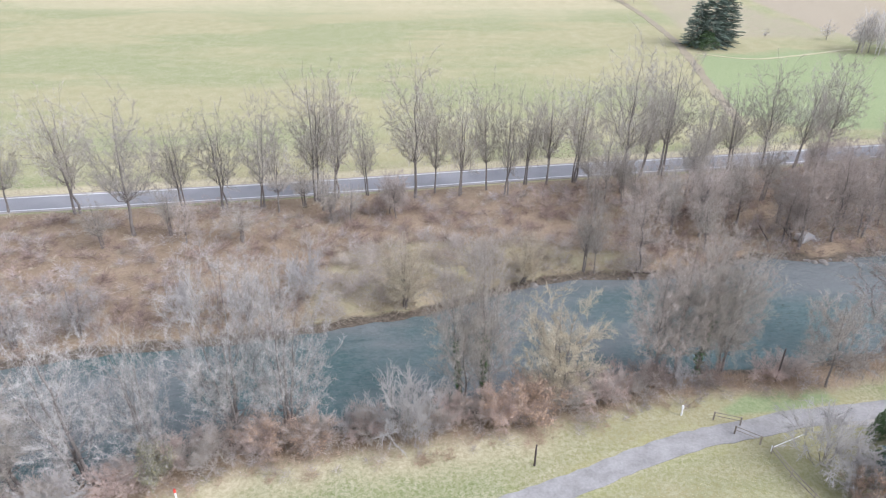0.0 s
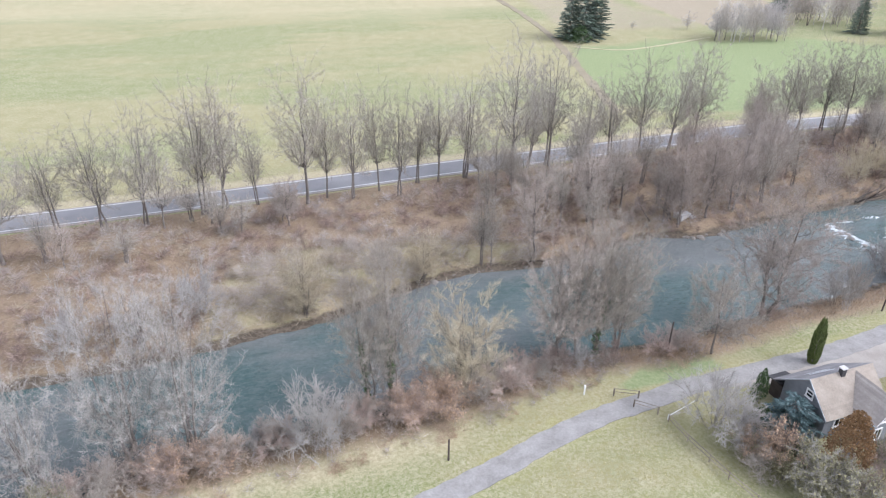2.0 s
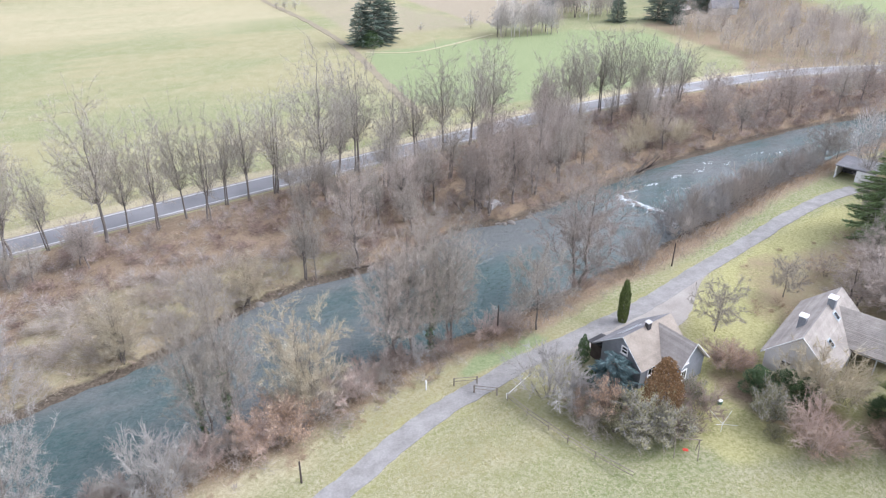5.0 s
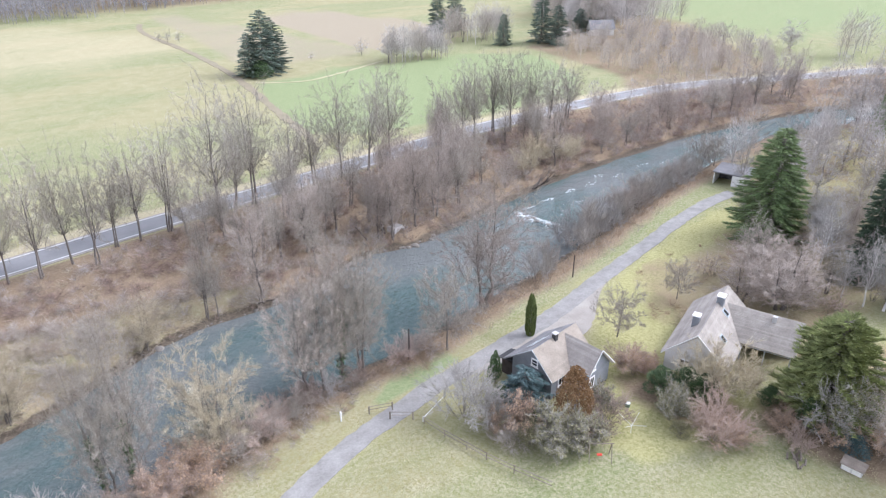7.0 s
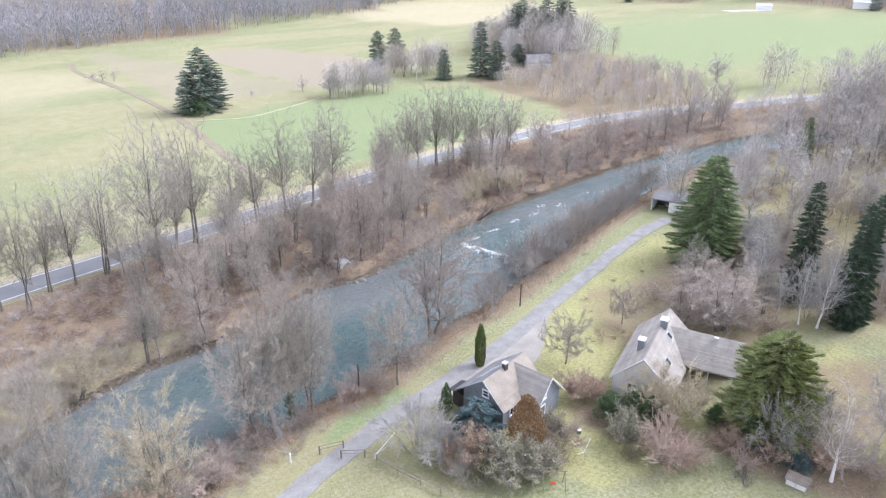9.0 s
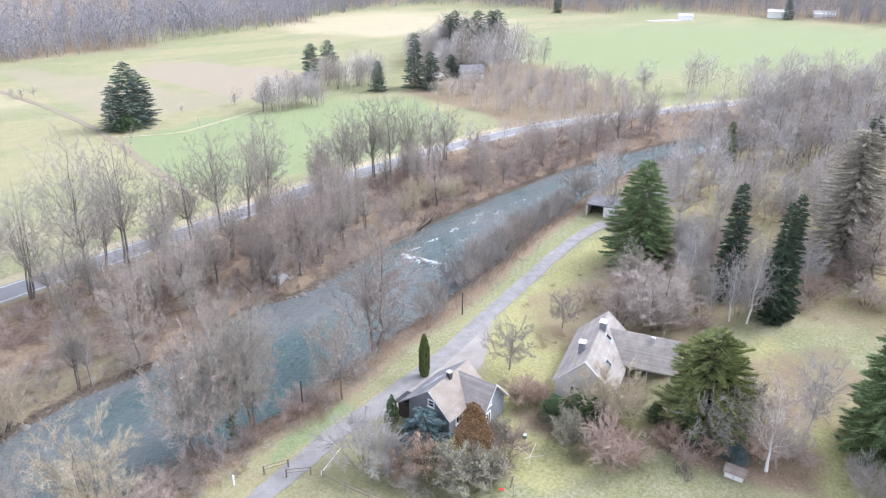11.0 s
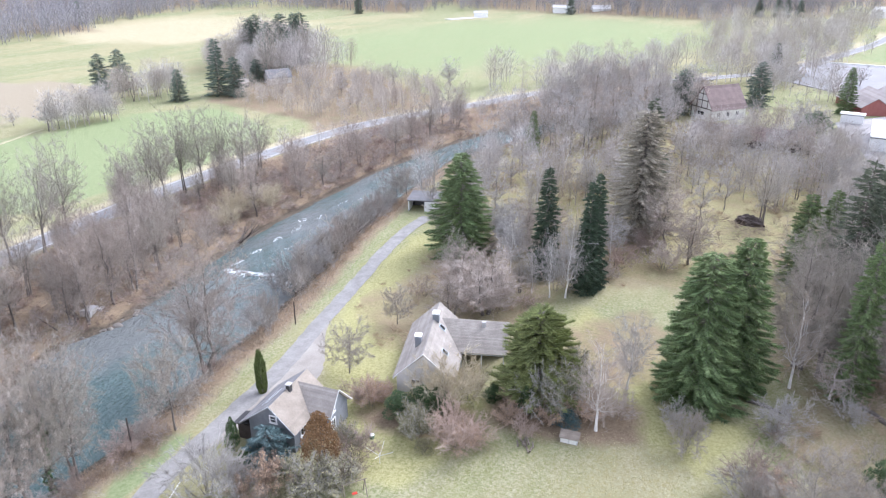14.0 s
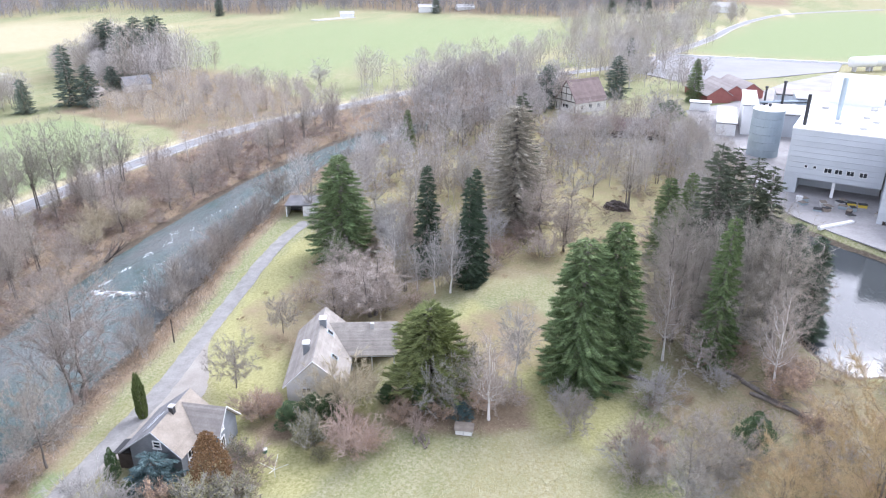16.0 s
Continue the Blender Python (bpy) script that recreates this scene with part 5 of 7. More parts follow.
def brush(name, n, outline, lo, hi, r, lean, material, label, seed, keep=None, clump=2.5):
    g = np.random.default_rng(seed)
    pts = np.array(outline, float)
    x = g.uniform(pts[:, 0].min(), pts[:, 0].max(), n * 3)
    y = g.uniform(pts[:, 1].min(), pts[:, 1].max(), n * 3)
    patch = np.sin(x / clump + 2 * np.sin(y / clump * 0.7)) * np.sin(y / clump * 1.3 + 1.7 * np.sin(x / clump * 0.6))
    ok = inside(x, y, outline) & (patch > g.uniform(-1.3, 0.7, n * 3))
    if keep is not None:
        ok &= keep(x, y)
    x, y = x[ok][:n], y[ok][:n]
    z = height(x, y)
    ln = g.uniform(lo, hi, len(x))
    D = np.stack([g.normal(0, lean, len(x)), g.normal(0, lean, len(x)), np.ones(len(x))], 1)
    D *= (ln / np.linalg.norm(D, axis=1))[:, None]
    return mass(name, np.stack([x, y, z - 0.03], 1), D, g.uniform(0.6, 1.3, len(x)) * r, material, label)


SLOPE = np.concatenate([FAR_C[(FAR_C[:, 0] > -95) & (FAR_C[:, 0] < 185)], ROAD_C[(ROAD_C[:, 0] > -95) & (ROAD_C[:, 0] < 185)][::-1]])


def off_paths(x, y):
    return (line_distance(x, y, ROAD_C) > 3.6) & (line_distance(x, y, LANE_C) > 1.8) & (signed(x, y, RIVER) > 0.6)


def mounds(name, n, blades, outline, lo, hi, r, material, label, seed, keep=None, clump=4.0, flat=0.6):
    """Many rounded heaps of arching stems as one mesh; lo, hi: their widths."""
    g = np.random.default_rng(seed)
    pts = np.array(outline, float)
    x, y = g.uniform(pts[:, 0].min(), pts[:, 0].max(), n * 6), g.uniform(pts[:, 1].min(), pts[:, 1].max(), n * 6)
    patch = np.sin(x / clump + 2 * np.sin(y / clump * 0.7)) * np.sin(y / clump * 1.3 + 1.7 * np.sin(x / clump * 0.6))
    ok = inside(x, y, outline) & (patch > g.uniform(-1.1, 0.9, n * 6))
    if keep is not None:
        ok &= keep(x, y)
    x, y = x[ok][:n], y[ok][:n]
    k = len(x)
    size, z = g.uniform(lo, hi, k), height(x, y)
    a, e = g.uniform(0, 6.283, (k, blades)), g.uniform(0.15, 1.5, (k, blades))
    q = g.uniform(0.15, 0.85, (k, blades)) * size[:, None] * 0.5
    P = np.stack([x[:, None] + np.cos(a) * np.cos(e) * q, y[:, None] + np.sin(a) * np.cos(e) * q, z[:, None] - 0.05 + np.sin(e) * q * flat * 1.6], 2)
    w = a + g.normal(0, 0.9, (k, blades))
    ln = g.uniform(0.25, 0.6, (k, blades)) * size[:, None]
    tip = np.stack([np.cos(w) * np.cos(e * 0.75), np.sin(w) * np.cos(e * 0.75), np.sin(e * 0.75) * flat + g.normal(0, 0.22, (k, blades))], 2) * ln[:, :, None]
    return mass(name, P.reshape(-1, 3), tip.reshape(-1, 3), g.uniform(0.6, 1.3, k * blades) * r, material, label)


def brambly(x, y):
    return off_paths(x, y) & (signed(x, y, REEDS) > -1) & (line_distance(x, y, ROAD_C) > 6)


brush("dead_stems", 24000, SLOPE, 0.4, 1.5, 0.02, 0.9, BRAMBLE, "thin dead bramble stems on the slope", 14, brambly, 3.0)
mounds("bramble_mounds", 1150, 64, SLOPE, 1.4, 3.4, 0.022, BRAMBLE, "dark red-brown bramble mounds on the slope", 1, brambly, 7.0)
mounds("thorn_mounds", 900, 60, SLOPE, 1.2, 3.0, 0.018, THORN, "grey dead thorn and stems on the slope", 2, brambly, 5.0, 0.8)
BEND = np.concatenate([FAR_C[(FAR_C[:, 0] > 84) & (FAR_C[:, 0] < 250)] + [0, 0.6], ROAD_C[(ROAD_C[:, 0] > 84) & (ROAD_C[:, 0] < 250)][::-1]])
mounds("bend_brambles", 520, 46, BEND, 1.4, 3.6, 0.024, TWIG_BROWN, "brown brambles between river and road", 19, off_paths, 6.0, 0.75)
mounds("bend_thorn", 420, 46, BEND, 1.4, 3.4, 0.022, THORN, "grey thorn between river and road", 20, off_paths, 5.0, 0.85)
mounds("dry_grass_mounds", 620, 60, SLOPE, 0.9, 2.4, 0.02, DRY, "pale dry grass heaps on the slope", 12, off_paths, 6.0, 0.5)
FAR_STRIP = np.concatenate([FAR_C[(FAR_C[:, 0] > -60) & (FAR_C[:, 0] < 150)], (FAR_C[(FAR_C[:, 0] > -60) & (FAR_C[:, 0] < 150)] + [-0.5, 1.8])[::-1]])
BANK_TOP = np.concatenate([FAR_C[(FAR_C[:, 0] > -60) & (FAR_C[:, 0] < 150)] + [0, 0.3], (FAR_C[(FAR_C[:, 0] > -60) & (FAR_C[:, 0] < 150)] + [-0.6, 3.2])[::-1]])
mounds("bank_thicket", 420, 46, BANK_TOP, 0.8, 2.2, 0.016, BRAMBLE, "dark stems hanging over the far bank's edge", 17, lambda x, y: signed(x, y, RIVER) > 0.3, 2.2, 0.7)
brush("bank_roots", 6000, FAR_STRIP, 0.3, 1.1, 0.035, 1.0, WOOD_DARK, "dark roots and dead stems at the far bank's edge", 9, lambda x, y: signed(x, y, RIVER) > 0.2, 1.6)
mounds("dry_reeds", 260, 60, REEDS, 1.0, 2.6, 0.02, DRY, "flattened pale dry reeds at the water's edge", 3, off_paths, 2.0, 0.5)
mounds("reed_stems", 200, 70, REEDS, 1.6, 3.6, 0.016, TWIG_TAN, "tan bushy stems among the dry reeds", 13, off_paths, 3.0, 0.9)
NEAR_STRIP = np.concatenate([NEAR_C[(NEAR_C[:, 0] > -60) & (NEAR_C[:, 0] < 125)], (NEAR_C[(NEAR_C[:, 0] > -60) & (NEAR_C[:, 0] < 125)] + [1.5, -6.0])[::-1]])
brush("bank_weeds", 14000, NEAR_STRIP, 0.3, 0.9, 0.018, 0.6, THORN, "brown dead weeds along the near bank", 4, off_paths, 1.5)
WEEDS = mat("russet_weed_stems", (0.33, 0.235, 0.16), (0.58, 0.46, 0.34), 0.4, 3, bump=0, vary=0.3, by="island")
STRIP = NEAR_C[(NEAR_C[:, 0] > 18) & (NEAR_C[:, 0] < 122)]
brush("russet_weeds", 16000, np.concatenate([STRIP, (STRIP + [0.8, -4.2])[::-1]]), 0.4, 1.3, 0.022, 0.7, WEEDS, "russet dead weeds along the near bank", 11, off_paths, 1.2)
NEAR_SIDE = np.concatenate([NEAR_C[(NEAR_C[:, 0] > -60) & (NEAR_C[:, 0] < 40)], (NEAR_C[(NEAR_C[:, 0] > -60) & (NEAR_C[:, 0] < 40)] + [2.0, -7.5])[::-1]])
mounds("weed_mounds", 300, 56, NEAR_SIDE, 0.8, 2.2, 0.013, WEEDS, "russet weed heaps along the near bank", 15, lambda x, y: off_paths(x, y) & (line_distance(x, y, LANE_C) > 2.9), 2.4)
mounds("thorn_heaps", 220, 56, NEAR_SIDE, 0.8, 2.4, 0.012, THORN, "grey thorn heaps along the near bank", 16, lambda x, y: off_paths(x, y) & (line_distance(x, y, LANE_C) > 3.2), 2.0, 0.8)
brush("bank_grass", 16000, NEAR_STRIP, 0.25, 0.8, 0.03, 0.8, DRY, "pale dry grass along the near bank", 5, off_paths, 1.2)
brush("verge_grass", 12000, np.concatenate([ROAD_C[(ROAD_C[:, 0] > -95) & (ROAD_C[:, 0] < 185)] + [0, 3.4], (ROAD_C[(ROAD_C[:, 0] > -95) & (ROAD_C[:, 0] < 185)] + [0, 9.0])[::-1]]), 0.2, 0.7, 0.04, 0.8, DRY, "pale dry grass on the road verge", 6, off_paths, 2.0)
mounds("garden_undergrowth", 620, 44, [(112, 62), (118, 30), (122, 4), (150, -8), (190, 8), (228, 38), (200, 76), (150, 84), (118, 76)], 1.6, 4.2, 0.028, TWIG_BROWN, "brown brambles and low growth in the far gardens", 18, off_paths, 6.0, 0.75)
mounds("park_undergrowth", 700, 50, PARK, 0.9, 2.6, 0.018, WEEDS, "brown dead stems and brambles under the park trees", 7, off_paths, 5.0)
brush("meadow_grass", 32000, [(-20, 30), (10, 42), (30, 50), (36, 40), (45, 30), (60, 27), (66, 14), (66, 2), (52, -6), (30, -5), (5, 10)], 0.08, 0.2, 0.045, 1.2, MEADOW, "pale tufts in the winter meadow", 8, off_paths, 1.4)



def twig_model(seed, count, r_lo, r_hi):
    """Twigs of one leafless crown, 14 m tall, as starts, ways and radii."""
    g = np.random.default_rng(seed)
    a, v = g.uniform(0, 6.283, count), g.uniform(-0.85, 0.95, count)
    c = np.sqrt(1 - v * v) * g.uniform(0.25, 0.9, count)
    P = np.stack([np.cos(a) * c * 3.6, np.sin(a) * c * 3.6, 7.5 + v * 5.6], 1)
    D = np.stack([np.cos(a) * c * 2.0, np.sin(a) * c * 2.0, 0.9 + 0.5 * v], 1) + g.normal(0, 0.7, (count, 3))
    R = g.uniform(r_lo, r_hi, count)
    for k in range(5):
        w = g.uniform(0, 6.283)
        P = np.vstack([P, (0, 0, 2.5 + k)])
        D = np.vstack([D, (np.cos(w) * 2.6, np.sin(w) * 2.6, 6.0)])
        R = np.append(R, 0.09)
    return np.vstack([P, (0, 0, -0.5)]), np.vstack([D, (0.2, 0.1, 12.5)]), np.append(R, 0.17)


def spread_trees(name, x, y, scale, model, seed, material, label):
    g = np.random.default_rng(seed)
    TP, TD, TR = model
    z, t = height(x, y), g.uniform(0, 6.28, len(x))
    c, sn, s = np.cos(t)[:, None], np.sin(t)[:, None], scale[:, None]
    P = np.stack([(TP[:, 0] * c - TP[:, 1] * sn) * s, (TP[:, 0] * sn + TP[:, 1] * c) * s, TP[:, 2] * s], 2) + np.stack([x, y, z], 1)[:, None, :]
    D = np.stack([(TD[:, 0] * c - TD[:, 1] * sn) * s, (TD[:, 0] * sn + TD[:, 1] * c) * s, TD[:, 2] * s], 2)
    return mass(name, P.reshape(-1, 3), D.reshape(-1, 3), (TR[None, :] * s).ravel(), material, label)


def far_wood(name, n, lo, hi, seed, label, material, small=0.75, large=1.25):
    g = np.random.default_rng(seed)
    az, dist = np.radians(g.uniform(-40, 100, n * 7)), g.uniform(335, 720, n * 7)
    x, y = np.sin(az) * dist, np.cos(az) * dist
    w = past_wood(x, y)
    ok = (w > lo) & (w < hi) & (g.random(n * 7) < np.clip(1.2 - w / 130, 0.1, 1))
    x, y = x[ok][:n], y[ok][:n]
    return spread_trees(name, x, y, g.uniform(small, large, len(x)), twig_model(seed, 46, 0.08, 0.14), seed, material, label)


def grove(name, n, outline, lo, hi, seed, label, material):
    g = np.random.default_rng(seed)
    pts = np.array(outline, float)
    x, y = g.uniform(pts[:, 0].min(), pts[:, 0].max(), n * 14), g.uniform(pts[:, 1].min(), pts[:, 1].max(), n * 14)
    ok = inside(x, y, outline) & (line_distance(x, y, ROAD_C) > 4.5) & (signed(x, y, RIVER) > 1.5)
    x, y = x[ok][:n], y[ok][:n]
    return spread_trees(name, x, y, g.uniform(lo, hi, len(x)) / 14, twig_model(seed, 290, 0.032, 0.058), seed, material, label)


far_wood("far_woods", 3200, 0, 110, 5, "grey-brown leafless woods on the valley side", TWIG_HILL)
far_wood("far_woods", 1700, 0, 110, 6, "leafless woods on the valley side, grey cooled for haze", TWIG_HILL)
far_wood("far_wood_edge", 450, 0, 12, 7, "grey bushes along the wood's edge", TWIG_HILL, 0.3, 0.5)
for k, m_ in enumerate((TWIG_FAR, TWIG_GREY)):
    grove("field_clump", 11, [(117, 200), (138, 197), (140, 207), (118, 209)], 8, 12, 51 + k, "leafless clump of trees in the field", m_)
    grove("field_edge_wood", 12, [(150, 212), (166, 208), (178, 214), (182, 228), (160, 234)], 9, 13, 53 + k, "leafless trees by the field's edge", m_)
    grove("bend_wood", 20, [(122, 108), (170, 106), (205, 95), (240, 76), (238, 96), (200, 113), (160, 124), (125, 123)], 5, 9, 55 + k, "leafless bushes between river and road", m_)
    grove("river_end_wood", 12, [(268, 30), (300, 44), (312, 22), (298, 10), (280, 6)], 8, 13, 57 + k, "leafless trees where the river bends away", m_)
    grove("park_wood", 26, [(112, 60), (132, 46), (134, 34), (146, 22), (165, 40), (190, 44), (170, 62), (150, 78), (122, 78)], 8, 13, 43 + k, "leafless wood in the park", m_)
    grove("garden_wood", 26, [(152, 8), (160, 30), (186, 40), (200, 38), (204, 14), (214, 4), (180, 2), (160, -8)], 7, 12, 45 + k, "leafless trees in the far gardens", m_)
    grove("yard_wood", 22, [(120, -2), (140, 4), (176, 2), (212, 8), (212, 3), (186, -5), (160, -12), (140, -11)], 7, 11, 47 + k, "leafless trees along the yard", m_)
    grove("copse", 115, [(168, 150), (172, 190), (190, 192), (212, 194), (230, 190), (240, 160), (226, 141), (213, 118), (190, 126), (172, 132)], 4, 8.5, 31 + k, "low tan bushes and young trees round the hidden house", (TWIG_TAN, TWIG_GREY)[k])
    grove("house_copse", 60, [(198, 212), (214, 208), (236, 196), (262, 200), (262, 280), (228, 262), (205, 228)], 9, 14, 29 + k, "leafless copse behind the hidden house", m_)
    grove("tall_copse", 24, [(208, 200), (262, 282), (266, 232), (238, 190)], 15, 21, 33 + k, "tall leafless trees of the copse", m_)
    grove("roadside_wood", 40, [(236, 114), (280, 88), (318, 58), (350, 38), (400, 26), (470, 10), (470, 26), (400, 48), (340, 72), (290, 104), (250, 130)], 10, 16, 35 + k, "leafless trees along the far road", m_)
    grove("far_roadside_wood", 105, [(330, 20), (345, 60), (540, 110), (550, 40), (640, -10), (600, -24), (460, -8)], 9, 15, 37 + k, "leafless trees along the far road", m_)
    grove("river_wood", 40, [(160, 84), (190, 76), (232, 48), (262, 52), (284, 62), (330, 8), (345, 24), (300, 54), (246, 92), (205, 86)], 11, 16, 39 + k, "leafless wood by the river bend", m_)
scatter(34, [(128, -3), (140, 6), (176, 6), (212, 8), (212, 2), (186, -5), (160, -12), (140, -12)], WOODS, 6, 11, "bare tree along the factory yard", "trees along the yard", 3.2)
random.seed(41)
for x, y in [(600, 60), (606, 52), (596, 66), (590, 78), (300, 455), (468, 352), (548, 208)]:
    plant("far0", x, y, random.uniform(12, 17), 8, "dark conifer at the far wood's edge", "tree", "far conifers")

# ---- rapids and bank stones ----
rng = random.Random(51)
stone = Shape()
bm = bmesh.new()
bmesh.ops.create_icosphere(bm, subdivisions=2, radius=1)
for v in bm.verts:
    v.co *= 1 + 0.25 * noise.noise(v.co * 1.3)
    v.co.z *= 0.6
stone_mesh = bpy.data.meshes.new("river_stone")
bm.to_mesh(stone_mesh)
bm.free()
stone_mesh.materials.append(STONE)
stone_spots = []
for k in range(60):
    x = rng.uniform(5, 70)
    stone_spots.append((x, float(np.interp(x, FAR_C[:, 0], FAR_C[:, 1])) + rng.uniform(-0.7, 0.5), rng.uniform(0.2, 0.55)))
for k in range(30):
    x = rng.uniform(45, 75)
    stone_spots.append((x, float(np.interp(x, NEAR_C[:, 0], NEAR_C[:, 1])) + rng.uniform(-0.4, 0.6), rng.uniform(0.15, 0.45)))
for k in range(16):
    s_ = k / 15
    stone_spots.append((76.5 + 3.5 * s_ + rng.uniform(-0.7, 0.7), 87.5 - 12 * s_ + rng.uniform(-0.5, 0.5), rng.uniform(0.25, 0.5)))
for x, y, r in stone_spots:
    ob = new("river_stone", stone_mesh)
    ob.matrix_world = pose(x, y, -1.5 + 0.05 * r, 0, 0, rng.uniform(0, 360)) @ Matrix.Diagonal((r * rng.uniform(0.8, 1.5), r, r * rng.uniform(0.6, 1), 1))
    tagged(ob, "wet brown-grey stone at the river's edge", "stone", "river stones")
foam = Shape()


def foam_patch(x, y, length, width, turn):
    c = Vector((x, y, -1.5))
    k = 10
    s0 = len(foam.v)
    foam.v.append(c + Vector((0, 0, 0.13)))
    for i in range(k):
        a = 6.283 * i / k
        q = rng.uniform(0.5, 1.2)
        d = Vector((math.cos(a) * length * q, math.sin(a) * width * q, 0))
        d.rotate(Euler((0, 0, turn)))
        foam.v.append(c + d + Vector((0, 0, 0.012)))
    for i in range(k):
        foam.f.append((s0, s0 + 1 + i, s0 + 1 + (i + 1) % k))


CREST = curve_points([(76.8, 88.2), (77.3, 86.2), (77.9, 83.8), (79.0, 81.0), (78.7, 78.8), (78.3, 75.6), (78.6, 74.4)], 0.25)
for k in range(210):
    cx, cy = CREST[min(len(CREST) - 1, int(len(CREST) * (rng.random() ** 1.15)))]
    trail = abs(rng.gauss(0, 1)) * 0.75
    foam_patch(cx - trail + 0.3, cy + rng.gauss(0, 0.22), rng.uniform(0.15, 0.55) * (1 + 0.4 * trail), rng.uniform(0.07, 0.2) / (1 + 0.5 * trail), rng.gauss(0.15, 0.35))
for wx, wy, count, spread in ((80, 89, 26, 0.8), (84.7, 89.8, 16, 0.9), (91.5, 90.6, 16, 0.9), (97.4, 91, 8, 0.9), (102.2, 93.2, 8, 0.8), (105, 91.2, 8, 0.9), (113.8, 92.9, 8, 1.0), (119, 91.3, 8, 1.1), (88, 86, 8, 1.2), (83.5, 84, 8, 1.4), (130, 92, 8, 1.3)):
    for k in range(count):
        foam_patch(wx + rng.gauss(0, spread), wy + rng.gauss(0, 0.35 * spread), rng.uniform(0.12, 0.4), rng.uniform(0.03, 0.09), rng.gauss(0.2, 0.3))
tagged(new("white_water", foam.mesh("white_water", FOAM)), "white foam crests on the rapids", kind="stuff")

# ---- buildings ----


def roof_slope(parent, name, material, eave_a, eave_b, ridge_b, ridge_a, courses, label="", step=0.024, thick=0.06):
    """A roof slope: a deck with overlapping courses laid on it, from the eave up."""
    ea, eb, rb, ra = (Vector(p) for p in (eave_a, eave_b, ridge_b, ridge_a))
    n = (eb - ea).cross(ra - ea).normalized()
    if n.z < 0:
        n = -n
    flip = (eb - ea).cross(ra - ea).dot(n) < 0
    deck = Shape()
    low = n * (thick + 0.01)
    pts = [ea - low, eb - low, rb - low, ra - low]
    deck.slab(pts[::-1] if flip else pts, 0.08)
    roof = part(name, deck, material, parent, label)
    for i in range(courses):
        u0, u1 = i / courses, min(1, (i + 1.12) / courses)
        s = Shape()
        pts = [ea.lerp(ra, u0) + n * step, eb.lerp(rb, u0) + n * step, eb.lerp(rb, u1), ea.lerp(ra, u1)]
        s.slab(pts[::-1] if flip else pts, thick)
        part("tile_course", s, material, roof)
    return roof


def window(parent, m, w, h, bars=(1, 1), sill=True, frame_w=0.09):
    """A window with frame, panes and sill; m: its middle on the wall, x along the wall and y outwards."""
    s = Shape()
    for lo, hi in (((-w / 2, -0.02, h / 2 - frame_w), (w / 2, 0.07, h / 2)), ((-w / 2, -0.02, -h / 2), (w / 2, 0.07, -h / 2 + frame_w)),
                   ((-w / 2, -0.02, -h / 2 + frame_w), (-w / 2 + frame_w, 0.07, h / 2 - frame_w)), ((w / 2 - frame_w, -0.02, -h / 2 + frame_w), (w / 2, 0.07, h / 2 - frame_w))):
        s.box(lo, hi, m)
    for i in range(1, bars[0]):
        x = -w / 2 + w * i / bars[0]
        s.box((x - 0.04, -0.01, -h / 2 + frame_w), (x + 0.04, 0.06, h / 2 - frame_w), m)
    for i in range(1, bars[1]):
        z = -h / 2 + h * i / bars[1]
        s.box((-w / 2 + frame_w, -0.01, z - 0.05), (w / 2 - frame_w, 0.055, z + 0.05), m)
    win = part("window", s, PAINT, parent, "white-framed window")
    s = Shape()
    s.box((-w / 2 + frame_w, -0.01, -h / 2 + frame_w), (w / 2 - frame_w, 0.025, h / 2 - frame_w), m)
    part("pane", s, GLASS, win)
    if sill:
        s = Shape()
        s.box((-w / 2 - 0.06, -0.02, -h / 2 - 0.06), (w / 2 + 0.06, 0.14, -h / 2 - 0.002), m)
        part("sill", s, PAINT, win)
    return win


def gable_walls(x0, x1, y0, y1, ridge_y, eave0, eave1, ridge_z):
    """Walls of a gabled block whose ridge runs along x."""
    s = Shape()
    for x in (x0, x1):
        s.v += [Vector(p) for p in ((x, y0, -0.3), (x, y1, -0.3), (x, y1, eave1), (x, ridge_y, ridge_z), (x, y0, eave0))]
    s.f += [(4, 3, 2, 1, 0), (5, 6, 7, 8, 9), (0, 1, 6, 5), (1, 2, 7, 6), (2, 3, 8, 7), (3, 4, 9, 8), (4, 0, 5, 9)]
    return s


def chimney(parent, x, y, z0, z1, w, d, material, cap=PAINT):
    s = Shape()
    s.box((x - w / 2, y - d / 2, z0), (x + w / 2, y + d / 2, z1))
    c = part("chimney", s, material, parent)
    s = Shape()
    s.box((x - w / 2 - 0.07, y - d / 2 - 0.07, z1 + 0.12), (x + w / 2 + 0.07, y + d / 2 + 0.07, z1 + 0.2))
    for sx in (-1, 1):
        for sy in (-1, 1):
            s.box((x + sx * w * 0.4 - 0.05, y + sy * d * 0.4 - 0.05, z1), (x + sx * w * 0.4 + 0.05, y + sy * d * 0.4 + 0.05, z1 + 0.12))
    part("cap", s, cap, c, "pale chimney cap")


FRONT = Matrix(((0, -1, 0, 0), (-1, 0, 0, 0), (0, 0, 1, 0), (0, 0, 0, 1)))  # a wall that faces -x
SIDE = pose(0, 0, 0, 0, 0, 180)  # a wall that faces -y


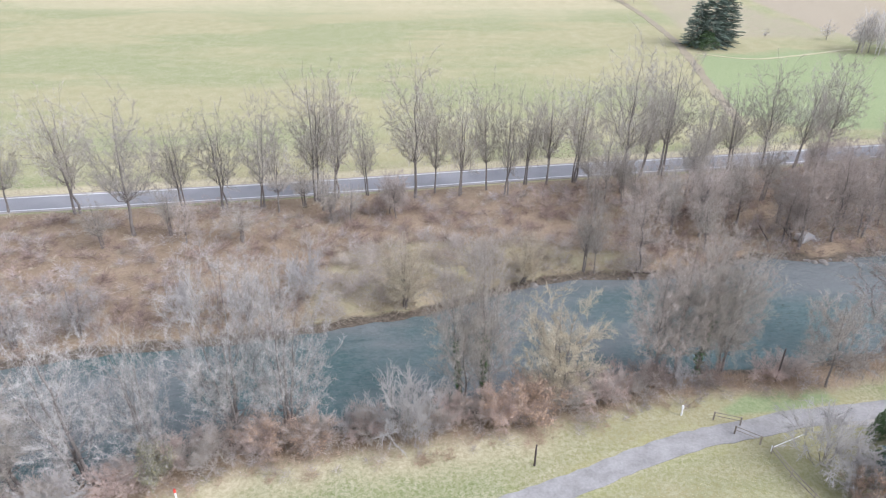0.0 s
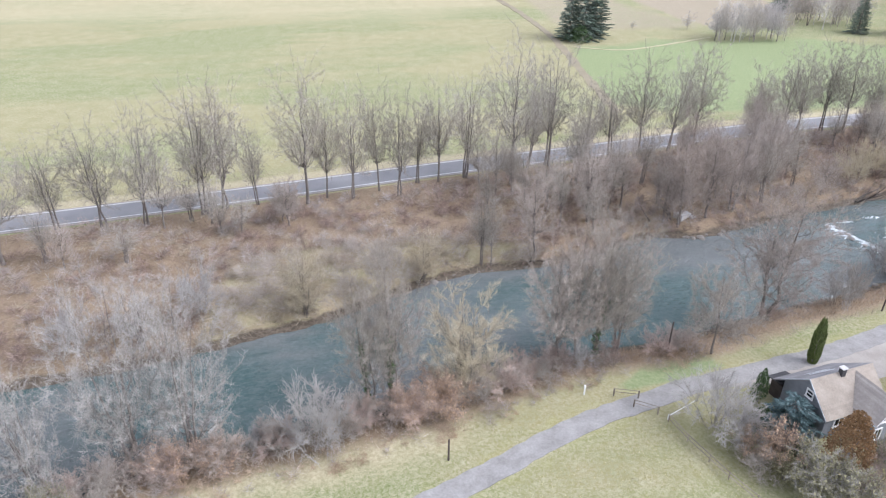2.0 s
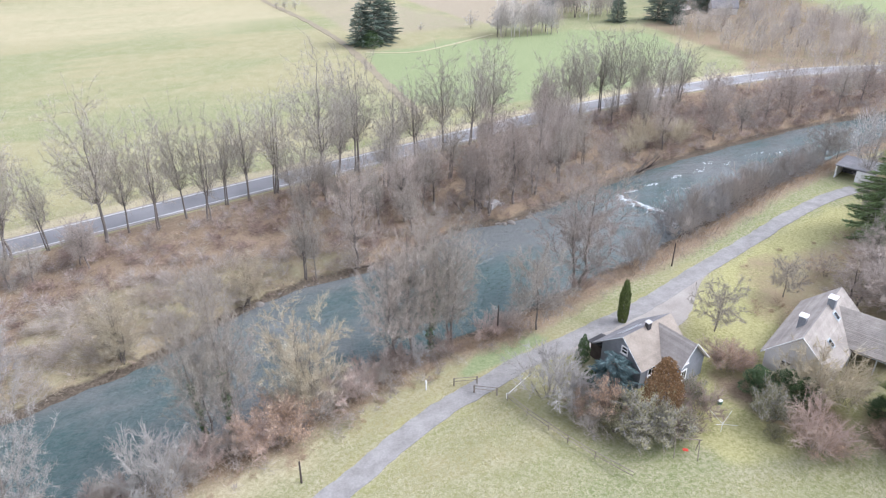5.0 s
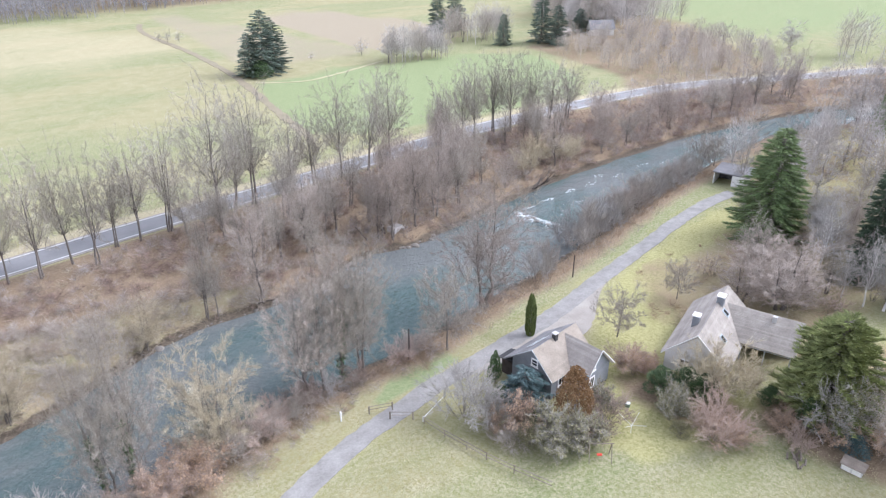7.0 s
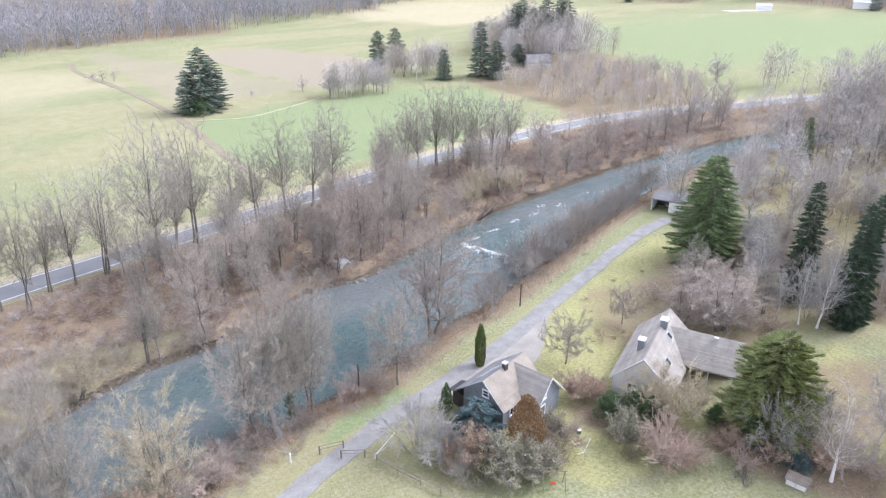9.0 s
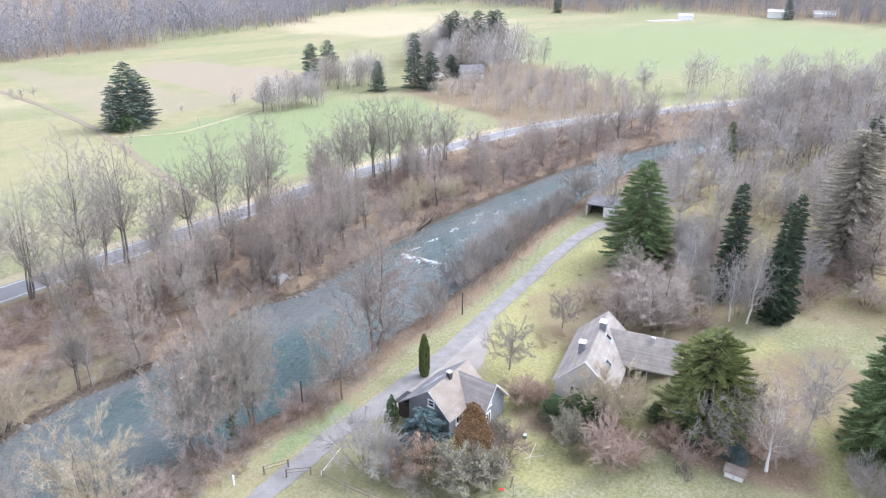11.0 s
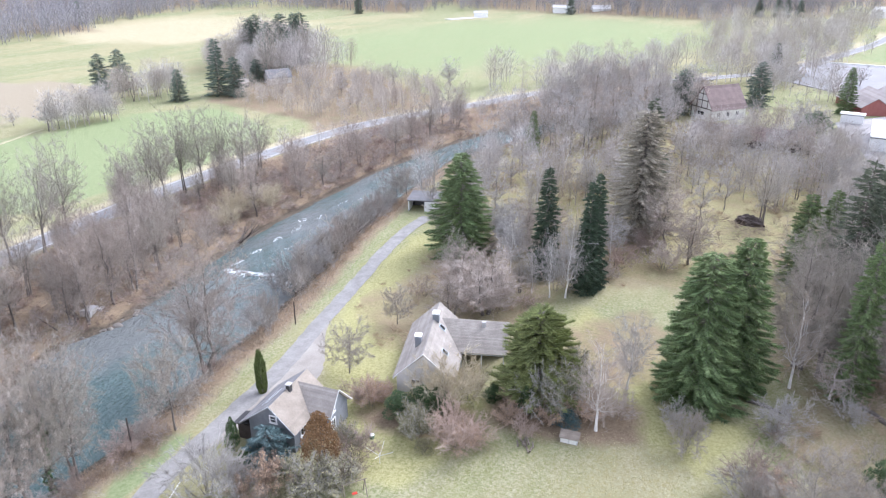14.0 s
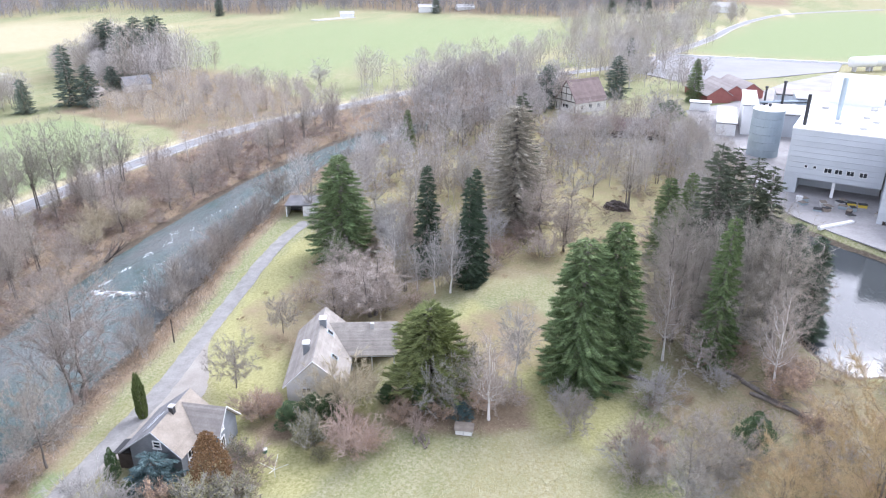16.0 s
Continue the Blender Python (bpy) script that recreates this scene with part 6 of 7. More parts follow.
def slate_house():
    h = thing("slate_house", "small house with dark slate gables and bleached roof", "house", pose(44.15, 47.25, 0, 0, 0, 10) @ Matrix.Diagonal((0.88, 0.88, 0.9, 1)))
    part("wall", gable_walls(0.15, 8.4, -3.0, 3.3, 0, 3.0, 3.4, 5.85), SLATE, h)
    roof_slope(h, "roof", SLATE_ROOF, (-0.2, 4.7, 2.55), (8.7, 4.7, 2.55), (8.7, 0, 6.05), (-0.2, 0, 6.05), 16, "dark grey slate roof slope")
    roof_slope(h, "roof", TILE_BEIGE, (8.7, -3.4, 2.85), (-0.2, -3.4, 2.85), (-0.2, 0, 6.05), (8.7, 0, 6.05), 15, "bleached beige roof slope")
    wing = gable_walls(-5.6, 0.0, -2.7, 2.0, 0, 2.8, 3.2, 5.62)
    turn = pose(6.1, 0, 0, 0, 0, 90)
    wing.v = [turn @ p for p in wing.v]
    part("wing_wall", wing, SLATE, h)
    roof_slope(h, "wing_roof", TILE_GREY, (3.8, -6.0, 3.3), (3.8, -0.3, 3.3), (6.1, 0.2, 5.85), (6.1, -6.0, 5.85), 14, "mossy grey roof slope")
    roof_slope(h, "wing_roof", TILE_GREY, (9.2, -0.3, 2.6), (9.2, -6.0, 2.6), (6.1, -6.0, 5.85), (6.1, 0.2, 5.85), 14, "mossy grey roof slope")
    s = Shape()
    for x0, y0, z0, x1, y1, z1 in ((3.75, -6.08, 3.2, 6.1, -6.08, 5.84), (6.1, -6.08, 5.84, 9.3, -6.08, 2.5)):
        s.slab([(x0, y0, z0), (x1, y1, z1), (x1, y1, z1 + 0.16), (x0, y0, z0 + 0.16)], -0.06)
    part("barge_board", s, PAINT, h, "white barge board")
    s = Shape()
    s.slab([(-0.28, -3.4, 2.82), (-0.28, 0, 6.04), (-0.28, 0, 6.14), (-0.28, -3.4, 2.95)], 0.05)
    s.slab([(-0.28, 3.4, 3.5), (-0.28, 0, 6.04), (-0.28, 0, 6.14), (-0.28, 3.4, 3.62)], -0.05)
    part("barge_board", s, CLAD, h)
    s = Shape()
    s.slab([(-0.1, 3.3, 2.7), (2.6, 3.3, 2.7), (2.6, 5.6, 2.2), (-0.1, 5.6, 2.2)][::-1], 0.1)
    part("porch_roof", s, DARK, h, "black felt porch roof")
    for x, y in ((0.05, 5.4), (2.4, 5.4)):
        s = Shape()
        s.box((x, y, -0.2), (x + 0.12, y + 0.12, 2.15))
        part("porch_post", s, WOOD_DARK, h)
    s = Shape()
    s.box((0.3, 3.35, -0.2), (2.4, 5.2, 2.1))
    part("porch", s, WOOD_DARK, h, "dark boarded porch")
    chimney(h, 4.1, -0.2, 5.6, 6.5, 0.6, 0.55, DARK, CONCRETE)
    for y, z in ((1.9, 4.75), (2.5, 4.3)):
        s = Shape()
        s.tube([Vector((1.9, y, z)), Vector((4.9, y - 0.55, z + 0.43))], [0.035, 0.035], 4)
        part("roof_ladder_rail", s, CLAD, h, "pale roof ladder rail")
    window(h, pose(0.13, -0.25, 4.15) @ FRONT, 1.05, 1.05, (1, 2), frame_w=0.16)
    window(h, pose(0.13, 0.9, 1.75) @ FRONT, 2.1, 1.2, (2, 1), frame_w=0.16)
    window(h, pose(5.2, -5.62, 3.7) @ SIDE, 0.8, 1.1, (1, 2), frame_w=0.14)
    window(h, pose(5.0, -5.62, 1.6) @ SIDE, 1.1, 1.5, (2, 1), frame_w=0.16)
    window(h, pose(4.08, -4.2, 1.7) @ FRONT, 1.4, 1.1, (2, 1), frame_w=0.14)
    window(h, pose(2.2, -3.02, 1.9) @ SIDE, 1.5, 1.2, (2, 1), frame_w=0.15)
    s = Shape()
    s.box((3.66, -6.0, 3.14), (3.78, -3.4, 3.26))
    part("gutter", s, STEEL, h)
    return h


slate_house()


def white_house():
    h = thing("white_house", "white rendered house with mossy grey roofs and capped chimneys", "house", pose(60.5, 38.4, 0, 0, 0, 22.4))
    part("wall", gable_walls(0.3, 13.3, -3.3, 3.3, 0, 2.5, 2.5, 5.5), RENDER, h)
    roof_slope(h, "roof", TILE_GREY, (0.2, 3.8, 2.2), (13.7, 3.8, 2.2), (13.7, 0, 5.75), (0.0, 0, 5.75), 16, "grey slate roof slope")
    roof_slope(h, "roof", TILE_WEATHERED, (13.7, -3.9, 2.15), (0.2, -3.9, 2.15), (0.0, 0, 5.75), (13.7, 0, 5.75), 16, "bleached beige roof slope")
    s = Shape()
    s.slab([(-0.05, 3.7, 2.2), (-0.05, 0, 5.78), (-0.05, 0, 5.92), (-0.05, 3.7, 2.36)], -0.06)
    s.slab([(-0.05, -3.8, 2.15), (-0.05, 0, 5.78), (-0.05, 0, 5.92), (-0.05, -3.8, 2.3)], 0.06)
    part("barge_board", s, PAINT, h)
    chimney(h, 9.2, -0.2, 5.2, 6.4, 1.0, 0.8, SLATE)
    chimney(h, 4.4, 1.3, 4.2, 5.7, 0.85, 0.75, SLATE)
    roof_slope(h, "wing_roof", TILE_WEATHERED, (6.5, -9.6, 2.5), (6.5, -3.0, 2.5), (10.5, 0.2, 5.1), (10.5, -9.6, 5.1), 22, "mossy tiled wing roof")
    roof_slope(h, "wing_roof", TILE_WEATHERED, (14.4, -1.0, 2.5), (14.4, -9.6, 2.5), (10.5, -9.6, 5.1), (10.5, 0.0, 5.1), 22, "mossy tiled wing roof")
    # Back wall's dark tone paints the shade inside the open wing.
    s = Shape()
    s.box((10.2, -9.2, -0.2), (14.0, -3.0, 2.6))
    part("wing_wall", s, WOOD_DARK, h, "boarded wing wall, darkened for the shade under the roof")
    s = Shape()
    s.box((6.9, -9.4, 2.05), (7.05, -3.4, 2.42))
    part("beam", s, CLAD, h, "grey carport beam")
    for y in (-9.2, -6.4, -3.8):
        s = Shape()
        s.box((6.9, y, -0.2), (7.04, y + 0.14, 2.1))
        part("post", s, CLAD, h)
    for x, y, z in ((8.1, -1.15, 4.72), (3.6, -2.1, 3.84)):
        s = Shape()
        s.slab([(x, y - 0.4, z - 0.28), (x + 0.8, y - 0.4, z - 0.28), (x + 0.8, y + 0.4, z + 0.46), (x, y + 0.4, z + 0.46)], 0.12)
        rl = part("roof_light", s, STEEL, h)
        s = Shape()
        s.slab([(x + 0.1, y - 0.3, z - 0.17), (x + 0.7, y - 0.3, z - 0.17), (x + 0.7, y + 0.3, z + 0.385), (x + 0.1, y + 0.3, z + 0.385)], 0.02)
        part("pane", s, GLASS, rl)
    s = Shape()
    s.box((9.6, -6.6, 4.4), (10.1, -6.1, 5.3))
    part("roof_vent", s, CONCRETE, h, "pale roof vent")
    window(h, pose(0.28, 1.0, 1.5) @ FRONT, 1.2, 1.2, (2, 1))
    return h


white_house()


def shed_block(name, label, m, length, width, eave, ridge, wall, roof, category="building", gable_window=False):
    h = thing(name, label, category, m)
    part("wall", gable_walls(0, length, -width / 2, width / 2, 0, eave, eave, ridge - 0.12), wall, h)
    roof_slope(h, "roof", roof, (-0.4, width / 2 + 0.5, eave - 0.25), (length + 0.4, width / 2 + 0.5, eave - 0.25), (length + 0.4, 0, ridge), (-0.4, 0, ridge), 9)
    roof_slope(h, "roof", roof, (length + 0.4, -width / 2 - 0.5, eave - 0.25), (-0.4, -width / 2 - 0.5, eave - 0.25), (-0.4, 0, ridge), (length + 0.4, 0, ridge), 9)
    if gable_window:
        window(h, pose(-0.02, 0, eave * 0.5) @ FRONT, width * 0.3, eave * 0.4, (2, 1))
    return h


tiled = shed_block("tiled_house", "white house with steep brown-red tiled roof", pose(231, 42.5, 0, 0, 0, -38), 13, 10, 3.5, 10, RENDER, TILE_RED, "house", True)
for k in range(3):
    window(tiled, pose(2.5 + 3.6 * k, -5.02, 1.9) @ SIDE, 1.2, 1.4, (2, 1))
for lo, hi in (((-0.07, -4.9, 3.3), (-0.01, 4.9, 3.6)), ((-0.07, -3.4, 5.6), (-0.01, 3.4, 5.85)), ((-0.07, -1.6, 7.6), (-0.01, 1.6, 7.85)), ((-0.07, -0.12, 3.6), (-0.01, 0.12, 9.4)),
               ((-0.07, -2.6, 3.6), (-0.01, -2.35, 6.8)), ((-0.07, 2.35, 3.6), (-0.01, 2.6, 6.8)), ((-0.07, -4.6, 0.2), (-0.01, -4.35, 3.3)), ((-0.07, 4.35, 0.2), (-0.01, 4.6, 3.3))):
    s = Shape()
    s.box(lo, hi)
    part("timber", s, WOOD_DARK, tiled, "dark timber of the gable")
for k in range(3):
    s = Shape()
    s.slab([(2 + 3.4 * k, -3.9, 4.87), (3 + 3.4 * k, -3.9, 4.87), (3 + 3.4 * k, -2.6, 6.55), (2 + 3.4 * k, -2.6, 6.55)], 0.15)
    part("roof_light", s, PAINT, tiled, "pale roof light")
for k, (x, y) in enumerate([(262, -4.5), (267, -9.5), (273, -15)]):
    shed_block("red_shed", "red boarded shed with dull brown gabled roof", pose(x, y, 0, 0, 0, 24), 20, 8.5, 2.8, 5.6, RED, ROOF_DULL, "shed")
shed_block("long_barn", "long low barn with dark brown roof", pose(206, 9, 0, 0, 0, 96), 30, 8, 2.6, 5.2, WOOD_DARK, TILE_RED, "barn")
shed_block("hidden_house", "small white house hidden among trees", pose(208, 203, 0, 0, 0, -30), 9, 7, 2.6, 5.2, RENDER, SLATE_ROOF, "house", True)
shed_block("far_hut", "small hut in the copse garden", pose(194, 205, 0, 0, 0, 10), 5, 4, 2.2, 3.4, WOOD_DARK, TILE_GREY, "hut")
for x, y, l, w, e, r, tr in [(556, 226, 16, 9, 5, 6.5, -68), (574, 200, 14, 10, 4, 6, -60), (498, 266, 10, 7, 3, 4.5, -60), (640, 5, 18, 10, 5, 8, -70)]:
    shed_block("far_hall", "pale farm hall at the valley's far side", pose(x, y, 0, 0, 0, tr), l, w, e, r, PAINT, CONCRETE, "hall")
s = Shape()
s.slab([(470, 276, 0.25), (468, 268, 0.25), (500, 254, 0.25), (506, 262, 0.25)], 0.3)
setting("far_pavement", s, CONCRETE, "pale paved yard before a far farm")


def carport():
    c = thing("carport", "low white-walled carport with flat dark grey roof beside the lane", "carport", pose(114.2, 75.6, 0, 0, 0, -70))
    for lo, hi, name in (((0, 0, -0.1), (0.2, 5.5, 2.3), "wall"), ((3.4, 0, -0.1), (3.6, 5.5, 2.3), "wall"), ((0.2, 5.3, -0.1), (3.4, 5.5, 2.3), "wall"), ((3.6, 0.0, -0.1), (6.4, 0.2, 2.3), "wall")):
        s = Shape()
        s.box(lo, hi)
        part(name, s, PAINT, c)
    s = Shape()
    s.slab([(-0.2, -0.1, 2.35), (6.5, -0.1, 2.35), (6.5, 5.6, 2.55), (-0.2, 5.6, 2.55)], 0.22)
    part("roof", s, SLATE_ROOF, c, "flat dark grey roof")
    # Added dark block that gives the carport opening its inner shade.
    s = Shape()
    s.box((0.25, 3.5, 0), (3.35, 5.2, 2.1))
    part("interior", s, DARK, c, "dark block standing in for the shade inside")
    return c


carport()


HALL_TURN = pose(165.3, -18.5, 0, 0, 0, -11.5) @ pose(-163, 17.6, 0)


def factory():
    f = thing("factory_hall", "tall light-grey clad factory hall with flat white roof", "factory", HALL_TURN)
    x0, x1, y0, y1, top = 163.0, 198.0, -36.0, -17.6, 14.2
    for lo, hi, name in (((x0 + 0.1, y0, 3.7), (x1, y1, top - 0.1), "wall"), ((x0 + 7, y0, -0.2), (x1, y1, 3.69), "wall"), ((x0 + 0.1, y1 - 2.6, -0.2), (x0 + 6.99, y1, 3.69), "wall")):
        s = Shape()
        s.box(lo, hi)
        part(name, s, CLAD, f)
    rows = 9
    for k in range(rows):
        z0, z1 = 3.7 + (top - 3.7) * k / rows, 3.7 + (top - 3.7) * (k + 1) / rows
        for lo, hi in (((x0, y0 - 0.02, z0 + 0.03), (x0 + 0.09, y1 + 0.1, z1 - 0.03)), ((x0 + 0.1, y1 + 0.01, z0 + 0.03), (x1, y1 + 0.1, z1 - 0.03))):
            s = Shape()
            s.box(lo, hi)
            part("panel", s, CLAD, f)
    s = Shape()
    s.box((x0 - 0.1, y0 - 0.1, top), (x1 + 0.1, y1 + 0.2, top + 0.25))
    part("roof", s, PAINT, f, "flat white roof")
    for x, y in ((171, -26), (180, -31), (187, -22), (176, -33), (190, -32), (168, -31)):
        s = Shape()
        s.box((x, y, top + 0.2), (x + 2.2, y + 1.4, top + 0.7))
        part("roof_light", s, CONCRETE, f)
    s = Shape()
    s.box((x0 + 0.4, -27.6, -0.1), (x0 + 0.9, -27.0, 3.69))
    part("column", s, PAINT, f, "white concrete column")
    for y in (-21.4, -23.1):
        window(f, pose(x0 - 0.01, y, 6.5) @ FRONT, 0.7, 0.7, sill=False)
    for y in (-25.7, -27.7, -29.9, -32.3):
        window(f, pose(x0 - 0.01, y, 6.15) @ FRONT, 1.5, 1.1, (2, 1), sill=False)
    s = Shape()
    s.box((196, -33, 14.3), (205, -21.2, 20.4))
    part("penthouse", s, PAINT, f, "white plant tower on the roof")
    s = Shape()
    s.tube([Vector((176.4, -24.8, 14)), Vector((176.4, -24.8, 23.6))], [0.5, 0.5], 12, True)
    part("flue", s, STEEL, f, "steel flue")
    s = Shape()
    s.tube([Vector((166.8, -19.2, 14)), Vector((166.8, -19.2, 21))], [0.38, 0.38], 10, True)
    part("flue", s, DARK, f, "black flue")
    s = Shape()
    s.box((206, -28, -0.2), (216, -20, 10))
    part("annex", s, CLAD, f)
    return f


factory()
wing = thing("factory_wing", "blue-grey clad factory wing beside the hall", "factory", HALL_TURN)
for k in range(11):
    s = Shape()
    s.box((151.0, -70, 14.0 * k / 11 + 0.03), (195, -36.3, 14.0 * (k + 1) / 11 - 0.02))
    part("panel", s, CLAD, wing)
s = Shape()
s.box((151.1, -69.9, -0.2), (194.9, -36.4, 13.9))
part("wall", s, CLAD, wing)
s = Shape()
s.box((150.9, -70.1, 14.0), (195.1, -36.2, 14.2))
part("roof", s, PAINT, wing)
silo = thing("silo", "round light-blue steel silo beside the factory", "silo", pose(196, -15.6, 0))
for k in range(6):
    s = Shape()
    s.tube([Vector((0, 0, 2 * k + 0.03)), Vector((0, 0, 2 * k + 1.97))], [3.8, 3.8], 28, True)
    part("ring", s, STEEL, silo, smooth=False)
s = Shape()
s.tube([Vector((0, 0, 11.98)), Vector((0, 0, 12.1)), Vector((0, 0, 12.7))], [3.9, 3.9, 0.3], 28, True)
part("roof", s, PAINT, silo, "shallow white cone roof")
s = Shape()
s.tube([Vector((0, 0, 12.5)), Vector((0, 0, 13.4))], [0.35, 0.35], 8, True)
part("vent", s, DARK, silo)


def block(name, label, lo, hi, wall, roof, door=False, category="building"):
    b = thing(name, label, category, Matrix.Identity(4))
    s = Shape()
    s.box((lo[0], lo[1], -0.2), (hi[0], hi[1], hi[2]))
    part("wall", s, wall, b)
    s = Shape()
    s.box((lo[0] - 0.3, lo[1] - 0.3, hi[2] + 0.002), (hi[0] + 0.3, hi[1] + 0.3, hi[2] + 0.3))
    part("roof", s, roof, b)
    s = Shape()
    s.box((lo[0] - 0.32, lo[1] - 0.32, hi[2] - 0.15), (lo[0] - 0.01, hi[1] + 0.32, hi[2] - 0.002))
    part("eave", s, DARK, b)
    return b


block("white_store", "low white flat-roofed store", (213.5, -9.2), (236, -4.2, 3.8), PAINT, PAINT)
block("white_office", "tall narrow white factory building", (217, -14.2), (240, -10.6, 8.6), PAINT, PAINT)
block("white_cabin", "small white site cabin with flat roof", (246, -1.8), (249, 4.4, 2.8), PAINT, PAINT)
block("brown_hall", "long low hall with brown roof behind the factory", (258, -78), (268, -22, 5), CLAD, ROOF_DULL)
block("plant_room", "grey plant room between factory buildings", (218, -34), (232, -18, 6.5), CLAD, CONCRETE)
block("plant_room", "grey plant room between factory buildings", (238, -44), (250, -26, 7.5), STEEL, CONCRETE)
for x, y, z, r in ((232, -21.5, 13, 0.35), (236, -17, 10.5, 0.3), (225, -38, 12, 0.4), (214, -30, 11, 0.5)):
    st = thing("flue_stack", "slim dark steel flue stack", "chimney", pose(x, y, 0))
    s = Shape()
    s.tube([Vector((0, 0, -0.2)), Vector((0, 0, z))], [r, r], 10, True)
    part("pipe", s, DARK, st)
    s = Shape()
    s.tube([Vector((0, 0, z)), Vector((0, 0, z + 0.5))], [r * 1.5, r * 1.5], 10, True)
    part("cowl", s, DARK, st)
for k in range(2):
    tk = thing("storage_tank", "white horizontal storage tank on legs", "tank", pose(352 + 5 * k, -56 - 7 * k, 0, 0, 0, -62))
    s = Shape()
    s.tube([Vector((0, 0, 4)), Vector((0.6, 0, 4)), Vector((11.4, 0, 4)), Vector((12, 0, 4))], [1.2, 2.2, 2.2, 1.2], 16, True)
    part("vessel", s, PAINT, tk, smooth=True)
    for x in (2.5, 9):
        s = Shape()
        s.box((x, -1.2, -0.1), (x + 0.5, 1.2, 2.4))
        part("leg", s, CONCRETE, tk)
s = Shape()
s.slab([(px, py, 0.05) for px, py in [(150, -19), (163, -14), (190, -7), (214, -2), (236, 4), (245, 5.5), (256, -3), (262, -8), (310, -28), (345, -50), (330, -90), (140, -90), (134, -40), (134.6, -34.5), (142, -26)]], 0.2)
setting("yard_pavement", s, mat("stained_yard_concrete", (0.25, 0.24, 0.235), (0.42, 0.405, 0.395), 0.12, 1.5, vary=0, bump=0.2), "pale concrete factory yard")
s = Shape()
s.slab([(px, py, 0.3) for px, py in [(322, 37), (352, 29), (380, 15.5), (378, -10), (376, -57), (350, -52), (316, -17), (300, 10)]][::-1], 0.3)
setting("parking_pavement", s, mat("pale_grey_paving", (0.25, 0.247, 0.25), (0.33, 0.327, 0.33), 0.05, 2, vary=0, bump=0.1), "large pale paved parking area")
s = Shape()
s.box((374, -90, -0.1), (375, 16, 0.9))
setting("parking_wall", s, PAINT, "low white wall beside the paved area")

rack = thing("pipe_bridge", "steel pipe bridge between factory buildings", "pipe bridge", pose(232, -16, 0, 0, 0, -62))
for x in (0, 9, 18, 27):
    for y in (-0.8, 0.8):
        s = Shape()
        s.box((x - 0.12, y - 0.12, -0.1), (x + 0.12, y + 0.12, 6.6))
        part("post", s, STEEL, rack)
for y, z, r in ((-0.5, 6.9, 0.28), (0.1, 6.85, 0.2), (0.6, 6.9, 0.26)):
    s = Shape()
    s.tube([Vector((-1, y, z)), Vector((28.5, y, z))], [r, r], 8, True)
    part("pipe", s, STEEL, rack, smooth=True)
for z in (5.4, 6.5):
    for y in (-0.85, 0.85):
        s = Shape()
        s.box((-0.5, y - 0.08, z), (27.5, y + 0.08, z + 0.18))
        part("girder", s, DARK, rack)

# ---- small things ----
rng = random.Random(81)
heap_x, heap_y = 58.4, 24.0
woodpile = thing("wood_heap", "grey heap of short logs beside the hutch", "wood heap", pose(heap_x, heap_y, on_ground(heap_x, heap_y), 0, 0, 35))
for k in range(14):
    s = Shape()
    x0, y0, z0, a0 = rng.gauss(0, 0.8), rng.gauss(0, 0.4), 0.08 + 0.17 * (k % 3), rng.uniform(-0.5, 0.5)
    d = Vector((math.cos(a0), math.sin(a0), rng.uniform(-0.05, 0.05))) * rng.uniform(0.3, 0.5)
    s.tube([Vector((x0, y0, z0)) - d, Vector((x0, y0, z0)) + d], [0.1, 0.09], 7, True)
    part("log", s, WOOD, woodpile)


def fence(points, label, rails=2, tall=1.0):
    f = thing("fence", label, "fence")
    z = [on_ground(*p) for p in points]
    for (ax, ay), (bx, by), za, zb in zip(points, points[1:], z, z[1:]):
        n = max(1, int(math.hypot(bx - ax, by - ay) / 2.2))
        for i in range(n):
            u = i / n
            s = Shape()
            px, py, pz = ax + (bx - ax) * u, ay + (by - ay) * u, za + (zb - za) * u
            s.tube([Vector((px, py, pz - 0.3)), Vector((px, py, pz + tall))], [0.06, 0.05], 5, True)
            part("post", s, WOOD, f)
        for r in range(rails):
            s = Shape()
            h = tall * (0.45 + 0.45 * r)
            s.tube([Vector((ax, ay, za + h)), Vector((bx, by, zb + h))], [0.05, 0.05], 4, True)
            part("rail", s, WOOD, f)


fence([(31.2, 49.3), (31.8, 46.4), (32.6, 43.6), (33.3, 41.3), (34.4, 38.4), (36, 34.8)], "weathered grey paddock fence beside the meadow")
fence([(180, 36), (185, 24), (186, 12)], "grey garden fence by the far gardens")
gate = thing("field_gate", "low weathered wooden barrier gate across the lane", "gate")
for (ax, ay), (bx, by) in (((27.2, 53.9), (29.6, 53.1)), ((28.6, 51.9), (30.6, 50.5))):
    for px, py in ((ax, ay), (bx, by)):
        s = Shape()
        s.box((px - 0.06, py - 0.06, -0.2), (px + 0.06, py + 0.06, 1.05))
        part("post", s, WOOD, gate)
    for h in (0.6, 1.0):
        s = Shape()
        s.tube([Vector((ax, ay, h)), Vector((bx, by, h))], [0.035, 0.035], 5, True)
        part("rail", s, WOOD, gate)
pole = thing("barrier_pole", "thin white barrier pole beside the lane", "pole")
s = Shape()
s.tube([Vector((31.3, 49.6, 0.5)), Vector((35.2, 51.2, 0.75))], [0.05, 0.04], 6, True)
part("bar", s, PAINT, pole)
s = Shape()
s.tube([Vector((31.3, 49.6, -0.2)), Vector((31.3, 49.6, 0.7))], [0.07, 0.07], 6, True)
part("post", s, PAINT, pole)
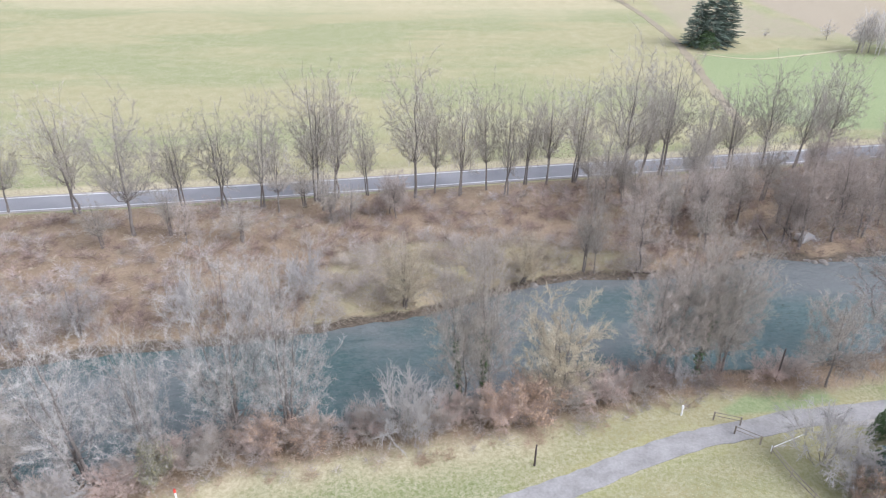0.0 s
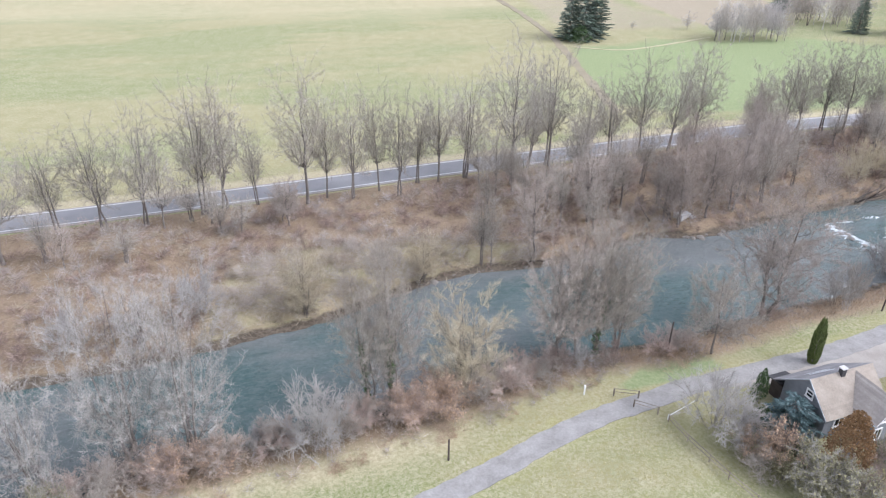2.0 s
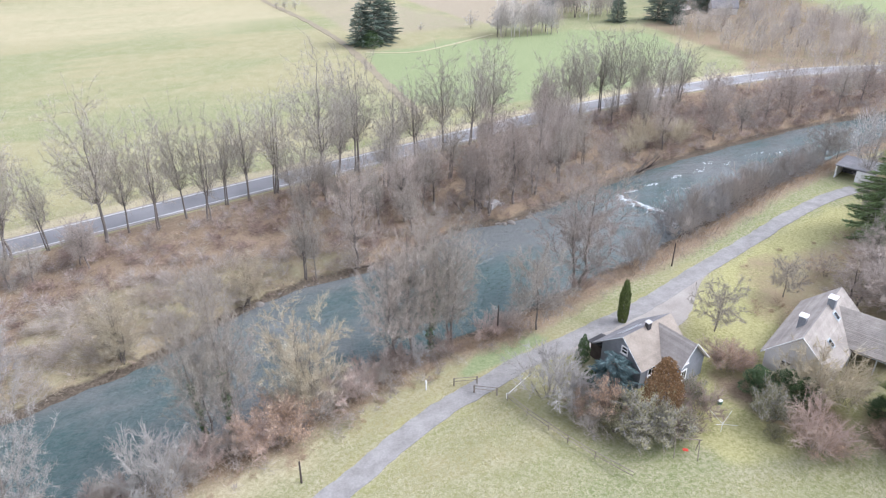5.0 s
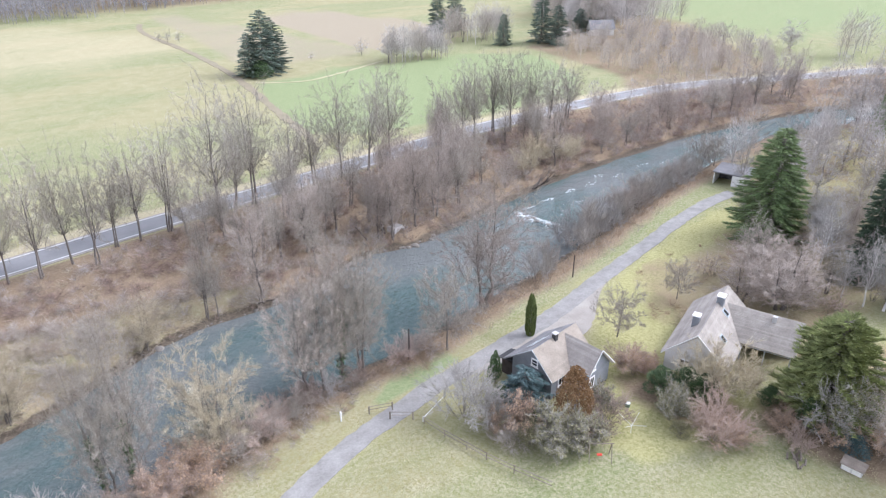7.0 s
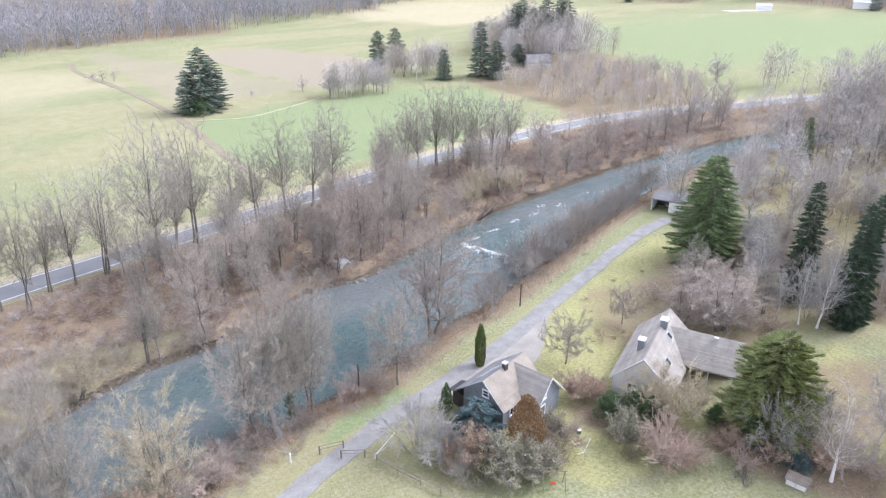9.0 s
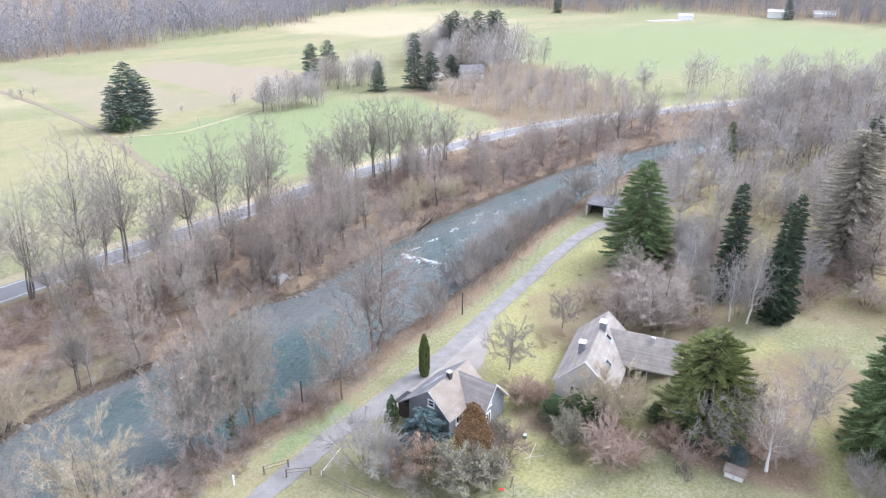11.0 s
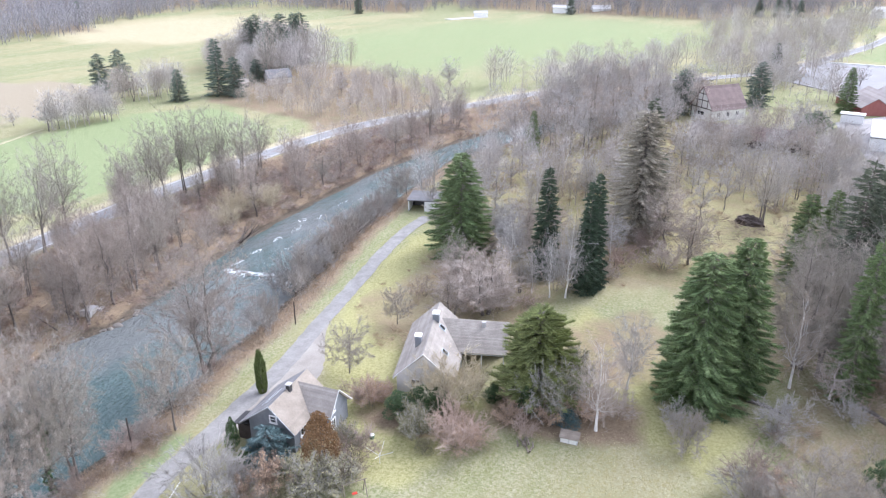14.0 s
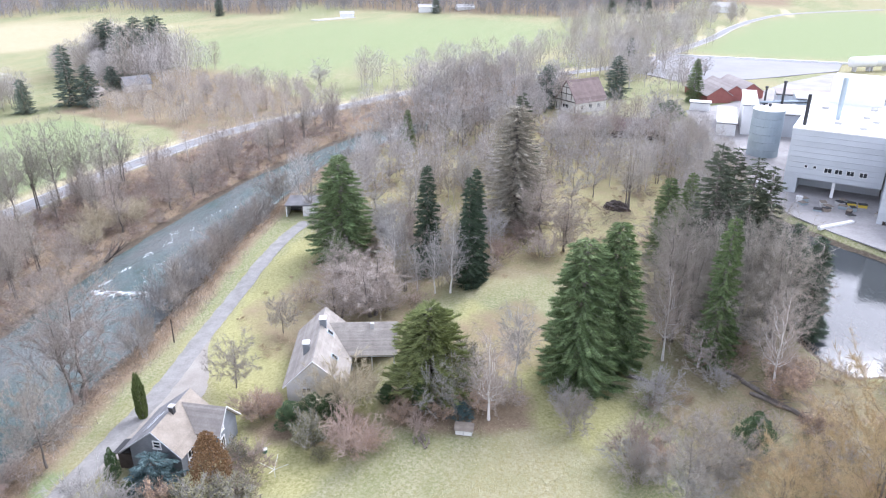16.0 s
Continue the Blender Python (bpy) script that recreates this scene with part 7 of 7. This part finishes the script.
for x, y, h, label in ((8.5, 47.8, 2.6, "slim dark wooden post on the meadow edge"), (66.2, 63.6, 3.6, "dark wooden pole on the river bank"), (36, 59.9, 4.4, "dark wooden pole on the river bank")):
    p = thing("wooden_pole", label, "pole", pose(x, y, on_ground(x, y)))
    s = Shape()
    s.tube([Vector((0, 0, -0.4)), Vector((0.05, 0, h))], [0.11, 0.08], 6, True)
    part("shaft", s, WOOD_DARK, p)
for x, y, top in ((-23.6, 43.9, PLASTIC_RED), (24.2, 54.6, PAINT)):
    p = thing("marker_post", "white marker post with a coloured top" if top is PLASTIC_RED else "small white marker post by the lane", "post", pose(x, y, on_ground(x, y)))
    s = Shape()
    s.tube([Vector((0, 0, -0.2)), Vector((0, 0, 0.9))], [0.09, 0.08], 6, True)
    part("shaft", s, PAINT, p)
    s = Shape()
    s.tube([Vector((0, 0, 0.9)), Vector((0, 0, 1.25))], [0.13, 0.1], 6, True)
    part("cap", s, top, p)
drier = thing("rotary_drier", "white tubular clothes drier lying folded out on the lawn", "clothes drier", pose(48.0, 36.0, 0))
s = Shape()
s.tube([Vector((0, 0, -0.1)), Vector((0, 0, 1.2))], [0.03, 0.03], 6, True)
part("pole", s, PAINT, drier)
for a in (15, 105, 195, 285):
    s = Shape()
    s.tube([Vector((0, 0, 0.9)), Vector((1.5 * math.cos(radians(a)), 1.5 * math.sin(radians(a)), 1.7))], [0.025, 0.022], 5, True)
    part("arm", s, PAINT, drier)
tub = thing("garden_tub", "small green and white garden tub on the lawn", "tub", pose(50.9, 39.1, on_ground(50.9, 39.1)))
s = Shape()
s.tube([Vector((0, 0, 0)), Vector((0, 0, 0.45))], [0.25, 0.3], 12, True)
part("body", s, GREEN_PAINT, tub)
s = Shape()
s.tube([Vector((0, 0, 0.452)), Vector((0, 0, 0.5))], [0.28, 0.22], 12, True)
part("lid", s, PAINT, tub)
swing = thing("swing_frame", "weathered swing frame with small red seat", "swing", pose(42.6, 35.2, 0, 0, 0, -35))
for x in (-1.1, 1.1):
    for y in (-0.7, 0.7):
        s = Shape()
        s.tube([Vector((x, y, -0.1)), Vector((x, 0, 1.9))], [0.05, 0.045], 5, True)
        part("leg", s, WOOD, swing)
s = Shape()
s.tube([Vector((-1.3, 0, 1.9)), Vector((1.3, 0, 1.9))], [0.05, 0.05], 5, True)
part("beam", s, WOOD, swing)
s = Shape()
s.box((-0.25, -0.15, 0.45), (0.25, 0.15, 0.52))
part("seat", s, PLASTIC_RED, swing, "red seat")
hutch = thing("garden_hutch", "small pale wooden hutch with felt roof on the lawn", "hutch", pose(61.6, 20.2, on_ground(61.6, 20.2), 0, 0, -80) @ Matrix.Diagonal((0.78, 0.8, 0.66, 1)))
s = Shape()
s.box((-1.2, -0.6, 0.0), (1.2, 0.6, 1.15))
part("body", s, CONCRETE, hutch)
s = Shape()
s.slab([(-1.4, -0.85, 1.18), (1.4, -0.85, 1.18), (1.4, 0.85, 1.5), (-1.4, 0.85, 1.5)], 0.08)
part("roof", s, WOOD, hutch)
for x in (-0.6, 0.6):
    s = Shape()
    s.box((x - 0.5, -0.64, 0.1), (x + 0.5, -0.602, 1.0))
    part("door", s, RENDER, hutch)
rng = random.Random(91)
for x, y, count, long, way in ((86.0, 95.4, 5, 6.0, -0.3), (90.5, 96.6, 3, 4.5, -0.2), (52.0, 92.6, 4, 5.0, 2.6), (27.0, 84.6, 4, 4.0, -1.4), (10.0, 81.6, 3, 3.0, -1.2), (47.5, 91.2, 3, 5.5, -2.6)):
    snag = thing("dead_stems", "dark leaning dead stems at the far river bank", "dead tree", pose(x, y, on_ground(x, y)), "dead stems on the bank")
    for k in range(count):
        a0, e0 = way + rng.gauss(0, 0.7), rng.uniform(0.35, 1.0)
        d = Vector((math.cos(a0) * math.cos(e0), math.sin(a0) * math.cos(e0), math.sin(e0)))
        line, _ = limb(rng, Vector((rng.gauss(0, 0.3), rng.gauss(0, 0.3), -0.3)), d, long * rng.uniform(0.6, 1.1), 5, 0.12, 0.05)
        s = Shape()
        s.tube(line, [0.13, 0.11, 0.09, 0.07, 0.05, 0.02], 5, True)
        part("stem", s, WOOD_DARK if k % 2 else BARK, snag, smooth=True)
rng = random.Random(61)
for x, y, l, a in ((83, -9, 5, -128), (80.6, -11.6, 6.5, -130), (78.6, -14.2, 6, -126), (79.4, -12.2, 5, -118), (77.2, -15.8, 4, -135), (79, 2.2, 5, -100)):
    lg = thing("fallen_log", "dark rotting fallen log on the ground", "log", pose(x, y, on_ground(x, y) + 0.15, 0, 0, a))
    s = Shape()
    s.tube([Vector((-l / 2, 0, 0)), Vector((-l * 0.15, 0.12, 0.05)), Vector((l * 0.2, -0.05, 0.02)), Vector((l / 2, 0.1, 0.1))], [0.26, 0.23, 0.19, 0.12], 7, True)
    part("trunk", s, BARK, lg, smooth=True)
    s = Shape()
    s.tube([Vector((l * 0.15, 0, 0.05)), Vector((l * 0.3, 0.5, 0.5)), Vector((l * 0.4, 0.9, 0.6))], [0.08, 0.05, 0.02], 5, True)
    part("limb", s, BARK, lg)
heap = bmesh.new()
bmesh.ops.create_icosphere(heap, subdivisions=4, radius=1)
for v in heap.verts:
    v.co *= 1 + 0.35 * noise.noise(v.co * 2.2) + 0.15 * noise.noise(v.co * 6)
    v.co = Vector((v.co.x * 1.6, v.co.y * 2.6, max(-0.1, v.co.z) * 1.6))
heap_mesh = bpy.data.meshes.new("brush_heap")
heap.to_mesh(heap_mesh)
heap.free()
heap_mesh.materials.append(WOOD_DARK)
ob = tagged(new("brush_heap", heap_mesh), "dark heap of rotting brushwood on the meadow", "heap")
ob.location = (141.5, 14.2, 0)
slab_ob = thing("concrete_block", "pale broken concrete block on the far bank", "block", pose(53.4, 92.2, on_ground(53.4, 92.2), 0, 6, 25))
s = Shape()
s.box((-1.2, -0.8, -0.3), (1.2, 0.8, 0.7))
part("body", s, CONCRETE, slab_ob)
s = Shape()
s.box((0.6, -1.4, -0.3), (1.8, -0.82, 0.4))
part("chunk", s, CONCRETE, slab_ob)
rng = random.Random(71)
for k in range(12):
    x, y = 182 + rng.uniform(-2, 4), 35 - 2 * k + rng.uniform(-0.5, 0.5)
    ob = thing("grave_stone", "small pale upright stone in the far garden", "stone", pose(x, y, on_ground(x, y), 0, 0, rng.uniform(-15, 15)), "upright stones")
    s = Shape()
    s.box((-0.12, -0.45, -0.1), (0.12, 0.45, rng.uniform(0.7, 1.2)))
    part("slab", s, PAINT, ob)
for k in range(5):
    x, y = 150 + rng.uniform(-1, 1), -36 - 1.6 * k
    ob = thing("pallet_stack", "grey stack of pallets in the factory yard", "pallets", pose(x, y, 0.05, 0, 0, rng.uniform(-5, 5)), "pallet stacks")
    for j in range(6):
        s = Shape()
        s.box((-0.6, -0.6, 0.16 * j), (0.6, 0.6, 0.16 * j + 0.09))
        part("pallet", s, WOOD_DARK, ob)
for x, y in ((160, -31.5), (159.5, -33.5)):
    ob = thing("yellow_crate", "yellow metal crate in the factory yard", "crate", pose(x, y, 0.05))
    s = Shape()
    s.box((-0.6, -0.8, 0), (0.6, 0.8, 0.8))
    part("body", s, YELLOW, ob)
    s = Shape()
    s.box((-0.65, -0.85, 0.802), (0.65, 0.85, 0.9))
    part("rim", s, DARK, ob)
beam = thing("concrete_beam", "long white concrete beam lying at the yard's edge", "beam", pose(146, -27, 0.05, 0, 0, -47))
s = Shape()
s.box((-4.5, -0.4, 0), (4.5, 0.4, 0.6))
part("body", s, PAINT, beam)
ob = thing("yard_bollard", "white concrete bollard in the yard", "bollard", pose(159, -21.5, 0.05))
s = Shape()
s.tube([Vector((0, 0, -0.05)), Vector((0, 0, 1.4))], [0.7, 0.7], 12, True)
part("body", s, PAINT, ob)
for k in range(26):
    x, y = 152 + rng.uniform(0, 9), -21 - rng.uniform(0, 22)
    ob = thing("yard_crate", "low grey crate among stored goods in the yard", "crate", pose(x, y, 0.05, 0, 0, rng.uniform(0, 90)), "stored goods")
    s = Shape()
    w, d, h = rng.uniform(0.4, 0.9), rng.uniform(0.4, 0.8), rng.uniform(0.4, 1.3)
    s.box((-w, -d, 0), (w, d, h))
    part("body", s, rng.choice((WOOD, WOOD_DARK, STEEL, CONCRETE)), ob)
    s = Shape()
    s.box((-w - 0.05, -d - 0.05, h + 0.002), (w + 0.05, d + 0.05, h + 0.1))
    part("lid", s, rng.choice((WOOD, DARK)), ob)
